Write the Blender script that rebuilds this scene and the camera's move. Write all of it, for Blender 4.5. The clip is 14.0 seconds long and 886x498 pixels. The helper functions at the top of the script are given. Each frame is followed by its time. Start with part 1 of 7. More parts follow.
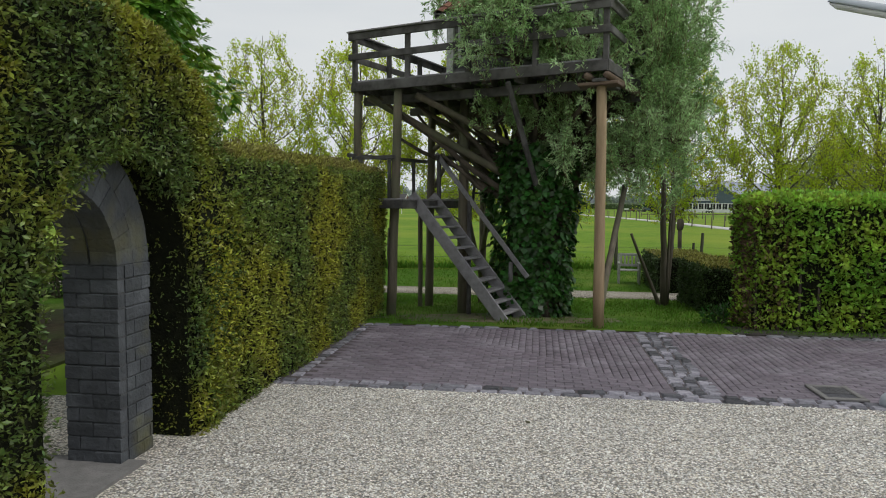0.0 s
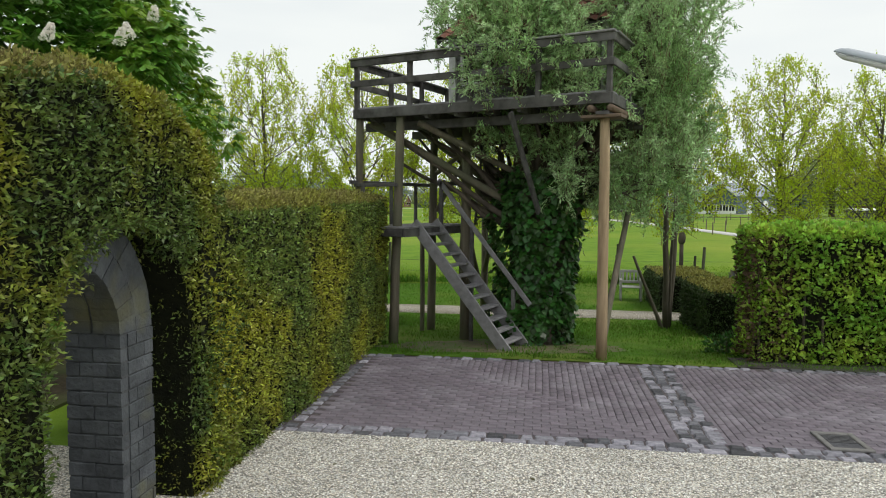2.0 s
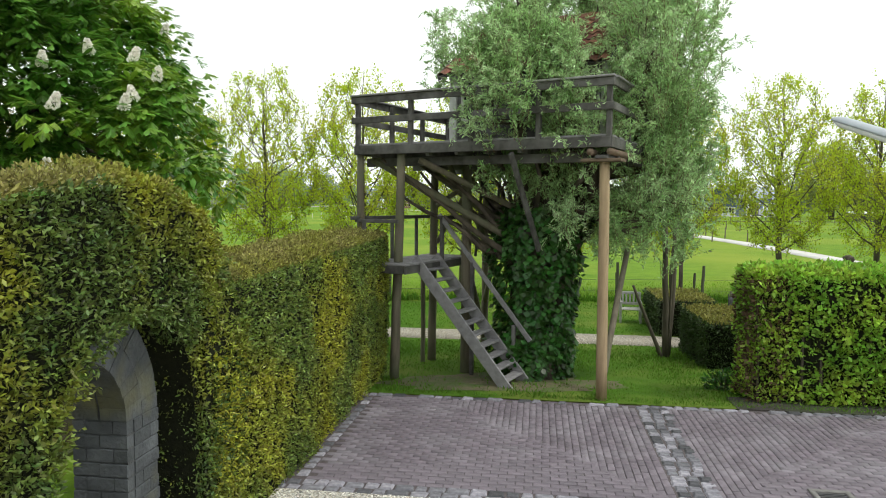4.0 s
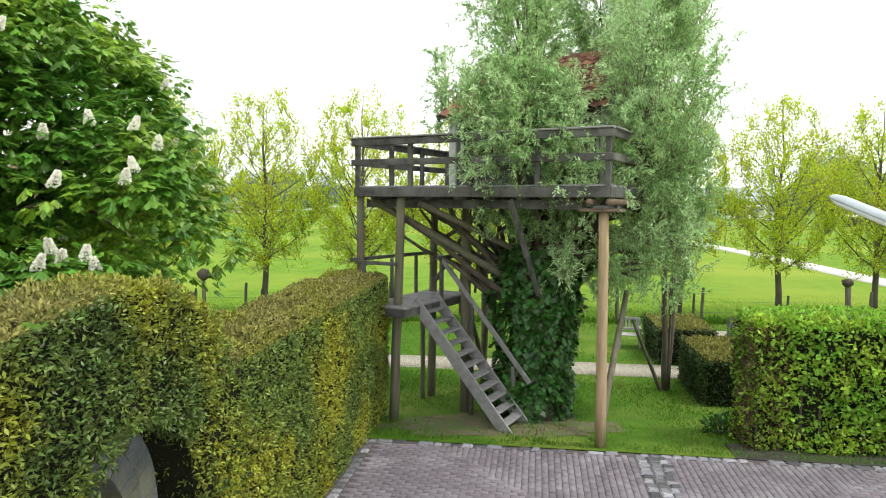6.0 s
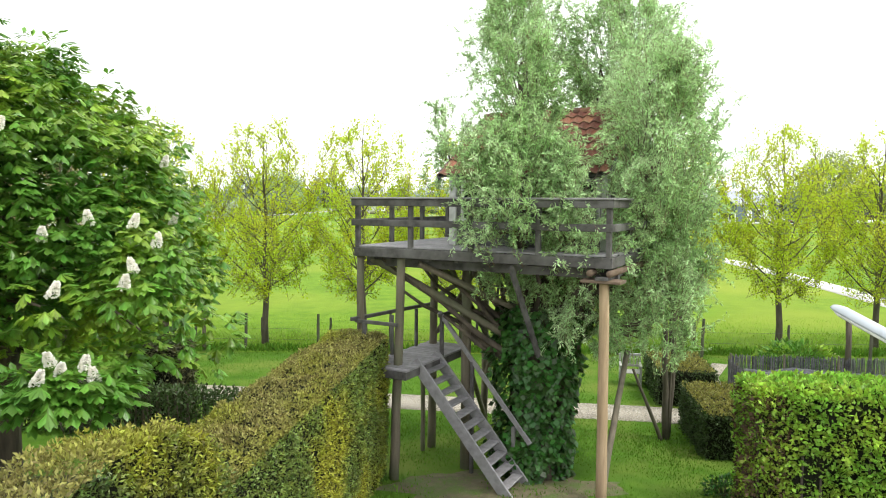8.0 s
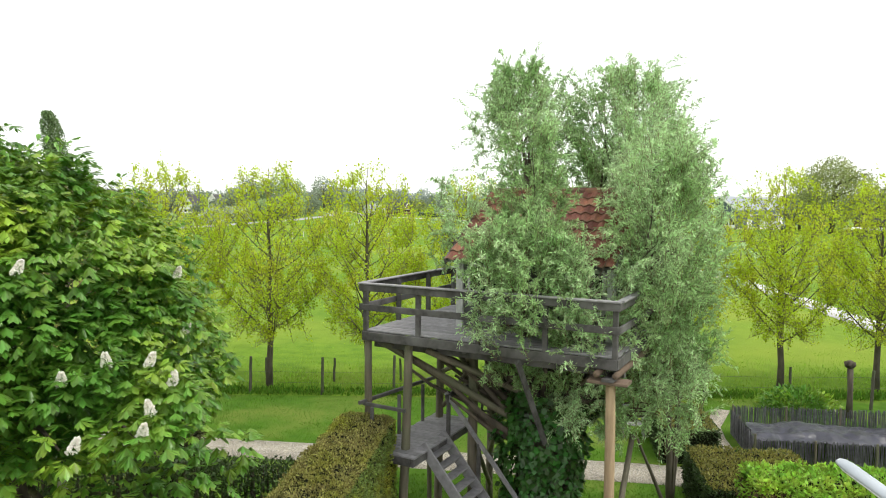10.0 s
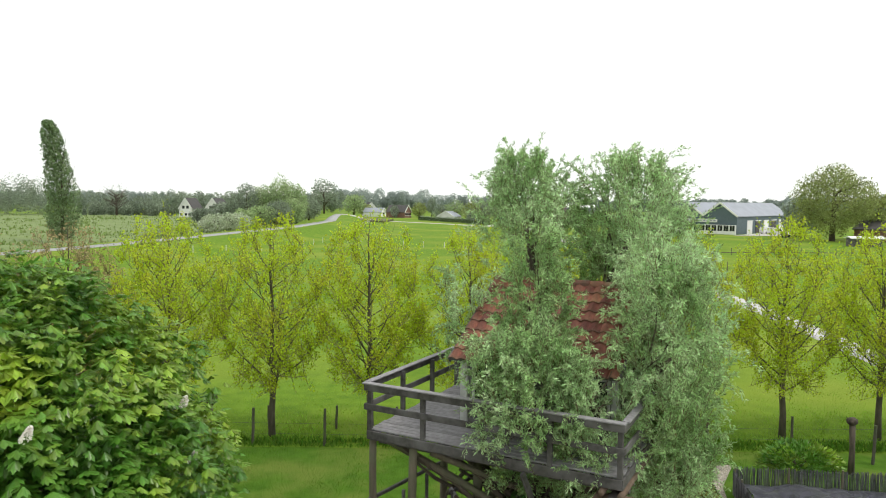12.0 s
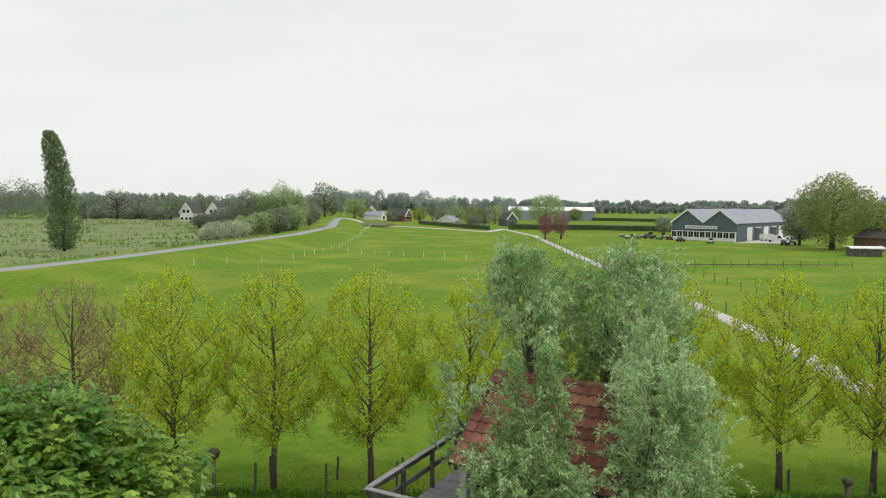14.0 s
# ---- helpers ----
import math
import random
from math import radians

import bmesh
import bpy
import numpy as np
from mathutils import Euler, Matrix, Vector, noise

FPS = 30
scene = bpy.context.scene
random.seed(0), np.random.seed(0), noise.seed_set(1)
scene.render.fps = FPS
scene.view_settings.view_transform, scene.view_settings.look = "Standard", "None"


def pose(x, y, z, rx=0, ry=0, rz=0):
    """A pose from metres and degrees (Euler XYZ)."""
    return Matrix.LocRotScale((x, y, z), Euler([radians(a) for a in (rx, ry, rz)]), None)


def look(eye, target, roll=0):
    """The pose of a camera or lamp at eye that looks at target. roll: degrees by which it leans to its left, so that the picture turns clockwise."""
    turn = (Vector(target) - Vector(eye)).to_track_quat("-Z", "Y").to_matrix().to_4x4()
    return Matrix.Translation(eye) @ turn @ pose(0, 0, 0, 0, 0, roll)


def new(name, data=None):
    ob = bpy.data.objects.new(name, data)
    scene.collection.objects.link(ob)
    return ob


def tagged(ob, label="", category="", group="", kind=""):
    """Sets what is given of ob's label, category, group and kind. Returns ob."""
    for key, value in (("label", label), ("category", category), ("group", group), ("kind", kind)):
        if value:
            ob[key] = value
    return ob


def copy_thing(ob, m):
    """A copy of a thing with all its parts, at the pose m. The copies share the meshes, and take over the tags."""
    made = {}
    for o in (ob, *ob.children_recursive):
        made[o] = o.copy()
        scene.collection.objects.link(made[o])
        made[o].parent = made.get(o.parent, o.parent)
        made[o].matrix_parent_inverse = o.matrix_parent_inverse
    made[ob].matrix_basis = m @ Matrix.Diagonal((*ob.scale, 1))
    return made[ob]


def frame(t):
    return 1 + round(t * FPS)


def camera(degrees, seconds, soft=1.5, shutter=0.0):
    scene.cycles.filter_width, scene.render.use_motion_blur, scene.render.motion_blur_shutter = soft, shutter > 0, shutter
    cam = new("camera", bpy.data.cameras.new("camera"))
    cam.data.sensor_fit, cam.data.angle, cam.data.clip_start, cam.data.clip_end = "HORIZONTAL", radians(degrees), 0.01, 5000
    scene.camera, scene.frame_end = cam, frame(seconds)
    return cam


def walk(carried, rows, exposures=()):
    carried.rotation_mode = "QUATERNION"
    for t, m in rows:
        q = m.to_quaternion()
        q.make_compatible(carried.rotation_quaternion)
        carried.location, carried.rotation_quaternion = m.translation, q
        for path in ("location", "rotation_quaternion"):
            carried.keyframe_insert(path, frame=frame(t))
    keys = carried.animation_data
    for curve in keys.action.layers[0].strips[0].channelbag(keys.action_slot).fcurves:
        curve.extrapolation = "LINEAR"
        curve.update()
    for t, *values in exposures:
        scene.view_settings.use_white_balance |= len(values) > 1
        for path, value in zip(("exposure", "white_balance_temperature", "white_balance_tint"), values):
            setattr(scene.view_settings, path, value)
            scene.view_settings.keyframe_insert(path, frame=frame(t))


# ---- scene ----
cam = camera(65.9, 14.0, soft=1.0)
PATH = [
    (0, (0.125, -0.303, 2.063), (0.115, 1.693, 1.927), 0.4),
    (0.5, (0.143, -0.297, 2.227), (0.132, 1.698, 2.09), 0.4),
    (1, (0.126, -0.271, 2.321), (0.115, 1.724, 2.185), 0.4),
    (1.5, (0.113, -0.244, 2.442), (0.103, 1.751, 2.305), 0.4),
    (2, (0.084, -0.232, 2.585), (0.073, 1.764, 2.448), 0.4),
    (2.5, (0.061, -0.249, 2.745), (0.05, 1.747, 2.608), 0.4),
    (3, (0.056, -0.278, 2.908), (0.046, 1.718, 2.771), 0.4),
    (5.5, (0.074, -0.227, 3.849), (0.063, 1.768, 3.713), 0.4),
    (6, (0.062, -0.233, 4.063), (0.052, 1.763, 3.926), 0.4),
    (6.5, (0.058, -0.225, 4.335), (0.047, 1.77, 4.198), 0.4),
    (7, (0.072, -0.282, 4.592), (0.061, 1.713, 4.455), 0.4),
    (7.5, (0.054, -0.234, 4.908), (0.044, 1.761, 4.771), 0.4),
    (8, (0.056, -0.133, 5.195), (0.045, 1.862, 5.058), 0.4),
    (10.5, (-0.179, -0.163, 7.301), (-0.19, 1.832, 7.164), 0.4),
    (11, (-0.252, -0.1, 7.771), (-0.263, 1.895, 7.634), 0.4),
    (11.5, (-0.253, -0.022, 8.256), (-0.264, 1.974, 8.119), 0.4),
    (12, (-0.189, -0.055, 8.753), (-0.2, 1.94, 8.616), 0.4),
    (12.5, (-0.173, -0.14, 9.238), (-0.184, 1.855, 9.101), 0.4),
    (13, (-0.18, -0.178, 9.746), (-0.191, 1.817, 9.608), 0.4),
    (13.5, (-0.204, -0.204, 10.314), (-0.215, 1.791, 10.177), 0.4),
    (14, (-0.189, -0.185, 10.903), (-0.201, 1.81, 10.766), 0.4),
]
EXPOSURES = [(0.0, -0.47, 6250, 10), (1.5, -0.22, 6350, 8), (3.0, 0.06, 6400, 6), (5.5, 0.66, 6500, 4), (7.5, 0.92, 6450, 8), (10.5, 0.42, 6500, 8), (12.5, 0.04, 6500, 9), (14.0, -0.22, 6500, 10)]
walk(cam, [(t, look(eye, target, roll)) for t, eye, target, roll in PATH], EXPOSURES)

# ---- daylight: a bright overcast sky with a veiled sun ----
SUN_UP, SUN_ROUND = radians(58), radians(105)
world = bpy.data.worlds.new("overcast_sky")
scene.world = world
world.use_nodes = True
wt = world.node_tree
wt.nodes.clear()
w_out = wt.nodes.new("ShaderNodeOutputWorld")
w_bg = wt.nodes.new("ShaderNodeBackground")
w_sky = wt.nodes.new("ShaderNodeTexSky")
w_sky.sky_type, w_sky.sun_disc = "NISHITA", False
w_sky.sun_elevation, w_sky.sun_rotation = SUN_UP, SUN_ROUND
w_gain = wt.nodes.new("ShaderNodeVectorMath")
w_gain.operation = "SCALE"
w_gain.inputs["Scale"].default_value = 0.10
w_mix = wt.nodes.new("ShaderNodeMix")
w_mix.data_type = "RGBA"
w_coord = wt.nodes.new("ShaderNodeTexCoord")
w_map = wt.nodes.new("ShaderNodeMapping")
w_map.inputs["Scale"].default_value = (1.2, 1.2, 5.0)
w_noise = wt.nodes.new("ShaderNodeTexNoise")
w_noise.inputs["Scale"].default_value, w_noise.inputs["Detail"].default_value = 1.6, 4
w_ramp = wt.nodes.new("ShaderNodeValToRGB")
w_ramp.color_ramp.elements[0].position, w_ramp.color_ramp.elements[1].position = 0.32, 0.5
w_ramp.color_ramp.elements[0].color = (0.87, 0.87, 0.87, 1)
w_ramp.color_ramp.elements[1].color = (0.97, 0.97, 0.97, 1)
w_mix.inputs["B"].default_value = (0.90, 0.91, 0.89, 1)
wt.links.new(w_sky.outputs[0], w_gain.inputs[0])
wt.links.new(w_gain.outputs[0], w_mix.inputs["A"])
wt.links.new(w_coord.outputs["Generated"], w_map.inputs[0])
wt.links.new(w_map.outputs[0], w_noise.inputs["Vector"])
wt.links.new(w_noise.outputs[0], w_ramp.inputs[0])
wt.links.new(w_ramp.outputs[0], w_mix.inputs["Factor"])
wt.links.new(w_mix.outputs["Result"], w_bg.inputs[0])
wt.links.new(w_bg.outputs[0], w_out.inputs[0])
w_bg.inputs[1].default_value = 1.15

sun_data = bpy.data.lights.new("sun", "SUN")
sun_data.energy, sun_data.angle, sun_data.color = 1.5, radians(12), (1.0, 0.96, 0.88)
sun = new("sun", sun_data)
sun.matrix_world = look((0, 0, 30), (math.sin(SUN_ROUND) * -10 * math.cos(SUN_UP), -math.cos(SUN_ROUND) * 10 * math.cos(SUN_UP), 30 - 10 * math.sin(SUN_UP)))


# ---- materials ----
def material(name, base, dark=None, scale=8.0, rough=0.8, bump=0.3, bump_scale=60.0, island=0.0, leaf=0.0, object_random=0.0,
             patch=None, patch_scale=0.5, patch_range=(0.45, 0.65), metal=0.0, stretch=(1, 1, 1), detail=5.0, spec=0.5):
    m = bpy.data.materials.new(name)
    m.use_nodes = True
    t = m.node_tree
    t.nodes.clear()
    n = t.nodes.new
    out = n("ShaderNodeOutputMaterial")
    bsdf = n("ShaderNodeBsdfPrincipled")
    bsdf.inputs["Roughness"].default_value = rough
    bsdf.inputs["Metallic"].default_value = metal
    bsdf.inputs["Specular IOR Level"].default_value = spec
    co = n("ShaderNodeTexCoord")
    mp = n("ShaderNodeMapping")
    mp.inputs["Scale"].default_value = stretch
    t.links.new(co.outputs["Object"], mp.inputs[0])
    noise_a = n("ShaderNodeTexNoise")
    noise_a.inputs["Scale"].default_value, noise_a.inputs["Detail"].default_value = scale, detail
    t.links.new(mp.outputs[0], noise_a.inputs["Vector"])
    ramp = n("ShaderNodeValToRGB")
    ramp.color_ramp.elements[0].position, ramp.color_ramp.elements[1].position = 0.3, 0.7
    dark = dark or tuple(c * 0.6 for c in base)
    ramp.color_ramp.elements[0].color, ramp.color_ramp.elements[1].color = (*dark, 1), (*base, 1)
    t.links.new(noise_a.outputs[0], ramp.inputs[0])
    colour = ramp.outputs[0]
    if patch:
        noise_p = n("ShaderNodeTexNoise")
        noise_p.inputs["Scale"].default_value, noise_p.inputs["Detail"].default_value = patch_scale, 3
        t.links.new(co.outputs["Object"], noise_p.inputs["Vector"])
        ramp_p = n("ShaderNodeValToRGB")
        ramp_p.color_ramp.elements[0].position, ramp_p.color_ramp.elements[1].position = patch_range
        t.links.new(noise_p.outputs[0], ramp_p.inputs[0])
        mix = n("ShaderNodeMix")
        mix.data_type = "RGBA"
        mix.inputs["B"].default_value = (*patch, 1)
        t.links.new(ramp_p.outputs[0], mix.inputs["Factor"])
        t.links.new(colour, mix.inputs["A"])
        colour = mix.outputs["Result"]
    vary = max(island, object_random)
    if vary:
        src = n("ShaderNodeNewGeometry").outputs["Random Per Island"] if island else n("ShaderNodeObjectInfo").outputs["Random"]
        span = n("ShaderNodeMapRange")
        span.inputs["To Min"].default_value, span.inputs["To Max"].default_value = 1 - vary, 1 + vary
        t.links.new(src, span.inputs["Value"])
        hsv = n("ShaderNodeHueSaturation")
        t.links.new(span.outputs[0], hsv.inputs["Value"])
        span2 = n("ShaderNodeMapRange")
        span2.inputs["To Min"].default_value, span2.inputs["To Max"].default_value = 0.5 - 0.035 * vary, 0.5 + 0.035 * vary
        t.links.new(src, span2.inputs["Value"])
        t.links.new(span2.outputs[0], hsv.inputs["Hue"])
        t.links.new(colour, hsv.inputs["Color"])
        colour = hsv.outputs[0]
    t.links.new(colour, bsdf.inputs["Base Color"])
    if bump:
        noise_b = n("ShaderNodeTexNoise")
        noise_b.inputs["Scale"].default_value, noise_b.inputs["Detail"].default_value = bump_scale, 4
        t.links.new(mp.outputs[0], noise_b.inputs["Vector"])
        bp = n("ShaderNodeBump")
        bp.inputs["Strength"].default_value, bp.inputs["Distance"].default_value = bump, 0.02
        t.links.new(noise_b.outputs[0], bp.inputs["Height"])
        t.links.new(bp.outputs[0], bsdf.inputs["Normal"])
    if leaf:
        tr = n("ShaderNodeBsdfTranslucent")
        t.links.new(colour, tr.inputs[0])
        ms = n("ShaderNodeMixShader")
        ms.inputs[0].default_value = leaf
        t.links.new(bsdf.outputs[0], ms.inputs[1])
        t.links.new(tr.outputs[0], ms.inputs[2])
        t.links.new(ms.outputs[0], out.inputs[0])
    else:
        t.links.new(bsdf.outputs[0], out.inputs[0])
    return m


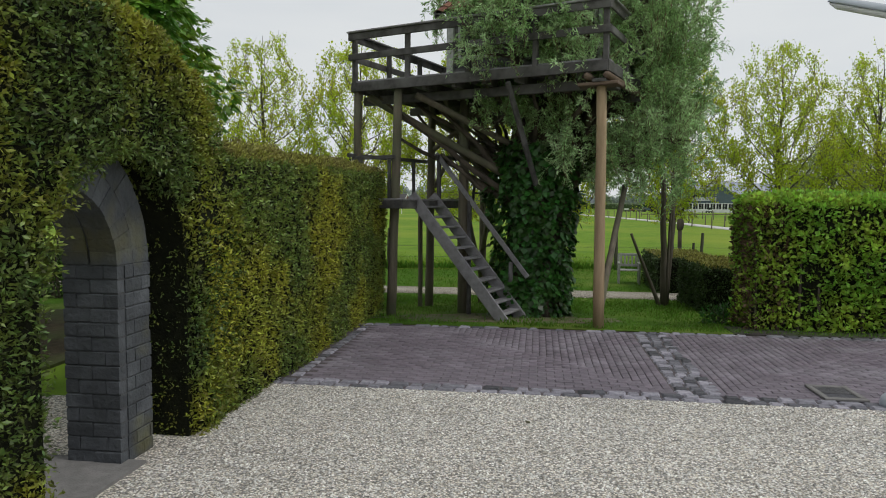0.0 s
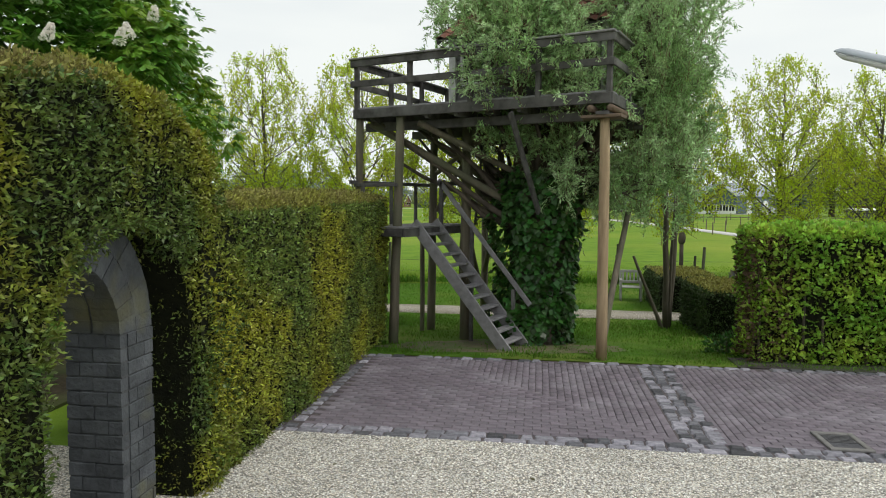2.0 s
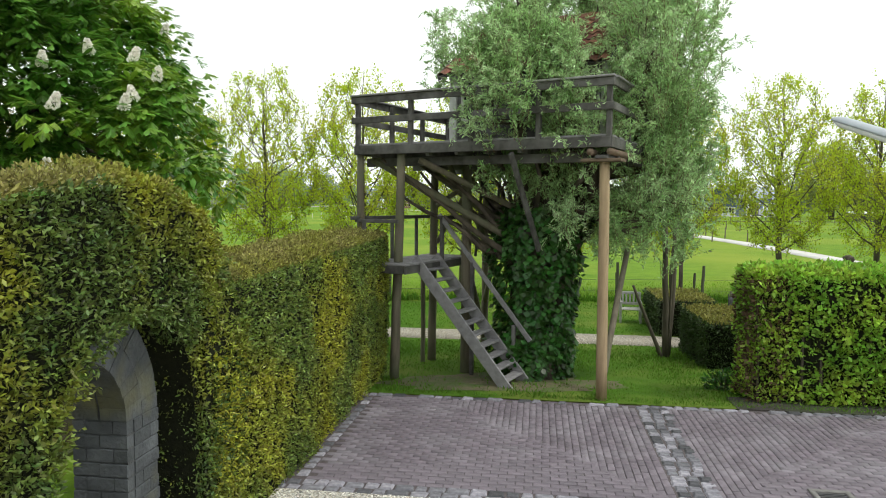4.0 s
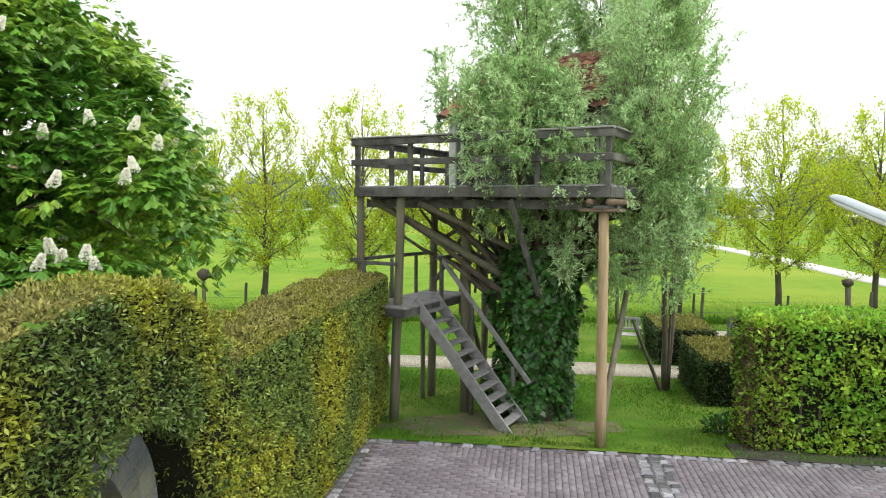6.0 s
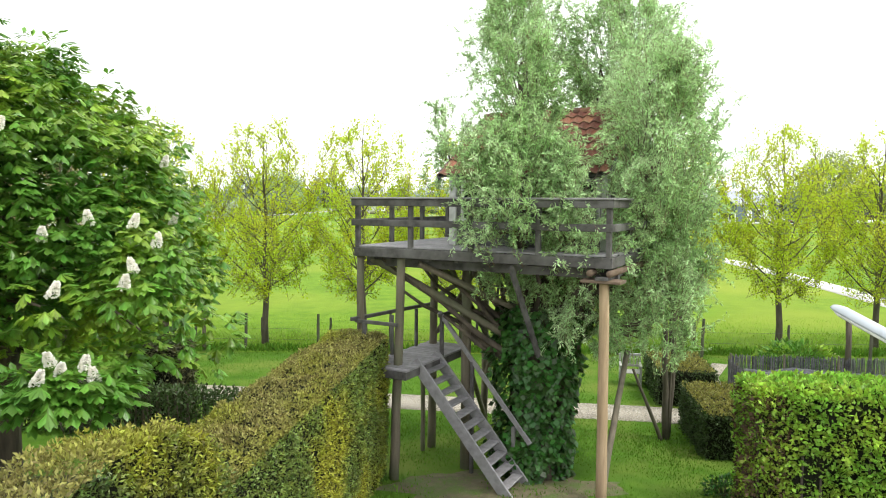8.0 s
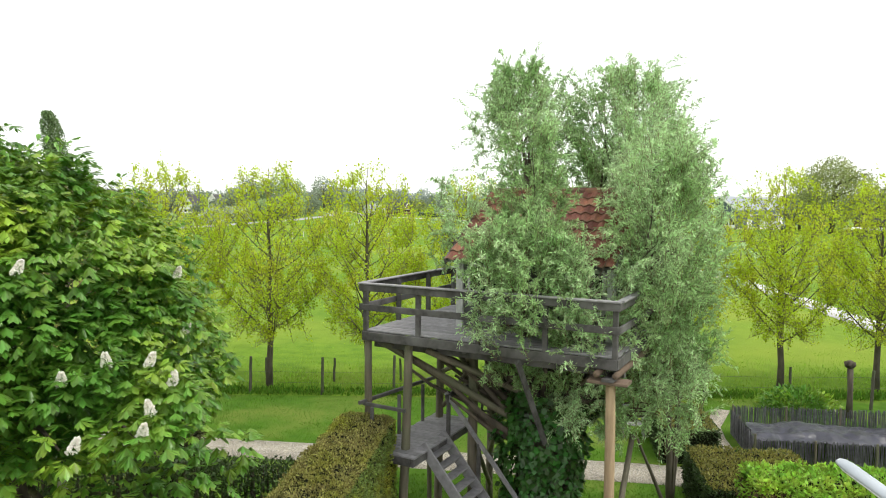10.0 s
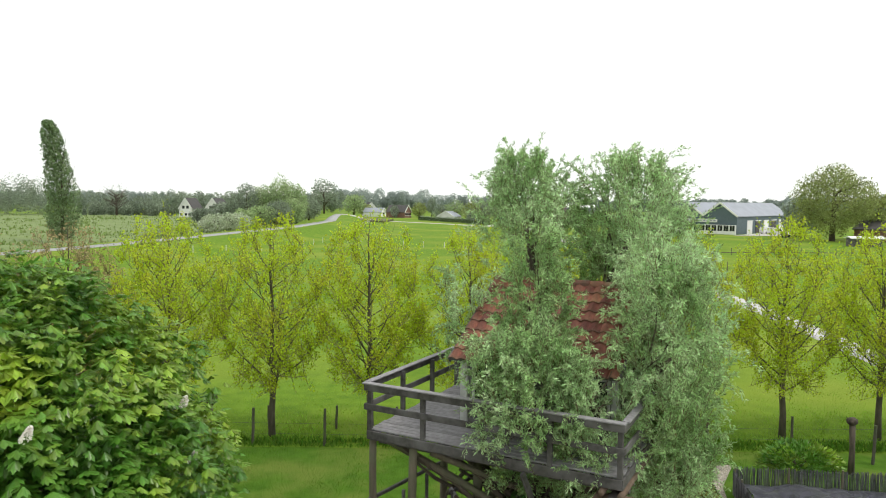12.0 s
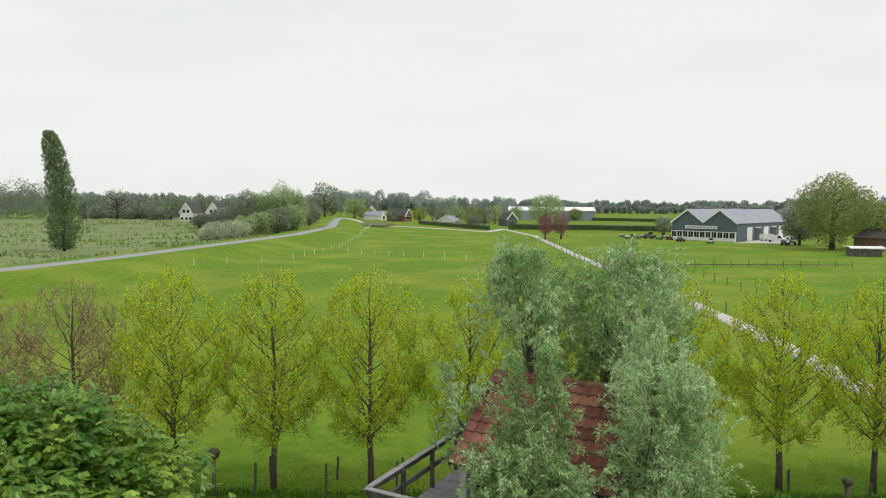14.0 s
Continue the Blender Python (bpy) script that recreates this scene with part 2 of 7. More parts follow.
M = {
    "grass": material("grass", (0.158, 0.262, 0.024), (0.095, 0.18, 0.015), 1.4, 0.95, 0.8, 40, patch=(0.208, 0.272, 0.034), patch_scale=0.07, spec=0.1),
    "blade": material("grass_blades", (0.145, 0.27, 0.034), (0.09, 0.19, 0.021), 3, 0.8, 0, island=0.3, leaf=0.35, spec=0.2),
    "meadow_blade": material("meadow_blades", (0.25, 0.41, 0.045), (0.19, 0.33, 0.033), 3, 0.8, 0, island=0.25, leaf=0.5, spec=0.2),
    # bare earth with the chestnut's dense shade put into its colour
    "shaded_earth": material("shaded_earth", (0.085, 0.07, 0.042), (0.045, 0.036, 0.022), 7, 0.95, 0.8, 30, patch=(0.06, 0.08, 0.025), patch_scale=0.8, spec=0.15),
    "lawn": material("mown_lawn", (0.086, 0.178, 0.017), (0.056, 0.128, 0.011), 2.2, 0.95, 0.8, 50, patch=(0.14, 0.195, 0.034), patch_scale=0.5, spec=0.1),
    "lawn_blade": material("lawn_blades", (0.115, 0.24, 0.024), (0.075, 0.175, 0.016), 3, 0.8, 0, island=0.3, leaf=0.4, spec=0.2),
    "pebble": material("gravel_stones", (0.74, 0.725, 0.69), (0.45, 0.44, 0.42), 20, 0.9, 0, island=0.6),
    "paver": material("clay_paver", (0.178, 0.148, 0.178), (0.125, 0.106, 0.13), 14, 0.8, 0.4, 90, object_random=0.16, patch=(0.21, 0.188, 0.218), patch_scale=1.2),
    "paver_field": material("clay_pavers_far", (0.178, 0.148, 0.178), (0.125, 0.106, 0.13), 14, 0.8, 0.4, 90, island=0.16, patch=(0.21, 0.188, 0.218), patch_scale=1.2),
    "joint": material("sand_joint", (0.12, 0.10, 0.105), None, 20, 0.95, 0.5, 100),
    "cobble": material("granite_cobble", (0.25, 0.245, 0.28), (0.115, 0.112, 0.135), 14, 0.75, 0.6, 70, object_random=0.75),
    "soil": material("bare_soil", (0.165, 0.14, 0.082), (0.10, 0.092, 0.046), 6, 0.95, 0.7, 50, patch=(0.09, 0.13, 0.03), patch_scale=1.8, patch_range=(0.48, 0.62)),
    "yew": material("yew_foliage", (0.17, 0.225, 0.048), (0.055, 0.10, 0.028), 9, 0.45, 0, island=0.6, leaf=0.2, patch=(0.31, 0.31, 0.03), patch_scale=1.1, patch_range=(0.45, 0.66), spec=0.4),
    "yew_gold": material("golden_yew_foliage", (0.245, 0.305, 0.058), (0.095, 0.155, 0.038), 9, 0.45, 0, island=0.6, leaf=0.24, patch=(0.37, 0.37, 0.04), patch_scale=0.9, patch_range=(0.46, 0.66), spec=0.4),
    "yew_top": material("yew_new_growth", (0.335, 0.295, 0.098), (0.21, 0.205, 0.062), 4, 0.6, 0, island=0.5, leaf=0.25, patch=(0.30, 0.305, 0.045), patch_scale=1.1, spec=0.3),
    # near-black, since the shade inside the hedges is put into the twig colour
    "shaded_hedge_core": material("shaded_hedge_twigs", (0.016, 0.018, 0.009), (0.008, 0.009, 0.006), 14, 0.95, 0.8, 40, spec=0.1),
    "beech": material("beech_foliage", (0.35, 0.56, 0.07), (0.18, 0.37, 0.042), 4, 0.4, 0, island=0.5, leaf=0.45, patch=(0.47, 0.62, 0.085), patch_scale=1.2, spec=0.5),
    "beech_brown": material("beech_brown_leaves", (0.12, 0.075, 0.035), None, 6, 0.7, 0, island=0.4, leaf=0.2),
    # kept dark to put the shade on the box hedges' sides into the colour
    "box": material("box_foliage", (0.06, 0.105, 0.022), (0.03, 0.055, 0.013), 5, 0.6, 0, island=0.4, leaf=0.2),
    "hornbeam": material("hornbeam_leaves", (0.12, 0.115, 0.045), (0.06, 0.065, 0.025), 5, 0.6, 0, island=0.5, leaf=0.2),
    "box_top": material("box_new_growth", (0.30, 0.27, 0.06), (0.18, 0.19, 0.04), 5, 0.6, 0, island=0.35, leaf=0.3),
    "willow": material("willow_leaves", (0.435, 0.60, 0.275), (0.27, 0.42, 0.16), 1.3, 0.42, 0, island=0.5, leaf=0.4, patch=(0.57, 0.72, 0.42), patch_scale=0.6, spec=0.5),
    "willow_twig": material("willow_twigs", (0.23, 0.135, 0.07), None, 6, 0.8, 0),
    "ivy": material("ivy_leaves", (0.058, 0.16, 0.025), (0.022, 0.07, 0.011), 4, 0.4, 0, island=0.6, leaf=0.18, spec=0.5),
    "bark": material("bark", (0.13, 0.105, 0.08), (0.05, 0.04, 0.032), 7, 0.95, 1.0, 25, stretch=(1, 1, 0.2)),
    "young_bark": material("young_bark", (0.115, 0.098, 0.068), (0.06, 0.052, 0.036), 9, 0.9, 0.6, 40, stretch=(1, 1, 0.3)),
    "lime_twig": material("lime_twigs", (0.24, 0.215, 0.10), (0.15, 0.13, 0.06), 9, 0.85, 0),
    "lime": material("lime_leaves", (0.57, 0.68, 0.045), (0.45, 0.58, 0.034), 1.0, 0.5, 0, island=0.25, leaf=0.56, patch=(0.62, 0.61, 0.06), patch_scale=0.5, patch_range=(0.5, 0.7), spec=0.3),
    "lime_brown": material("bronze_leaves", (0.47, 0.37, 0.20), (0.38, 0.30, 0.15), 1.0, 0.5, 0, island=0.3, leaf=0.5),
    "chestnut": material("chestnut_leaves", (0.165, 0.345, 0.043), (0.08, 0.205, 0.03), 1.2, 0.34, 0, island=0.32, leaf=0.28, patch=(0.35, 0.49, 0.05), patch_scale=0.7, patch_range=(0.46, 0.67), spec=0.5),
    "blossom": material("chestnut_blossom", (0.95, 0.94, 0.91), (0.92, 0.87, 0.83), 40, 0.7, 0, island=0.05, leaf=0.4),
    "timber": material("weathered_timber", (0.105, 0.098, 0.095), (0.048, 0.045, 0.044), 9, 0.85, 0.5, 70, patch=(0.155, 0.148, 0.148), patch_scale=2.0),
    "deck": material("deck_boards", (0.30, 0.29, 0.305), (0.20, 0.19, 0.20), 9, 0.8, 0.5, 70, object_random=0.15),
    "log": material("round_pole", (0.20, 0.17, 0.125), (0.12, 0.10, 0.075), 5, 0.85, 0.6, 40, stretch=(3, 3, 0.35), patch=(0.14, 0.14, 0.09), patch_scale=1.5),
    "brown_plank": material("brown_plank", (0.20, 0.14, 0.10), (0.12, 0.085, 0.062), 6, 0.85, 0.5, 50, stretch=(1, 1, 3)),
    "dark_strip": material("mottled_dark_strip", (0.075, 0.066, 0.062), (0.035, 0.031, 0.03), 5, 0.9, 0.8, 35, patch=(0.05, 0.065, 0.03), patch_scale=1.6, spec=0.2),
    "old_post": material("old_fence_wood", (0.105, 0.098, 0.072), (0.055, 0.052, 0.038), 5, 0.9, 0.6, 40, stretch=(3, 3, 0.35), patch=(0.085, 0.10, 0.05), patch_scale=1.5),
    "fresh_log": material("debarked_pole", (0.46, 0.34, 0.21), (0.32, 0.225, 0.135), 5, 0.8, 0.5, 40, stretch=(3, 3, 0.3)),
    "cladding": material("house_cladding", (0.17, 0.165, 0.17), (0.09, 0.088, 0.09), 7, 0.85, 0.5, 60, stretch=(0.4, 0.4, 2)),
    "white_paint": material("weathered_white_paint", (0.62, 0.63, 0.62), (0.42, 0.42, 0.41), 8, 0.6, 0.3, 60),
    "roof_tile": material("clay_roof_tile", (0.29, 0.10, 0.066), (0.17, 0.07, 0.048), 9, 0.8, 0.5, 70, object_random=0.35, patch=(0.13, 0.105, 0.065), patch_scale=1.6, patch_range=(0.42, 0.62)),
    # darker than limewash: shade of the recessed doorway is put into the brick colour
    "wall_brick": material("limewashed_brick", (0.088, 0.096, 0.106), (0.048, 0.052, 0.06), 5.5, 0.92, 1.0, 22, object_random=0.2, patch=(0.115, 0.11, 0.045), patch_scale=1.4, patch_range=(0.56, 0.72)),
    "mortar": material("lime_mortar", (0.08, 0.084, 0.09), (0.05, 0.052, 0.056), 30, 0.95, 0.6, 90),
    "flagstone": material("concrete_slab", (0.22, 0.21, 0.205), (0.15, 0.145, 0.14), 10, 0.9, 0.5, 60),
    "steel": material("galvanised_steel", (0.60, 0.61, 0.63), (0.48, 0.49, 0.51), 6, 0.35, 0.1, 30, metal=0.85),
    "lamp_shell": material("lamp_shell", (0.40, 0.43, 0.48), (0.33, 0.36, 0.40), 5, 0.35, 0.05, 30),
    "lens": material("lamp_lens", (0.80, 0.82, 0.83), (0.72, 0.74, 0.75), 5, 0.15, 0, 30),
    "iron": material("dark_iron", (0.10, 0.10, 0.105), (0.06, 0.06, 0.065), 20, 0.55, 0.2, 60, metal=0.7),
    "wicker": material("willow_screen", (0.185, 0.178, 0.205), (0.09, 0.086, 0.10), 10, 0.9, 0.4, 60, island=0.45),
    "tarp": material("black_sheeting", (0.05, 0.05, 0.075), (0.022, 0.022, 0.034), 5, 0.34, 0.9, 9),
    "asphalt": material("asphalt", (0.36, 0.36, 0.36), (0.28, 0.28, 0.28), 2, 0.85, 0.2, 60),
    "concrete": material("pale_concrete", (0.58, 0.56, 0.54), (0.46, 0.44, 0.43), 0.8, 0.8, 0.2, 30),
    # paler and bluer than near leaves: distance haze is put into this colour
    "hazed_far_leaf": material("hazed_far_foliage", (0.32, 0.375, 0.275), (0.21, 0.26, 0.19), 0.12, 0.7, 0, island=0.45, leaf=0.45),
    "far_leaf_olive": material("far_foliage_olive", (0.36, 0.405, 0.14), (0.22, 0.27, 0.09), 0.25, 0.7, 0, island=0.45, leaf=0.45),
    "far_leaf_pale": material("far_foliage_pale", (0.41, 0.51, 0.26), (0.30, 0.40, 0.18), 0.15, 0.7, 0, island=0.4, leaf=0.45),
    "far_white": material("hawthorn_blossom", (0.62, 0.66, 0.53), (0.36, 0.44, 0.26), 0.5, 0.7, 0, island=0.35, leaf=0.45),
    "far_red": material("copper_foliage", (0.36, 0.15, 0.17), (0.25, 0.10, 0.12), 0.3, 0.7, 0, island=0.35, leaf=0.4),
    "poplar": material("poplar_foliage", (0.26, 0.35, 0.165), (0.12, 0.19, 0.08), 0.6, 0.45, 0, island=0.45, leaf=0.4),
    "reed": material("rough_meadow", (0.185, 0.25, 0.08), (0.145, 0.195, 0.062), 0.25, 0.95, 0.8, 3),
    "reed_blade": material("reed_blades", (0.25, 0.335, 0.105), (0.19, 0.265, 0.082), 0.06, 0.9, 0, island=0.2, leaf=0.45),
    # the horizon's haze is put into this grey-green base colour
    "hazed_horizon_leaf": material("hazed_distant_foliage", (0.40, 0.46, 0.42), (0.31, 0.36, 0.34), 0.03, 0.8, 0, island=0.25, leaf=0.45),
    "barn_dark": material("dark_green_cladding", (0.10, 0.14, 0.165), (0.08, 0.115, 0.135), 1, 0.6, 0.2, 10),
    "barn_roof": material("grey_sheet_roof", (0.33, 0.35, 0.41), (0.27, 0.29, 0.34), 0.4, 0.5, 0.2, 4),
    "render_white": material("white_render", (0.84, 0.84, 0.83), (0.74, 0.74, 0.73), 0.6, 0.8, 0.1, 10),
    "glass_dark": material("dark_window_glass", (0.03, 0.035, 0.04), (0.02, 0.022, 0.026), 2, 0.1, 0, 10),
    "slate": material("dark_roof", (0.09, 0.085, 0.085), (0.06, 0.056, 0.056), 1, 0.8, 0.2, 8),
    "brick_red": material("red_brick_far", (0.25, 0.14, 0.11), (0.18, 0.10, 0.08), 2, 0.9, 0.2, 10),
    "car_white": material("white_car_paint", (0.75, 0.75, 0.75), (0.68, 0.68, 0.68), 2, 0.3, 0, 10),
    "machine_red": material("red_machine_paint", (0.35, 0.06, 0.05), (0.22, 0.05, 0.04), 2, 0.5, 0, 10),
    "rubber": material("black_rubber", (0.03, 0.03, 0.03), None, 8, 0.8, 0.2, 30),
    "bench_paint": material("grey_bench_paint", (0.40, 0.40, 0.38), (0.28, 0.28, 0.265), 8, 0.75, 0.3, 50),
}


def gravel_material(name, size, light, dark):
    """Loose stones: each cell its own grey, gap shade put into the colour, and rounded relief."""
    m = bpy.data.materials.new(name)
    m.use_nodes = True
    t = m.node_tree
    n = t.nodes.new
    bsdf = t.nodes["Principled BSDF"]
    bsdf.inputs["Roughness"].default_value = 0.9
    bsdf.inputs["Specular IOR Level"].default_value = 0.25
    co = n("ShaderNodeTexCoord")
    cell = n("ShaderNodeTexVoronoi")
    cell.inputs["Scale"].default_value = 1.0 / size
    t.links.new(co.outputs["Object"], cell.inputs["Vector"])
    sep = n("ShaderNodeSeparateColor")
    t.links.new(cell.outputs["Color"], sep.inputs[0])
    ramp = n("ShaderNodeValToRGB")
    ramp.color_ramp.elements[0].color, ramp.color_ramp.elements[1].color = (*dark, 1), (*light, 1)
    warm = ramp.color_ramp.elements.new(0.55)
    warm.color = (light[0] * 0.82, light[1] * 0.77, light[2] * 0.68, 1)
    t.links.new(sep.outputs[0], ramp.inputs[0])
    gap = n("ShaderNodeMapRange")
    gap.inputs["From Min"].default_value, gap.inputs["From Max"].default_value = 0.35, 0.75
    gap.inputs["To Min"].default_value, gap.inputs["To Max"].default_value = 1.0, 0.35
    t.links.new(cell.outputs["Distance"], gap.inputs["Value"])
    big = n("ShaderNodeTexNoise")
    big.inputs["Scale"].default_value, big.inputs["Detail"].default_value = 0.9, 4
    t.links.new(co.outputs["Object"], big.inputs["Vector"])
    tone = n("ShaderNodeMapRange")
    tone.inputs["To Min"].default_value, tone.inputs["To Max"].default_value = 0.72, 1.22
    t.links.new(big.outputs[0], tone.inputs["Value"])
    mul = n("ShaderNodeMath")
    mul.operation = "MULTIPLY"
    t.links.new(gap.outputs[0], mul.inputs[0])
    t.links.new(tone.outputs[0], mul.inputs[1])
    scale = n("ShaderNodeVectorMath")
    scale.operation = "SCALE"
    t.links.new(ramp.outputs[0], scale.inputs[0])
    t.links.new(mul.outputs[0], scale.inputs["Scale"])
    t.links.new(scale.outputs[0], bsdf.inputs["Base Color"])
    bump = n("ShaderNodeBump")
    bump.invert = True
    bump.inputs["Strength"].default_value, bump.inputs["Distance"].default_value = 1.0, size * 0.6
    t.links.new(cell.outputs["Distance"], bump.inputs["Height"])
    t.links.new(bump.outputs[0], bsdf.inputs["Normal"])
    return m


M["gravel"] = gravel_material("gravel", 0.018, (0.93, 0.90, 0.86), (0.26, 0.252, 0.24))
M["path"] = gravel_material("fine_gravel_path", 0.03, (0.66, 0.62, 0.56), (0.34, 0.31, 0.27))


# ---- building helpers ----
C, S = math.cos(radians(7.6)), math.sin(radians(7.6))


def G(u, v, z=0.0):
    """A place in the garden's own axes (along and across the paving)."""
    return Vector((u * C + v * S, -u * S + v * C, z))


def ground_z(x, y):
    v = x * S + y * C
    u = x * C - y * S
    drop = -0.40 * min(1.0, max(0.0, (v - 11.0) / 6.0)) ** 0.8
    far = min(1.0, max(0.0, (y - 40) / 40))
    # the dyke that carries the road
    line = dyke_x(y)
    rise = max(0.0, 1.0 - max(0.0, abs(x - line) - 4.0) / 14.0)
    h = 1.9 * (3 * rise ** 2 - 2 * rise ** 3) * far
    roll_ = 0.25 * math.sin(x * 0.021 + 0.7) * math.sin(y * 0.017) * far
    return drop + h + roll_


def dyke_x(y):
    pts = [(0, -112), (40, -82), (70, -68), (91, -60), (111, -55), (150, -49), (191, -43), (250, -43), (320, -53), (398, -63), (520, -90), (900, -160), (4000, -700)]
    for (y0, x0), (y1, x1) in zip(pts, pts[1:]):
        if y <= y1:
            k = max(0.0, (y - y0) / (y1 - y0))
            return x0 + (x1 - x0) * k
    return pts[-1][1]


def mesh_np(name, verts, faces):
    verts, faces = np.asarray(verts, np.float32), np.asarray(faces, np.int32)
    me = bpy.data.meshes.new(name)
    k = faces.shape[1]
    me.vertices.add(len(verts))
    me.vertices.foreach_set("co", verts.ravel())
    me.loops.add(faces.size)
    me.loops.foreach_set("vertex_index", faces.ravel())
    me.polygons.add(len(faces))
    me.polygons.foreach_set("loop_start", np.arange(0, faces.size, k, dtype=np.int32))
    me.update(calc_edges=True)
    return me


def thing(name, at, label, category, group="", kind=""):
    e = new(name)
    e.location = at
    e.empty_display_size = 0.2
    return tagged(e, label, category, group, kind)


def part(name, shape, mat, parent=None, label="", smooth=False, kind=""):
    """Links a bmesh or mesh as ONE mesh object, under parent; its vertices are in world axes."""
    if isinstance(shape, bmesh.types.BMesh):
        me = bpy.data.meshes.new(name)
        shape.to_mesh(me)
        shape.free()
    else:
        me = shape
    if mat:
        me.materials.clear()
        me.materials.append(mat)
    if smooth:
        me.polygons.foreach_set("use_smooth", np.ones(len(me.polygons), bool))
    ob = new(name, me)
    if parent:
        ob.parent = parent
        place = parent.matrix_basis.copy()
        if parent.parent:
            place = parent.parent.matrix_basis @ parent.matrix_parent_inverse @ place
        ob.matrix_parent_inverse = place.inverted()
    return tagged(ob, label=label, kind=kind)


def prism(bm, base, top, cap=True):
    """Joins two rings of equal length into a solid."""
    a = [bm.verts.new(p) for p in base]
    b = [bm.verts.new(p) for p in top]
    n = len(a)
    for i in range(n):
        bm.faces.new((a[i], a[(i + 1) % n], b[(i + 1) % n], b[i]))
    if cap:
        bm.faces.new(a[::-1])
        bm.faces.new(b)
    return a, b


def beam(bm, p0, p1, w, h, up=(0, 0, 1), chamfer=0.008):
    """A squared timber from p0 to p1 with eased edges; w across, h in the direction of up."""
    p0, p1 = Vector(p0), Vector(p1)
    d = (p1 - p0).normalized()
    side = d.cross(Vector(up))
    if side.length < 1e-4:
        side = d.cross(Vector((1, 0, 0)))
    side.normalize()
    upv = side.cross(d).normalized()
    c = min(chamfer, w * 0.3, h * 0.3)
    ring = [(w / 2 - c, -h / 2), (w / 2, -h / 2 + c), (w / 2, h / 2 - c), (w / 2 - c, h / 2),
            (-w / 2 + c, h / 2), (-w / 2, h / 2 - c), (-w / 2, -h / 2 + c), (-w / 2 + c, -h / 2)]
    prism(bm, [p0 + side * a + upv * b for a, b in ring], [p1 + side * a + upv * b for a, b in ring])
    return bm


def beam_part(name, p0, p1, w, h, mat, parent, up=(0, 0, 1), label=""):
    return part(name, beam(bmesh.new(), p0, p1, w, h, up), mat, parent, label)


def tube(bm, pts, radii, seg=8, wob=0.0, rng=None):
    """A bent, tapered round limb through pts."""
    rings = []
    pts = [Vector(p) for p in pts]
    for i, p in enumerate(pts):
        d = (pts[min(i + 1, len(pts) - 1)] - pts[max(i - 1, 0)]).normalized()
        a = d.cross(Vector((0.31, 0.95, 0.12))).normalized()
        b = d.cross(a).normalized()
        r = radii[i]
        rings.append([bm.verts.new(p + (a * math.cos(k * math.tau / seg) + b * math.sin(k * math.tau / seg)) * r * (1 + (rng.uniform(-wob, wob) if rng else 0)))
                      for k in range(seg)])
    for q, r in zip(rings, rings[1:]):
        for k in range(seg):
            bm.faces.new((q[k], q[(k + 1) % seg], r[(k + 1) % seg], r[k]))
    bm.faces.new(rings[0][::-1])
    bm.faces.new(rings[-1])
    return bm


def bent_line(p0, p1, n, amount, rng):
    p0, p1 = Vector(p0), Vector(p1)
    return [p0.lerp(p1, i / n) + (Vector((rng.uniform(-1, 1), rng.uniform(-1, 1), rng.uniform(-0.5, 0.5))) * amount if 0 < i < n else Vector())
            for i in range(n + 1)]


def unit(a):
    return a / np.maximum(np.linalg.norm(a, axis=1, keepdims=True), 1e-9)


def leaf_mesh(name, at, along, across, length, width, fold=0.15):
    """Many pointed leaves in one mesh: each a folded blade of four corners."""
    n = len(at)
    along, across = unit(along), unit(across)
    nor = unit(np.cross(along, across))
    across = np.cross(nor, along)
    length, width = np.broadcast_to(length, n)[:, None], np.broadcast_to(width, n)[:, None]
    mid = at + along * length * 0.45 + nor * width * fold
    verts = np.stack([at, mid - across * width / 2 - nor * width * fold, at + along * length, mid + across * width / 2 - nor * width * fold], 1).reshape(-1, 3)
    faces = np.arange(n * 4).reshape(-1, 4)
    return mesh_np(name, verts, faces)


def hash_noise(p, scale, seed=0):
    """Smooth value noise in numpy, about -1 to 1."""
    q = np.asarray(p) * scale + seed * 17.31
    i = np.floor(q).astype(np.int64)
    f = q - i
    f = f * f * (3 - 2 * f)
    total = np.zeros(len(q))
    for dx in (0, 1):
        for dy in (0, 1):
            for dz in (0, 1):
                h = (i[:, 0] + dx) * 374761393 + (i[:, 1] + dy) * 668265263 + (i[:, 2] + dz) * 2147483647
                h = (h ^ (h >> 13)) * 1274126177
                val = ((h ^ (h >> 16)) & 65535) / 32767.5 - 1
                wgt = (f[:, 0] if dx else 1 - f[:, 0]) * (f[:, 1] if dy else 1 - f[:, 1]) * (f[:, 2] if dz else 1 - f[:, 2])
                total += val * wgt
    return total


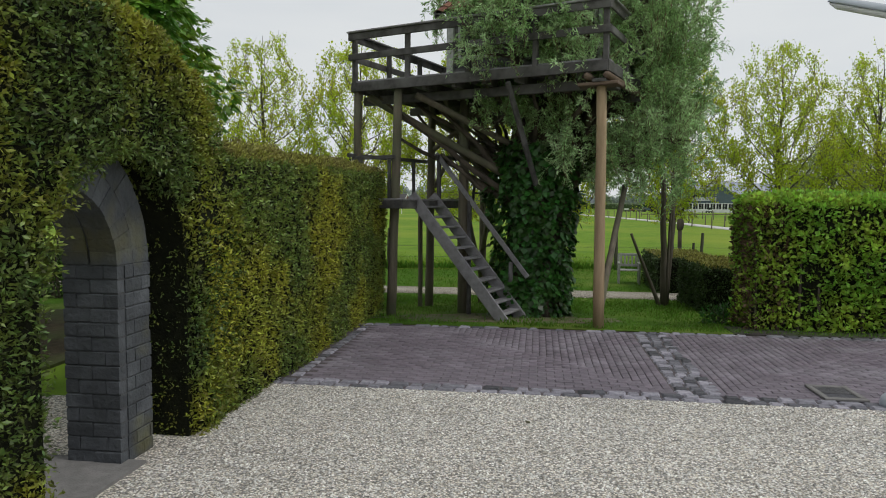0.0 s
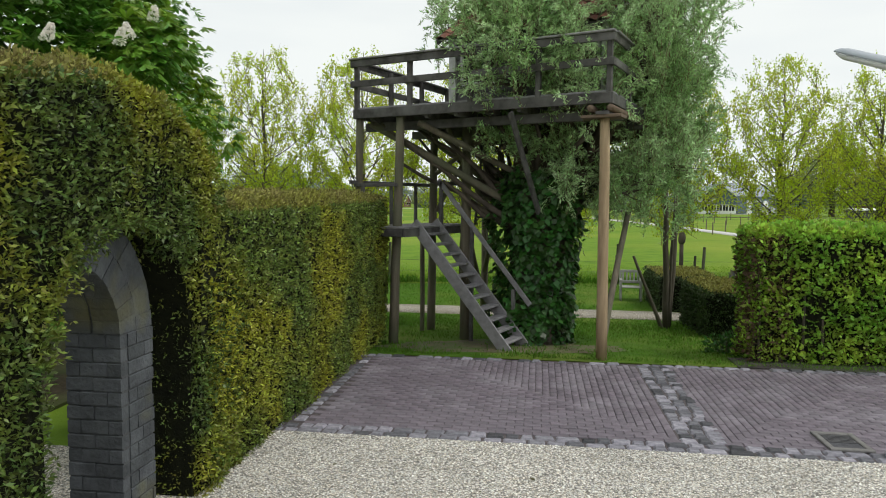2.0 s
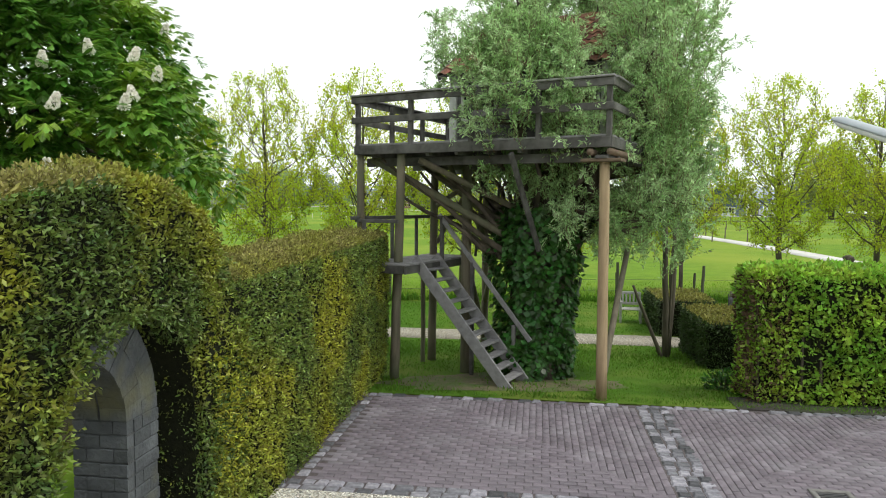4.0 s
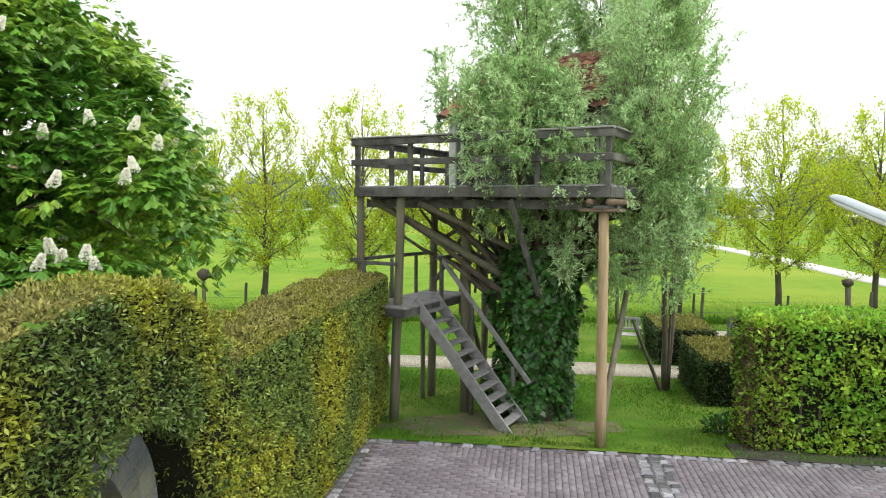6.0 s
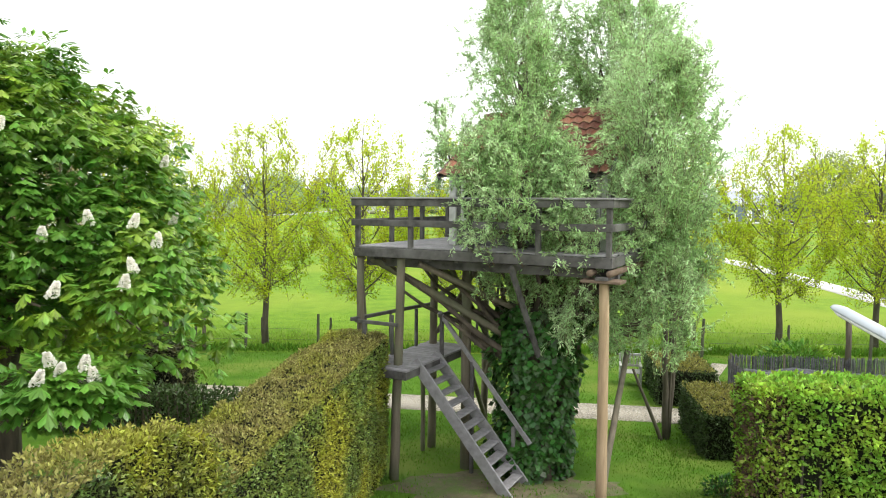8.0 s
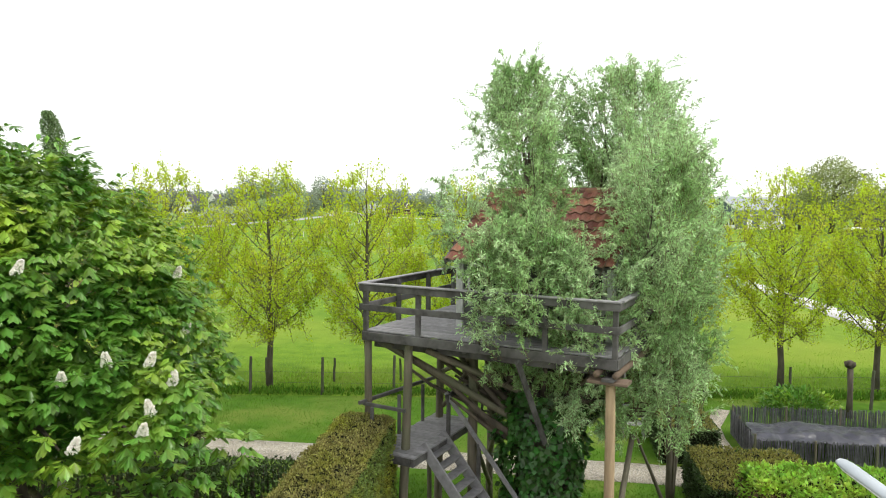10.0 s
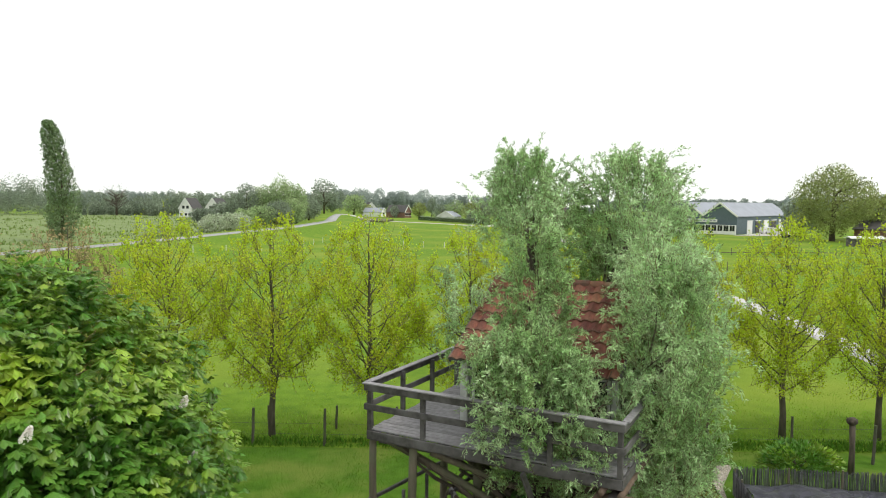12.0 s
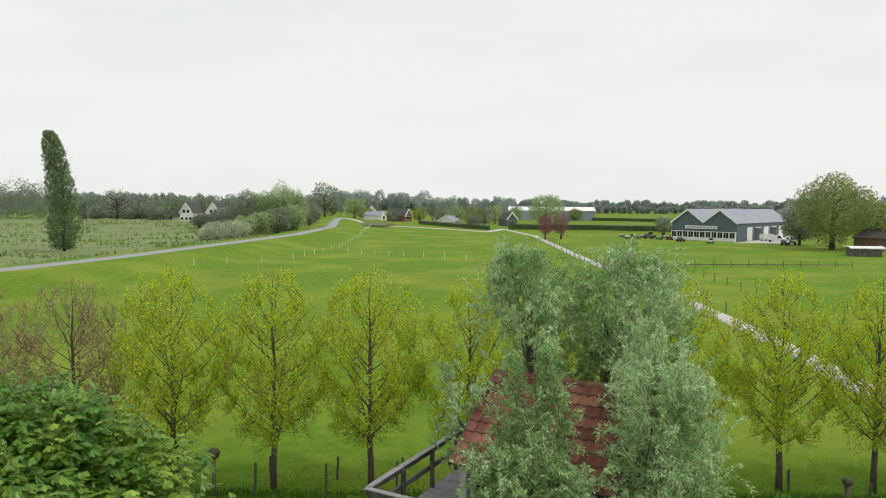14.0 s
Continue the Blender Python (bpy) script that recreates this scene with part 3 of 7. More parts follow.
# ---- ground: one sheet to the horizon ----
def build_ground():
    def axis(near, far, step0, grow):
        vals, v, st = [0.0], 0.0, step0
        while v < far:
            v += st
            if v > near:
                st *= grow
            vals.append(v)
        return vals
    pos = axis(140, 3800, 2.0, 1.18)
    xs = np.array([-v for v in pos[:0:-1]] + pos)
    ys = np.array([-v for v in axis(30, 900, 2.0, 1.3)[:0:-1]] + axis(420, 3800, 2.0, 1.18))
    nx, ny = len(xs), len(ys)
    verts = np.array([(x, y, ground_z(x, y) - (0.03 if -6 < y < 12 and abs(x) < 12 else 0.0)) for y in ys for x in xs], np.float32)
    faces = [(j * nx + i, j * nx + i + 1, (j + 1) * nx + i + 1, (j + 1) * nx + i) for j in range(ny - 1) for i in range(nx - 1)]
    ob = part("ground", mesh_np("ground", verts, faces), M["grass"], smooth=True)
    tagged(ob, "bright green grass meadow reaching a flat horizon", "ground", kind="structure")


build_ground()


def sheet(name, corners, z, mat, label, category, thick=0.03, cuts=1):
    bm = bmesh.new()
    prism(bm, [Vector((x, y, z - thick)) for x, y in corners], [Vector((x, y, z)) for x, y in corners])
    return tagged(part(name, bm, mat), label, category, kind="structure")


gu = [G(-7.5, -4), G(9, -4), G(9, 7.02), G(-2.9, 7.02), G(-2.9, 6.2), G(-7.5, 6.2)]
sheet("gravel_yard", [(p.x, p.y) for p in gu], 0.0, M["gravel"], "pale buff pea gravel yard raked level", "gravel")
pu = [G(-3.1, 7.02), G(12, 7.02), G(12, 11.0), G(-3.1, 11.0)]
sheet("pavement", [(p.x, p.y) for p in pu], -0.012, M["joint"], "red-brown clay brick paving with granite borders", "paving")


# dark mottled strip between the paving and the beech hedge
bed = [G(3.3, 11.01), G(11.0, 11.01), G(11.0, 11.7), G(3.3, 11.7)]
sheet("hedge_bed", [(p.x, p.y) for p in bed], 0.008, M["dark_strip"], "narrow dark strip at the foot of the beech hedge", "soil", 0.2)


lawn_corners = [G(-15, 19.0), G(24.0, 19.0), Vector((26.0, 24.6, 0)), Vector((-19, 24.85, 0))]
sheet("lawn", [(p.x, p.y) for p in lawn_corners], -0.385, M["lawn"], "dark green mown lawn between garden path and fence", "lawn", 0.05)


def garden_lawn():
    """The lawn round the tree house, following the fall of the ground."""
    us, vs = np.linspace(-12, 14, 27), np.linspace(11.02, 18.9, 24)
    verts = [(*G(u, v).xy, ground_z(*G(u, v).xy) + (0.004 if v < 11.1 else 0.035)) for v in vs for u in us]
    nx = len(us)
    faces = [(j * nx + i, j * nx + i + 1, (j + 1) * nx + i + 1, (j + 1) * nx + i) for j in range(len(vs) - 1) for i in range(nx - 1)]
    tagged(part("garden_lawn", mesh_np("garden_lawn", verts, faces), M["lawn"], smooth=True), "worn green lawn round the foot of the tree house", "lawn", kind="structure")


garden_lawn()


def litter_bed(x0, y0, rx, ry):
    ring = []
    for k in range(48):
        a = k * math.tau / 48
        q = np.array([[math.cos(a) * 2, math.sin(a) * 2, 0]])
        r = 1 + 0.18 * hash_noise(q, 1.3, 12)[0] + 0.08 * hash_noise(q, 4.0, 15)[0]
        ring.append((x0 + math.cos(a) * rx * r, y0 + math.sin(a) * ry * r))
    sheet("litter_bed", ring, 0.012, M["shaded_earth"], "bare earth under the chestnut, coloured darker for the crown's shade", "soil", 0.25)


litter_bed(-7.9, 9.0, 2.9, 3.4)


# strips laid over the meadow
def ribbon(name, line, width, mat, label, category, lift=0.02):
    verts, faces = [], []
    pts = [Vector(p) for p in line]
    fine = []
    for a, b in zip(pts, pts[1:]):
        k = max(1, int((b - a).length / 4))
        fine += [a.lerp(b, i / k) for i in range(k)]
    fine.append(pts[-1])
    for i, p in enumerate(fine):
        d = (fine[min(i + 1, len(fine) - 1)] - fine[max(i - 1, 0)]).normalized()
        n = Vector((-d.y, d.x))
        for s_, dz in ((-0.5, -0.25), (-0.5, 0), (0.5, 0), (0.5, -0.25)):
            q = p.to_2d() + n.to_2d() * s_ * width
            z = ground_z(p.x, p.y) if abs(s_) < 1 else 0
            verts.append((q.x, q.y, max(z, ground_z(q.x, q.y)) + lift + dz))
    for i in range(len(fine) - 1):
        for k in range(3):
            faces.append((i * 4 + k, i * 4 + k + 1, i * 4 + 5 + k, i * 4 + 4 + k))
    return tagged(part(name, mesh_np(name, verts, faces), mat), label, category, kind="structure")


ribbon("garden_path", [(*G(-14, 18.3).xy, 0), (*G(-6, 18.3).xy, 0), (*G(3, 18.2).xy, 0), (*G(5.2, 18.0).xy, 0)], 1.35, M["path"], "pale fine gravel garden path across the lawn", "path", 0.05)
ribbon("side_path", [(9.6, 23.4, 0), (8.55, 21.6, 0), (8.25, 20.4, 0), (8.0, 18.6, 0), (7.6, 16.4, 0)], 0.5, M["path"], "narrow pale gravel path beside the wicker enclosure", "path", 0.05)
ribbon("dyke_road", [(dyke_x(y), y, 0) for y in (45, 70, 91, 111, 150, 191, 250, 320, 398)], 4.2, M["asphalt"], "grey asphalt road along the top of a dyke", "road", 0.06)
ribbon("farm_track", [(24.5, 30, 0), (26.5, 52, 0), (27, 63, 0), (27.2, 143, 0), (29, 208, 0), (30, 235, 0), (24, 296, 0)], 2.0, M["concrete"], "pale concrete farm track through the meadow", "track", 0.04)
ribbon("farm_lane", [(-60, 385, 0), (-36, 330, 0), (0, 290, 0), (15, 266, 0), (24, 296, 0)], 4.0, M["concrete"], "pale farm lane past the distant yards", "road", 0.05)


# ---- clipped hedges ----
def hedge_surface(lo, hi, radius, per_m2, rng, skip=None, sides="nsewt"):
    """Points and outward directions over a round-edged block in garden axes."""
    lo, hi = np.array(lo, float), np.array(hi, float)
    size = hi - lo
    pts, nor = [], []
    for side, axis, sign in (("w", 0, -1), ("e", 0, 1), ("s", 1, -1), ("n", 1, 1), ("t", 2, 1)):
        if side not in sides:
            continue
        o = [a for a in range(3) if a != axis]
        n = int(size[o[0]] * size[o[1]] * per_m2)
        p = np.empty((n, 3))
        p[:, o[0]] = lo[o[0]] + rng.random(n) * size[o[0]]
        p[:, o[1]] = lo[o[1]] + rng.random(n) * size[o[1]]
        p[:, axis] = hi[axis] if sign > 0 else lo[axis]
        d = np.zeros((n, 3))
        d[:, axis] = sign
        pts.append(p)
        nor.append(d)
    p, d = np.concatenate(pts), np.concatenate(nor)
    r = np.minimum(radius, size.min() / 2 - 0.01)
    inner_lo, inner_hi = lo + r, hi - r
    inner_lo[2] = lo[2]
    near = np.clip(p, inner_lo, inner_hi)
    off = p - near
    length = np.linalg.norm(off, axis=1, keepdims=True)
    d = np.where(length > 1e-6, off / np.maximum(length, 1e-6), d)
    p = near + d * np.minimum(length, r)
    return p, d


def garden_to_world(p):
    q = p.copy()
    q[:, 0] = p[:, 0] * C + p[:, 1] * S
    q[:, 1] = -p[:, 0] * S + p[:, 1] * C
    return q


def sprigs(name, p, d, rng, size, aspect, mat, parent, lumps=0.05, depth=0.10, label="", kind="stuff", spread=0.9, droop=0.0, pocket=0.08):
    p = p + d * (hash_noise(p, 2.2, 3)[:, None] * lumps + hash_noise(p, 7.0, 5)[:, None] * lumps * 0.5) - d * (rng.random((len(p), 1)) ** 2) * depth
    p = p + d * (hash_noise(p * np.array([1.0, 1.0, 2.2]), 7.0, 9) * lumps * 0.9 + hash_noise(p * np.array([1.0, 1.0, 1.8]), 17.0, 4) * lumps * 0.7)[:, None]
    # clipped shoots stand in small tufts with dark pockets between them
    tuft = hash_noise(p, 21.0, 13) + 0.6 * hash_noise(p, 11.0, 14)
    p = p - d * (np.clip(-tuft, 0, 1.2) * pocket)[:, None]
    along = d * 0.75 + rng.normal(size=p.shape) * spread
    along[:, 2] += 0.25 - droop
    across = rng.normal(size=p.shape)
    n = len(p)
    ln = size * (0.6 + 0.8 * rng.random(n))
    return part(name, leaf_mesh(name, garden_to_world(p), garden_to_world(along), across, ln, ln * aspect), mat, parent, label, kind=kind)


def garden_box(bm, lo, hi):
    base = [G(lo[0], lo[1], lo[2]), G(hi[0], lo[1], lo[2]), G(hi[0], hi[1], lo[2]), G(lo[0], hi[1], lo[2])]
    top = [G(lo[0], lo[1], hi[2]), G(hi[0], lo[1], hi[2]), G(hi[0], hi[1], hi[2]), G(lo[0], hi[1], hi[2])]
    prism(bm, base, top)
    return bm


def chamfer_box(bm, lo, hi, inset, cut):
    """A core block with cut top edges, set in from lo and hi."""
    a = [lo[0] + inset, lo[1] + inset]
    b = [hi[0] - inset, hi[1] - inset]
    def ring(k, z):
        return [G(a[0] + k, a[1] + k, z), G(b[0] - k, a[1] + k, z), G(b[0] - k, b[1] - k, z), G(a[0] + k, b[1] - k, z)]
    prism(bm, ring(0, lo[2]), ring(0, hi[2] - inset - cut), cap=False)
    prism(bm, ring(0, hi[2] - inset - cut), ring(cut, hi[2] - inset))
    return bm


def hedge(name, lo, hi, radius, per_m2, leaf, top_leaf, size, aspect, label, seed, sides="nsewt", top_above=0.85, lumps=0.05, pocket=0.08, category="hedge", lean=0.0, rise=0.0):
    rng = np.random.default_rng(seed)
    centre = G((lo[0] + hi[0]) / 2, (lo[1] + hi[1]) / 2, lo[2])
    ob = thing(name, centre, label, category)
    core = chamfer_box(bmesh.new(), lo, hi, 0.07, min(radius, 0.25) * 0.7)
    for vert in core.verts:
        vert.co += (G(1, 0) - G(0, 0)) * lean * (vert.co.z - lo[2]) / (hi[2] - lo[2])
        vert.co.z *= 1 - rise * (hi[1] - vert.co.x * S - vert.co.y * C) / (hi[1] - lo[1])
    part("branch_core", core, M["shaded_hedge_core"], ob)
    p, d = hedge_surface(lo, hi, radius, per_m2, rng, sides=sides)
    p[:, 0] += lean * (p[:, 2] - lo[2]) / (hi[2] - lo[2])
    p[:, 2] *= 1 - rise * (hi[1] - p[:, 1]) / (hi[1] - lo[1])
    top = d[:, 2] > top_above
    sprigs("foliage", p[~top], d[~top], rng, size, aspect, leaf, ob, lumps, pocket=pocket)
    sprigs("top_growth", p[top], d[top], rng, size, aspect, top_leaf, ob, lumps, pocket=pocket * 0.5)
    return ob


hedge("yew_hedge", (-4.0, 5.26, 0), (-2.74, 12.75, 2.76), 0.34, 3400, M["yew_gold"], M["yew_top"], 0.042, 0.42, "long clipped yew hedge, dark green with golden top growth", 11, sides="nset", top_above=0.6, lean=0.05, rise=0.055)


west_rng = np.random.default_rng(110)
west_p, west_d = hedge_surface((-4.0, 5.26, 0), (-2.74, 12.75, 2.6), 0.34, 1100, west_rng, sides="w")
sprigs("back_foliage", west_p, west_d, west_rng, 0.065, 0.42, M["yew"], bpy.data.objects["yew_hedge"])


def arch_height(v):
    k = abs(v - 4.35) / 0.87
    return 1.50 + 0.90 * math.sqrt(max(0.0, 1 - k * k)) if k < 1 else 0.0


def shoulder(v):
    """The clipped top of the arch hedge: a dome over the doorway, rounding down to the long hedge."""
    if v < 4.4:
        return 3.50 - 0.15 * ((4.4 - v) / 1.35) ** 1.4
    k = min(1.0, (v - 4.4) / 1.35)
    return 2.60 + 0.90 * math.sqrt(max(0.0, 1 - k ** 2))


def build_arch_hedge():
    rng = np.random.default_rng(12)
    ob = thing("yew_arch", G(-3.1, 4.35, 0), "tall clipped yew hedge with a rounded doorway cut through it", "hedge")
    face = [(0.9, 0.0), (3.47, 0.0)] + [(4.35 - 0.88 * math.cos(k * math.pi / 16), 1.52 + 0.92 * math.sin(k * math.pi / 16)) for k in range(17)] + [(5.23, 0.0), (6.1, 0.0)]
    face += [(v, shoulder(v) - 0.12) for v in (6.1, 5.8, 5.6, 5.3, 5.0, 4.7, 4.4, 3.8, 3.2, 2.5, 1.7, 0.9)]
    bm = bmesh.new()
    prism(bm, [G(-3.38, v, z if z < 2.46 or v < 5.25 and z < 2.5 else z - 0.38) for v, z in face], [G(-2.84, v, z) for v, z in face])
    part("branch_core", bm, M["shaded_hedge_core"], ob)
    # added block behind the arch, keeps light out of the doorway
    part("branch_core", garden_box(bmesh.new(), (-4.3, 1.7, 0.0), (-3.4, 3.2, 2.0)), M["shaded_hedge_core"], ob)
    lo, hi = (-3.45, 0.8, 0), (-2.74, 6.2, 3.51)
    p, d = hedge_surface(lo, hi, 0.2, 3700, rng, sides="nset")
    top_z = np.array([shoulder(v) for v in p[:, 1]])
    p[:, 2] *= top_z / 3.51
    p[:, 2] -= np.where(p[:, 2] > 2.3, 0.7 * np.clip((p[:, 1] - 4.0) / 1.3, 0.0, 1.3) * np.maximum(0, -2.84 - p[:, 0]), 0)
    slope = np.array([shoulder(v) - shoulder(v + 0.05) for v in p[:, 1]]) / 0.05
    d[:, 1] += np.where(d[:, 2] > 0.5, slope, 0)
    d = unit(d)
    keep = p[:, 2] > np.array([arch_height(v) for v in p[:, 1]])
    p, d = p[keep], d[keep]
    # leaves hanging over the rim of the doorway
    n = 1500
    ang = rng.random(n) ** 0.8 * math.pi * 0.75
    q = np.stack([-2.72 - 0.16 * rng.random(n) ** 2.0, 4.35 - 0.87 * np.cos(ang), 1.50 + 0.90 * np.sin(ang) - 0.05 * rng.random(n)], 1)
    e = np.stack([np.full(n, 0.6), np.cos(ang), -np.sin(ang)], 1)
    m = 5200
    z_in = rng.random(m) * (1.5 + 0.88 * math.pi / 2)
    arc = np.maximum(0, z_in - 1.5) / 0.88
    in_p = np.stack([-3.40 + 0.62 * rng.random(m), 4.35 + 0.885 * np.cos(arc), np.minimum(z_in, 1.5) + 0.91 * np.sin(arc)], 1)
    in_d = np.stack([np.full(m, 0.2), -np.cos(arc), -np.sin(arc)], 1)
    sprigs("reveal_foliage", in_p, in_d, rng, 0.042, 0.42, M["yew"], ob, 0.03)
    # leaves over the added block
    back_p, back_d = hedge_surface((-4.36, 1.64, 0), (-3.4, 3.26, 2.06), 0.15, 1300, rng, sides="nswt")
    sprigs("inner_foliage", back_p, back_d, rng, 0.065, 0.42, M["yew"], ob)
    west_p, west_d = hedge_surface((-3.45, 0.8, 0), (-2.9, 6.2, 3.1), 0.1, 1300, rng, sides="w")
    west_keep = (west_p[:, 2] < np.array([shoulder(v) for v in west_p[:, 1]]) - 0.25) & (west_p[:, 2] > np.array([arch_height(v) for v in west_p[:, 1]]))
    sprigs("back_foliage", west_p[west_keep], west_d[west_keep], rng, 0.065, 0.42, M["yew"], ob)
    top = d[:, 2] > 0.6
    sprigs("foliage", np.concatenate([p[~top], q]), np.concatenate([d[~top], e]), rng, 0.042, 0.42, M["yew"], ob)
    sprigs("top_growth", p[top], d[top], rng, 0.042, 0.42, M["yew_top"], ob, pocket=0.04)


build_arch_hedge()

beech = hedge("beech_hedge", (3.62, 11.45, -0.05), (10.5, 12.55, 2.22), 0.2, 1250, M["beech"], M["beech"], 0.078, 0.66, "clipped beech hedge with fresh bright green leaves", 13, lumps=0.075, pocket=0.045)
rng_b = np.random.default_rng(130)
end_p, end_d = hedge_surface((3.56, 11.42, 0), (4.25, 12.4, 2.1), 0.15, 420, rng_b, sides="sw")
sprigs("brown_leaves", end_p, end_d, rng_b, 0.07, 0.6, M["beech_brown"], beech, label="old brown leaves at the hedge's end")
stem_rng = random.Random(131)
for k in range(26):
    u, v = (3.66 + stem_rng.uniform(0, 0.1), 11.6 + k * 0.1) if k < 8 else (3.75 + (k - 8) * 0.33, 11.52)
    part("stem", tube(bmesh.new(), bent_line(G(u, v, -0.08), G(u + stem_rng.uniform(-0.1, 0.1), v + 0.03, 1.6 + stem_rng.uniform(0, 0.4)), 4, 0.03, stem_rng), [0.026, 0.024, 0.02, 0.016, 0.009], 6), M["bark"], beech)
hedge("box_hedge", (3.64, 14.7, -0.38), (6.3, 17.4, 0.76), 0.08, 1300, M["box"], M["box_top"], 0.06, 0.5, "low clipped box hedge, dark sides and brownish top", 14, lumps=0.03)
hedge("box_hedge", (3.4, 19.05, -0.45), (5.0, 21.6, 0.64), 0.08, 900, M["box"], M["box_top"], 0.06, 0.5, "low clipped box hedge beside the garden path", 15, lumps=0.03)
hedge("hornbeam_column", (-9.75, 14.9, -0.3), (-8.5, 16.1, 1.75), 0.15, 620, M["hornbeam"], M["box"], 0.08, 0.5, "clipped brownish hornbeam block beside the lawn", 17, lumps=0.05)


def build_stem_hedge():
    """A thin hedge whose bare stems show below its leafy top."""
    rng = np.random.default_rng(16)
    r2 = random.Random(16)
    ob = thing("hornbeam_hedge", G(-9.4, 14.1, -0.3), "thin dark hornbeam hedge with bare stems showing", "hedge")
    for i in range(104):
        u, v = -13.4 + i * 0.079 + r2.uniform(-0.04, 0.04), 14.1 + r2.uniform(-0.2, 0.2)
        z = ground_z(*G(u, v).xy)
        part("stem", tube(bmesh.new(), bent_line(G(u, v, z - 0.05), G(u + r2.uniform(-0.1, 0.1), v, z + 1.15), 3, 0.03, r2), [0.03, 0.025, 0.02, 0.012], 6), M["bark"], ob)
    n = 14000
    p = np.stack([-13.5 + 8.2 * rng.random(n), 13.75 + 0.75 * rng.random(n), 0.95 - 1.2 * rng.random(n) ** 1.6], 1)
    d = np.zeros((n, 3))
    d[:, 2] = 1
    sprigs("foliage", p, d, rng, 0.085, 0.55, M["box"], ob, 0.04, 0.05)


build_stem_hedge()


# ---- tree house axes ----
EA, EB, A0 = Vector((0.882, -0.471, 0)), Vector((0.471, 0.882, 0)), Vector((-1.70, 12.94, 0))


def T(a, b, z):
    """A place in the tree house's own axes: along its front, back from it, height."""
    return A0 + EA * a + EB * b + Vector((0, 0, z))


# ---- tree house ----
def build_tree_house():
    rng = random.Random(5)
    ob = thing("tree_house", T(2.5, 1.5, ground_z(*T(2.5, 1.5, 0).xy)), "weathered grey timber tree house on poles with a red clay-tiled roof", "tree house")
    tim = M["timber"]
    deck = part("deck_frame", beam(bmesh.new(), T(0, 0.0, 4.24), T(4.92, 0.0, 4.24), 0.05, 0.17), tim, ob)
    for a0, b0, a1, b1 in ((0, 0, 0, 4.8), (4.92, 0, 4.92, 4.8), (0, 4.8, 4.92, 4.8)):
        beam_part("fascia", T(a0, b0, 4.24), T(a1, b1, 4.24), 0.05, 0.17, tim, ob)
    for i in range(8):
        a = 0.35 + i * 0.6
        beam_part("joist", T(a, 0.06, 4.19), T(a, 4.74, 4.19), 0.07, 0.16, tim, ob)
    for b in (0.45, 2.2, 4.2):
        beam_part("bearer", T(0.0, b, 4.03), T(4.95, b, 4.03), 0.12, 0.16, tim, ob)
    n = 33
    for i in range(n):
        b = 0.09 + i * 4.66 / (n - 1)
        o = rng.uniform(-0.015, 0.015)
        beam_part("deck_board", T(0.03 + o, b, 4.345), T(4.9 + o, b, 4.345 + rng.uniform(-0.004, 0.004)), 0.132, 0.035, M["deck"], deck)
    # railings
    for (a, b) in ((0.04, 0.04), (1.22, 0.03), (2.45, 0.03), (3.7, 0.03), (4.88, 0.04), (0.03, 1.25), (0.03, 2.5), (0.03, 3.7), (0.04, 4.75), (4.88, 1.3), (4.88, 2.6), (4.88, 4.75)):
        beam_part("railing_post", T(a, b, 4.25), T(a, b, 5.22), 0.085, 0.085, tim, ob, up=EB)
    for z, h in ((5.18, 0.13), (4.80, 0.12)):
        beam_part("rail", T(-0.05, -0.035, z), T(4.97, -0.035, z), 0.04, h, tim, ob)
        beam_part("rail", T(-0.035, -0.02, z + 0.003), T(-0.035, 4.8, z + 0.003), 0.04, h, tim, ob)
        beam_part("rail", T(4.955, -0.02, z + 0.003), T(4.955, 4.8, z + 0.003), 0.04, h, tim, ob)
    for p0, p1 in ((T(-0.06, -0.03, 5.262), T(4.98, -0.03, 5.262)), (T(-0.03, 0.05, 5.262), T(-0.03, 4.8, 5.262)), (T(4.95, 0.05, 5.262), T(4.95, 4.8, 5.262))):
        beam_part("rail_cap", p0, p1, 0.13, 0.032, M["deck"], ob)
    # poles
    def pole(p0, p1, r0, r1, mat="log", name="pole", label=""):
        pts = bent_line(p0, p1, 6, 0.012, rng)
        return part(name, tube(bmesh.new(), pts, [r0 + (r1 - r0) * i / 6 for i in range(7)], 12, 0.02, rng), M[mat], ob, label, smooth=True)
    gz = lambda p: Vector((p.x, p.y, ground_z(p.x, p.y) - 0.06))
    for a, b, r, da, db in ((0.06, 0.10, 0.075, 0, 0), (0.96, 0.12, 0.085, -0.10, -0.08), (0.62, 2.05, 0.085, -0.18, 0.2), (1.73, 1.35, 0.10, 0, 0), (1.07, 3.66, 0.08, 0.0, 0)):
        pole(gz(T(a + da, b + db, 0)), T(a, b, 4.16), r * 1.1, r * 0.92)
    pole((2.665, 10.97, -0.03), (2.575, 10.74, 3.93), 0.092, 0.078, "fresh_log", "debarked_pole", "pale debarked round pole at the paving's edge")
    pole((2.68, 11.2, -0.03), (3.5, 12.7, 2.4), 0.062, 0.05, "log", "leaning_prop")
    # bearing pad on the pale pole
    c = Vector((2.58, 10.75, 0))
    beam_part("bearing_plank", c - EA * 0.34 + Vector((0, 0, 3.95)), c + EA * 0.30 + Vector((0, 0, 3.95)), 0.36, 0.05, M["brown_plank"], ob)
    beam_part("bearing_plank", c - EB * 0.2 + Vector((0, 0, 4.0)), c + EB * 0.8 + Vector((0, 0, 4.0)), 0.2, 0.05, M["timber"], ob)
    for k in (-0.2, 0.12):
        p = c + EA * k
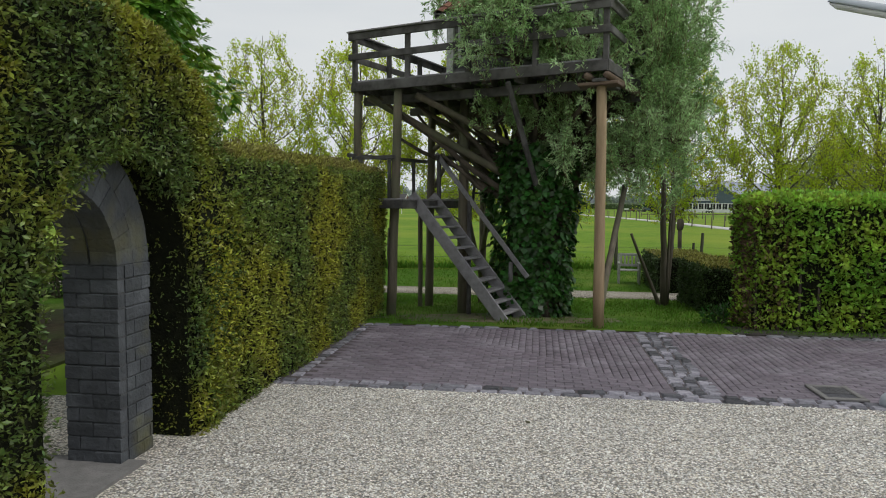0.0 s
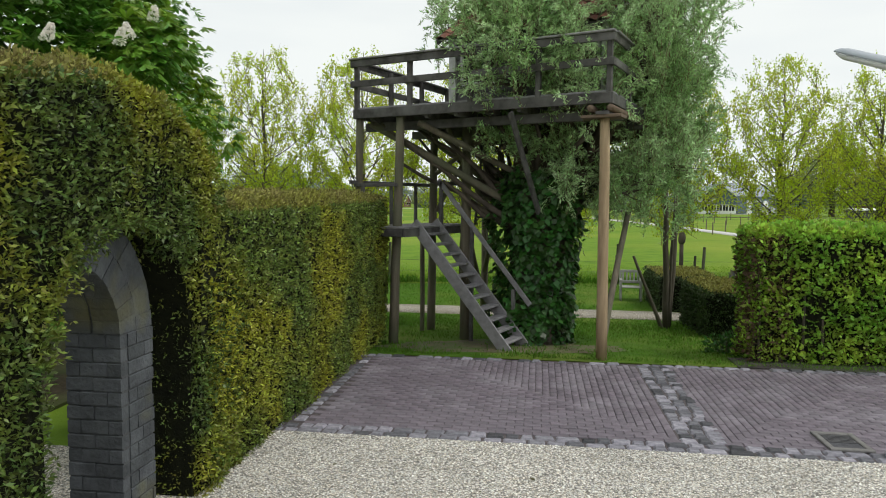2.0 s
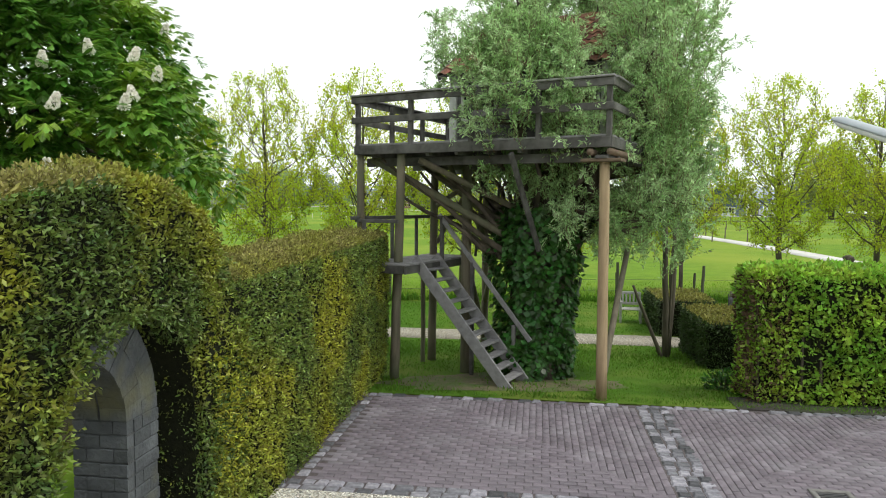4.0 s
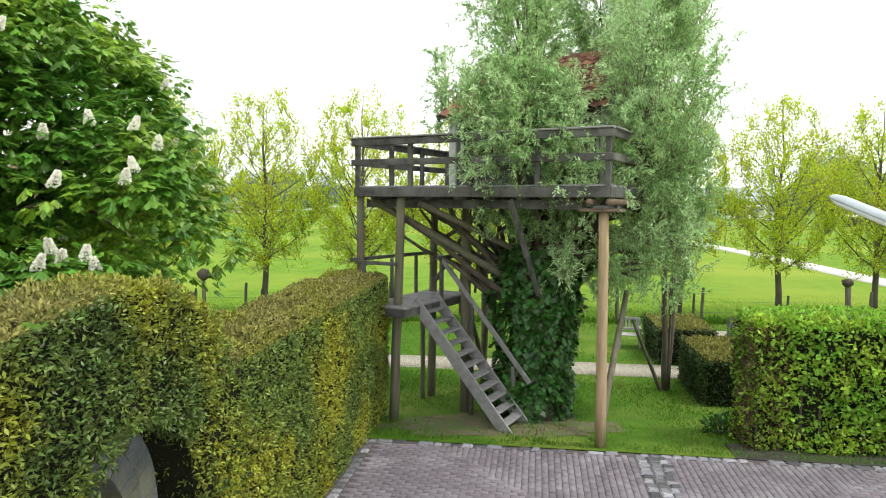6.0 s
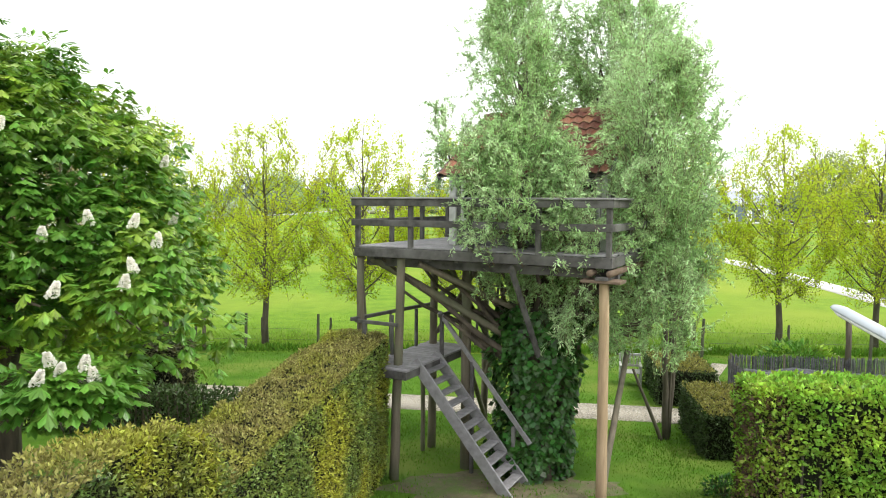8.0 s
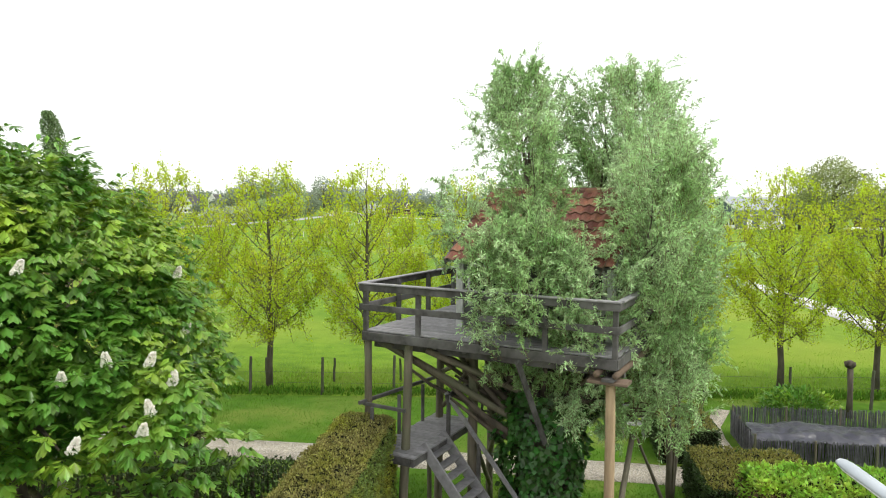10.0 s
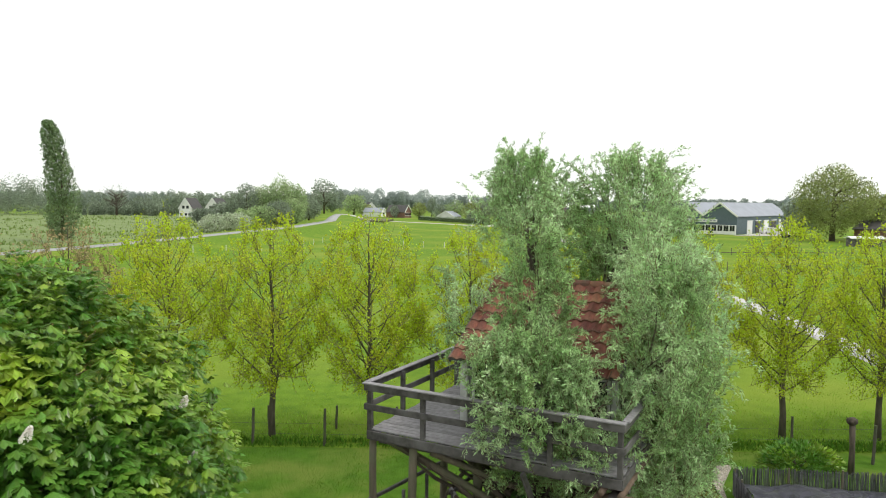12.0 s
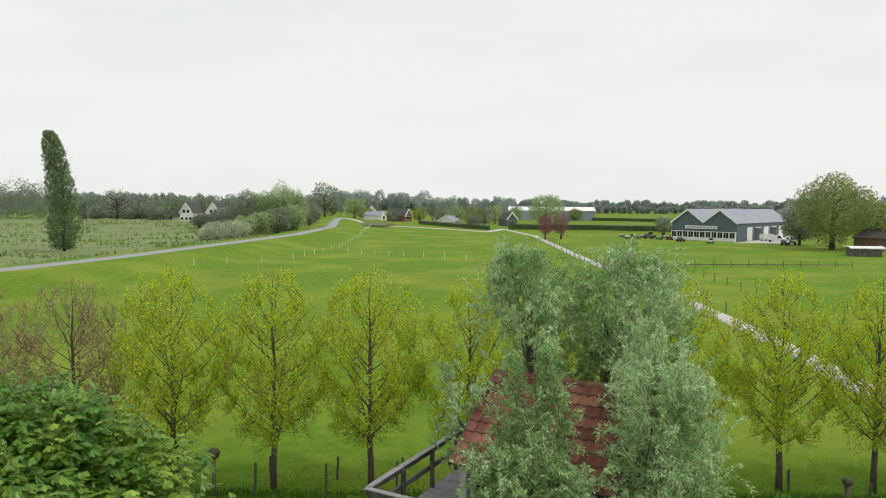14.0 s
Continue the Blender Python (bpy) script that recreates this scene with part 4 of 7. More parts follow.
        part("bearer_log", tube(bmesh.new(), [p - EB * 0.16 + Vector((0, 0, 4.08)), p + EB * 2.6 + Vector((0, 0, 4.08))], [0.055, 0.055], 10), M["brown_plank"], ob, smooth=True)
    # braces down to the trunk
    for p0, p1, r in ((T(0.15, 0.35, 4.1), Vector((1.35, 13.0, 2.55)), 0.075), (T(1.3, 0.2, 4.05), Vector((1.5, 12.9, 3.1)), 0.06), (T(0.3, 2.2, 4.05), Vector((1.3, 13.5, 2.7)), 0.07),
                      (T(0.9, 3.4, 4.05), Vector((1.5, 13.7, 2.3)), 0.07), (T(1.5, 0.9, 4.1), T(1.9, 2.2, 2.2), 0.05), (T(0.7, 2.0, 3.2), T(2.4, 1.6, 4.1), 0.05), (T(0.65, 2.1, 2.4), T(1.8, 1.7, 3.9), 0.045),
                      (T(1.1, 3.6, 1.0), T(2.1, 2.3, 3.2), 0.06), (T(1.1, 3.6, 0.2), T(1.75, 1.4, 2.0), 0.055)):
        pole(p0, p1, r, r * 0.95, name="brace")
    beam_part("plank_brace", T(3.22, 0.0, 4.1), Vector((1.75, 12.2, 2.4)), 0.05, 0.12, tim, ob)
    # landing and its rail
    z = 2.13
    for i in range(18):
        b = -0.2 + i * 0.146
        beam_part("landing_board", T(0.32 + rng.uniform(-0.01, 0.01), b, z - 0.016), T(1.32, b, z - 0.016), 0.138, 0.034, M["deck"], ob)
    for a in (0.36, 1.28):
        beam_part("landing_beam", T(a, -0.26, z - 0.11), T(a, 2.36, z - 0.11), 0.05, 0.15, tim, ob)
    for b in (-0.24, 1.1, 2.34):
        beam_part("landing_joist", T(0.4, b, z - 0.11), T(1.24, b, z - 0.11), 0.05, 0.15, tim, ob)
    for a, b in ((0.36, -0.22), (0.36, 0.75), (0.36, 1.7), (1.30, 1.12), (1.30, 2.3)):
        beam_part("baluster", T(a, b, z - 0.15), T(a, b, 2.93), 0.06, 0.06, tim, ob, up=EB)
    beam_part("landing_rail", T(0.02, -0.16, 2.95), T(0.36, 2.45, 2.95), 0.06, 0.07, tim, ob)
    beam_part("landing_rail", T(0.0, 0.0, 2.90), T(0.98, -0.02, 2.90), 0.04, 0.07, tim, ob)
    beam_part("landing_rail", T(1.30, 1.0, 2.96), T(1.30, 2.4, 2.96), 0.06, 0.07, tim, ob)
    for a, b in ((0.42, 1.9), (1.25, 2.28)):
        q = T(a, b, 0)
        pole(gz(q), T(a, b, z - 0.19), 0.05, 0.05, name="landing_pole")
    # ladder behind the landing
    for k in (0.0, 0.42):
        beam_part("ladder_rail", T(1.35 + k, 2.55, 2.1), T(1.35 + k, 2.95, 4.2), 0.04, 0.07, tim, ob)
    for i in range(7):
        k = (i + 0.6) / 7.5
        beam_part("ladder_rung", T(1.35, 2.55 + 0.4 * k, 2.1 + 2.1 * k), T(1.77, 2.55 + 0.4 * k, 2.1 + 2.1 * k), 0.03, 0.04, tim, ob)
    # house
    build_cabin(ob, rng)
    return ob


def build_cabin(ob, rng):
    a0, a1, b0, b1, z0, z1 = 1.5, 4.5, 1.25, 5.0, 4.365, 5.80
    clad = M["cladding"]
    rows = 9
    step = (z1 - z0) / rows
    for (pa, pb), (qa, qb) in (((a0, b0), (a1, b0)), ((a1, b0), (a1, b1)), ((a1, b1), (a0, b1)), ((a0, b1), (a0, b0))):
        wall = beam_part("wall", T(pa, pb, (z0 + z1) / 2), T(qa, qb, (z0 + z1) / 2), 0.05, z1 - z0, clad, ob)
        d = Vector((qb - pb, -(qa - pa))).normalized() * 0.035
        for i in range(rows):
            z = z0 + (i + 0.5) * step
            beam_part("cladding_board", T(pa + d.x, pb + d.y, z + rng.uniform(-0.003, 0.003)), T(qa + d.x, qb + d.y, z), 0.024, step * 0.93, clad, wall)
    for a, b in ((a0, b0), (a1, b0), (a0, b1), (a1, b1)):
        beam_part("corner_board", T(a, b - 0.05 if b == b0 else b + 0.05, z0), T(a, b - 0.05 if b == b0 else b + 0.05, z1), 0.15, 0.11, M["white_paint"], ob, up=EB, label="white-painted corner board")
    # windows and door in the front
    for a, w, zlo, zhi, name in ((2.05, 0.7, 4.85, 5.6, "window"), (3.1, 0.72, 4.38, 5.72, "door"), (4.1, 0.55, 4.85, 5.6, "window")):
        y = b0 - 0.055
        pane = beam_part(name, T(a - w / 2 + 0.03, y, (zlo + zhi) / 2), T(a + w / 2 - 0.03, y, (zlo + zhi) / 2), 0.02, zhi - zlo - 0.06, M["glass_dark"] if name == "window" else clad, ob)
        for p0, p1, h in ((T(a - w / 2, y - 0.01, zhi), T(a + w / 2, y - 0.01, zhi), 0.06), (T(a - w / 2, y - 0.01, zlo), T(a + w / 2, y - 0.01, zlo), 0.06)):
            beam_part("frame", p0, p1, 0.05, h, M["white_paint"] if name == "window" else M["timber"], pane)
        for k in (-w / 2, w / 2):
            beam_part("frame", T(a + k, y - 0.012, zlo), T(a + k, y - 0.012, zhi), 0.06, 0.05, M["white_paint"] if name == "window" else M["timber"], pane, up=EB)
    # gables
    be0, be1, br, ze, zr = 0.95, 5.30, 3.12, 5.70, 7.06
    for a in (a0 + 0.02, a1 - 0.02):
        bm = bmesh.new()
        prism(bm, [T(a - 0.025, b0, z1), T(a - 0.025, b1, z1), T(a - 0.025, br, zr - 0.12)], [T(a + 0.025, b0, z1), T(a + 0.025, b1, z1), T(a + 0.025, br, zr - 0.12)])
        part("gable", bm, M["white_paint"] if a > 3 else clad, ob, "pale weathered gable boarding" if a > 3 else "")
    # roof boards and tiles
    al, ar = 1.28, 4.62
    for b_e, sgn in ((be0, 1), (be1, -1)):
        bm = bmesh.new()
        nrm = Vector((0, 0, -0.03))
        prism(bm, [T(al, b_e, ze) + nrm, T(ar, b_e, ze) + nrm, T(ar, br, zr) + nrm, T(al, br, zr) + nrm], [T(al, b_e, ze), T(ar, b_e, ze), T(ar, br, zr), T(al, br, zr)])
        roof = part("roof", bm, M["timber"], ob)
        for a in (al, ar):
            beam_part("verge_board", T(a, b_e, ze - 0.03), T(a, br, zr - 0.03), 0.03, 0.13, M["timber"], roof)
        rows, cols = 9, 16
        width = (ar - al) / cols
        slope = T(0, br, zr) - T(0, b_e, ze)
        run = slope.length
        along = slope.normalized()
        up = EA.cross(along) * (1 if EA.cross(along).z > 0 else -1)
        tile = pantile(width, run / rows, along, up)
        for i in range(rows):
            for j in range(cols):
                q = new("roof_tile", tile)
                q.parent = roof
                at = T(al + j * width, b_e, ze) + along * (i * run / rows - 0.03) + up * 0.012
                tilt = Matrix.Rotation(rng.uniform(-0.015, 0.015), 4, "Z")
                q.matrix_basis = Matrix.Translation(at) @ tilt
    for j in range(11):
        bm = bmesh.new()
        a = al + j * (ar - al) / 11
        ring = lambda aa, r, dz: [T(aa, br + math.cos(k * math.pi / 6) * r, zr - 0.02 + math.sin(k * math.pi / 6) * r + dz) for k in range(7)]
        prism(bm, ring(a, 0.095, 0), ring(a + (ar - al) / 11 + 0.03, 0.11, 0.006))
        part("ridge_tile", bm, M["roof_tile"], ob)


def pantile(width, length, along, up):
    """An S-shaped clay tile; its own axes lie on the slope."""
    verts, faces = [], []
    k = 8
    for end, lift in ((0.0, 0.028), (1.12, 0.0)):
        for thick in (0.0, 0.013):
            for i in range(k + 1):
                x = i / k * width * 1.06
                h = 0.022 * math.sin(i / k * math.tau - 0.6)
                verts.append(EA * x + along * (end * length) + up * (h + lift + thick))
    n = k + 1
    for i in range(k):
        faces.append((n + i, n + i + 1, 3 * n + i + 1, 3 * n + i))
        faces.append((i + 1, i, n + i, n + i + 1)[::-1])
        faces.append((2 * n + i + 1, 2 * n + i, i, i + 1))
    me = bpy.data.meshes.new("roof_tile")
    me.from_pydata(verts, [], [f for f in faces])
    me.materials.append(M["roof_tile"])
    return me


build_tree_house()


def build_stairs():
    rng = random.Random(6)
    ob = thing("stairs", T(3.1, 0.68, -0.05), "steep open weathered timber stairs up to a landing", "stairs")
    top, foot = (1.24, 2.10), (3.12, -0.10)
    for b in (0.28, 1.06):
        d = (T(foot[0], b, foot[1]) - T(top[0], b, top[1])).normalized()
        beam_part("stringer", T(top[0], b, top[1]) - d * 0.12, T(foot[0], b, foot[1]) + d * 0.05, 0.05, 0.22, M["deck"], ob)
    n = 11
    for i in range(n):
        k = (i + 0.75) / (n + 0.55)
        a, z = top[0] + (foot[0] - top[0]) * k, top[1] + (foot[1] - top[1]) * k + 0.02
        beam_part("tread", T(a, 0.31, z), T(a, 1.03, z), 0.20, 0.04, M["deck"], ob)
    beam_part("newel_post", T(1.30, 1.11, 1.95), T(1.30, 1.11, 2.98), 0.07, 0.07, M["timber"], ob, up=EB)
    beam_part("newel_post", T(2.86, 1.11, ground_z(*T(2.86, 1.11, 0).xy) - 0.05), T(2.86, 1.11, 0.95), 0.07, 0.07, M["timber"], ob, up=EB)
    beam_part("newel_post", T(1.98, 1.11, ground_z(*T(1.98, 1.11, 0).xy) - 0.05), T(1.98, 1.11, 2.1), 0.07, 0.07, M["timber"], ob, up=EB)
    beam_part("handrail", T(1.24, 1.10, 3.02), T(3.2, 1.10, 0.68), 0.05, 0.09, M["deck"], ob)


build_stairs()


# ---- willow with ivy on its trunk ----
def strands(rng, centre, radius, count, length, leaves_each, leaf_len, gap=0.25, lean=(0, 0)):
    """Hanging shoots within a lobe: shoot centre lines and leaves along them."""
    tufts = max(7, count // 22)
    hub = unit(rng.normal(size=(tufts, 3)))
    hub[:, 2] = np.where(hub[:, 2] < -0.6, -hub[:, 2], hub[:, 2])
    hub *= (gap + (1 - gap) * rng.random((tufts, 1)) ** 0.6)
    pick = rng.integers(0, tufts, count)
    d = hub[pick] + rng.normal(size=(count, 3)) * np.array([0.12, 0.12, 0.30])
    d /= np.maximum(1.0, np.linalg.norm(d, axis=1, keepdims=True) / 1.06)
    d[:, 2] = np.clip(d[:, 2], -1.2, 1.1 + 0.15 * rng.random(count))
    start = np.array(centre) + d * np.array(radius)
    d = unit(d)
    rise = 0.55 + 0.65 * rng.random(count)
    drop = 0.25 + 0.75 * rng.random(count) ** 1.3
    ln = length * (0.5 + 0.8 * rng.random(count))
    side = d.copy()
    side[:, 2] = 0
    side += rng.normal(size=side.shape) * 0.45
    side[:, 0] += lean[0]
    side[:, 1] += lean[1]
    side[:, 2] = 0
    bend = rng.normal(size=(count, 3)) * np.array([0.12, 0.12, 0.0])

    def at(i, t):
        t = t[:, None]
        return start[i] + (side[i] * 0.42 * t + bend[i] * t ** 2) * ln[i][:, None] + np.array([0, 0, 1.0]) * ((rise[i][:, None] * t - drop[i][:, None] * t ** 2.2) * ln[i][:, None])
    i = np.repeat(np.arange(count), leaves_each)
    t = rng.random(len(i)) ** 0.9
    p = at(i, t)
    tan = unit(at(i, np.minimum(t + 0.05, 1.2)) - p)
    p = p + rng.normal(size=p.shape) * 0.018
    along = tan * 0.8 + rng.normal(size=p.shape) * 0.62
    across = rng.normal(size=p.shape)
    # shoots as thin three-sided stems
    seg = 2
    rings = []
    for k in range(seg + 1):
        c = at(np.arange(count), np.full(count, k / seg))
        r = 0.0055 * (1 - 0.7 * k / seg)
        rings.append(np.stack([c + np.array(o) * r for o in ((1, 0, 0), (-0.5, 0.87, 0), (-0.5, -0.87, 0))], 1))
    sv = np.stack(rings, 1).reshape(-1, 3)
    base = np.arange(count)[:, None] * (3 * (seg + 1))
    f = []
    for k in range(seg):
        for j in range(3):
            f.append(base + np.array([[k * 3 + j, k * 3 + (j + 1) % 3, k * 3 + 3 + (j + 1) % 3, k * 3 + 3 + j]]))
    return p, along, across, leaf_len * (0.6 + 0.7 * rng.random(len(p))), sv, np.concatenate(f)


def build_willow():
    rng = np.random.default_rng(21)
    r2 = random.Random(22)
    foot = Vector((1.78, 13.15, ground_z(1.78, 13.15)))
    ob = thing("willow_tree", foot, "old willow with drooping grey-green shoots and an ivy-clad trunk", "tree")
    bm = bmesh.new()
    spine = [foot + Vector((0, 0, -0.1)), foot + Vector((0.02, 0, 0.5)), foot + Vector((0.0, 0.05, 1.4)), foot + Vector((0.02, 0.1, 2.4)), foot + Vector((0.1, 0.15, 3.3)), foot + Vector((0.15, 0.2, 4.2))]
    tube(bm, spine, [0.62, 0.5, 0.45, 0.47, 0.52, 0.42], 16, 0.06, r2)
    part("trunk", bm, M["bark"], ob, smooth=True)
    part("limb", tube(bmesh.new(), [foot + Vector((0.25, 0, 0.9)), foot + Vector((0.5, -0.05, 1.9)), foot + Vector((0.75, -0.1, 3.0)), foot + Vector((1.3, -0.3, 4.2)), foot + Vector((2.0, -0.6, 5.6))], [0.3, 0.24, 0.21, 0.17, 0.1], 12, 0.06, r2), M["bark"], ob, smooth=True)
    for e in ((-0.6, 13.6, 4.1), (0.3, 14.6, 4.1), (-0.2, 12.9, 4.0), (0.9, 12.2, 4.1), (0.1, 13.6, 3.3), (1.2, 14.8, 4.0), (0.5, 15.3, 3.8), (3.2, 12.3, 4.05), (2.6, 11.6, 4.0), (-1.2, 13.1, 4.1), (-0.5, 14.3, 3.9), (1.6, 11.9, 4.1), (0.0, 13.0, 3.0), (0.6, 13.9, 4.2), (-0.9, 13.9, 3.4)):
        q = foot + Vector((r2.uniform(-0.2, 0.2), r2.uniform(-0.2, 0.2), r2.uniform(1.6, 3.0)))
        part("limb", tube(bmesh.new(), bent_line(q, e, 5, 0.13, r2), [0.085, 0.07, 0.058, 0.048, 0.04, 0.028], 8, 0.05, r2), M["bark"], ob, smooth=True)
    head = spine[4]
    lobes = [((1.55, 15.2, 8.2), (0.95, 0.9, 1.45), 580, 0.8), ((3.95, 15.3, 8.05), (1.2, 1.1, 1.5), 760, 0.85), ((3.9, 12.1, 5.9), (0.95, 0.95, 1.75), 600, 0.85),
             ((3.95, 13.2, 3.8), (1.0, 1.2, 2.1), 660, 0.95), ((1.25, 11.75, 4.9), (1.05, 0.65, 1.35), 470, 0.8), ((2.3, 11.35, 4.3), (0.7, 0.4, 1.0), 170, 0.75), ((0.1, 14.5, 6.0), (0.6, 0.7, 1.1), 90, 0.7),
             ((1.4, 12.35, 6.6), (0.5, 0.45, 1.5), 250, 0.66), ((2.5, 15.6, 6.3), (1.2, 0.7, 1.2), 260, 0.8), ((2.5, 12.4, 3.0), (0.85, 0.55, 0.85), 150, 0.7), ((4.2, 14.2, 6.0), (0.75, 0.95, 1.4), 280, 0.8),
             ((1.1, 12.3, 3.5), (0.7, 0.4, 0.6), 90, 0.6), ((2.3, 11.5, 5.1), (0.75, 0.4, 0.9), 120, 0.65), ((0.75, 12.6, 5.7), (0.45, 0.5, 0.8), 55, 0.65), ((3.5, 12.6, 2.6), (0.8, 0.7, 0.8), 110, 0.75), ((4.5, 13.7, 2.8), (0.6, 0.8, 0.9), 120, 0.85),
             ((3.95, 13.7, 7.1), (0.7, 0.8, 1.1), 300, 0.75), ((4.65, 13.4, 4.7), (0.6, 0.8, 1.3), 270, 0.85), ((4.7, 13.2, 3.2), (0.5, 0.8, 0.9), 180, 0.9)]
    P, AL, AC, LN, SV, SF, off = [], [], [], [], [], [], 0
    for c, r, n, ln in lobes:
        p, al, ac, le, sv, sf = strands(rng, c, r, n, ln, 60, 0.082, lean=(-0.10, 0))
        P.append(p), AL.append(al), AC.append(ac), LN.append(le), SV.append(sv), SF.append(sf + off)
        off += len(sv)
        # limbs that carry the lobe
        mid = head.lerp(Vector(c), 0.5) + Vector((r2.uniform(-0.2, 0.2), r2.uniform(-0.2, 0.2), 0.3))
        bm = bmesh.new()
        end = Vector(c) + Vector((0, 0, 0.1))
        tube(bm, [head, head.lerp(mid, 0.5) + Vector((0, 0, 0.1)), mid, mid.lerp(end, 0.6), end], [0.2, 0.16, 0.11, 0.06, 0.025], 9, 0.08, r2)
        limb = part("limb", bm, M["bark"], ob, smooth=True)
        for k in range(9):
            q = mid.lerp(end, r2.uniform(0.2, 1))
            e = Vector(c) + Vector((r2.uniform(-0.6, 0.6) * r[0], r2.uniform(-0.6, 0.6) * r[1], r2.uniform(-0.2, 0.85) * r[2]))
            bm = bmesh.new()
            tube(bm, bent_line(q, e, 3, 0.07, r2), [0.03, 0.022, 0.014, 0.005], 5)
            part("branch", bm, M["bark"], limb)
    P, AL, AC, LN = map(np.concatenate, (P, AL, AC, LN))
    part("crown", leaf_mesh("crown", P, AL, AC, LN, LN * 0.27), M["willow"], ob, "narrow grey-green willow leaves", kind="stuff")
    part("shoot_mass", mesh_np("shoot_mass", np.concatenate(SV), np.concatenate(SF)), M["willow_twig"], ob, kind="stuff")
    # ivy
    n = 8500
    h = rng.random(n) ** 1.1 * 3.4
    ang = rng.random(n) * math.tau
    r = 0.41 + 0.17 * np.sin(h * 1.3 + 1) ** 2 + 0.22 * (h / 4) + 0.26 * hash_noise(np.stack([np.cos(ang) * 1.2, np.sin(ang) * 1.2, h * 0.9], 1), 1.3, 7) + 0.17 * hash_noise(np.stack([np.cos(ang), np.sin(ang), h], 1), 4.0, 8) + 0.14 * rng.random(n)
    p = np.stack([foot.x + 0.03 * h + np.cos(ang) * r, foot.y + 0.04 * h + np.sin(ang) * r, foot.z + h], 1)
    along = np.stack([np.cos(ang) * 0.5, np.sin(ang) * 0.5, np.full(n, -0.8)], 1) + rng.normal(size=(n, 3)) * 0.4
    across = np.stack([-np.sin(ang), np.cos(ang), np.zeros(n)], 1) + rng.normal(size=(n, 3)) * 0.3
    ln = 0.125 * (0.6 + 0.7 * rng.random(n))
    part("ivy", leaf_mesh("ivy", p, along, across, ln, ln * 0.95, 0.1), M["ivy"], ob, "dense dark green ivy climbing the trunk", kind="stuff")


build_willow()


def build_stem_clump():
    """The thin bare stems of a shrub beside the box hedge."""
    r2 = random.Random(31)
    foot = Vector((5.25, 15.6, ground_z(5.25, 15.6) - 0.05))
    ob = thing("young_tree", foot, "several slim bare stems growing from one foot", "tree")
    for dx, dy, h, r in ((-0.1, 0.0, 3.3, 0.085), (0.14, 0.1, 3.4, 0.08), (0.05, -0.05, 3.2, 0.035), (-0.66, -0.1, 1.78, 0.05)):
        top = foot + Vector((dx * 1.3, dy, h))
        part("stem", tube(bmesh.new(), bent_line(foot + Vector((dx * 0.2, dy, 0)), top, 5, 0.02, r2), [r * (1 - 0.08 * i) for i in range(6)], 8), M["young_bark"], ob, smooth=True)


build_stem_clump()


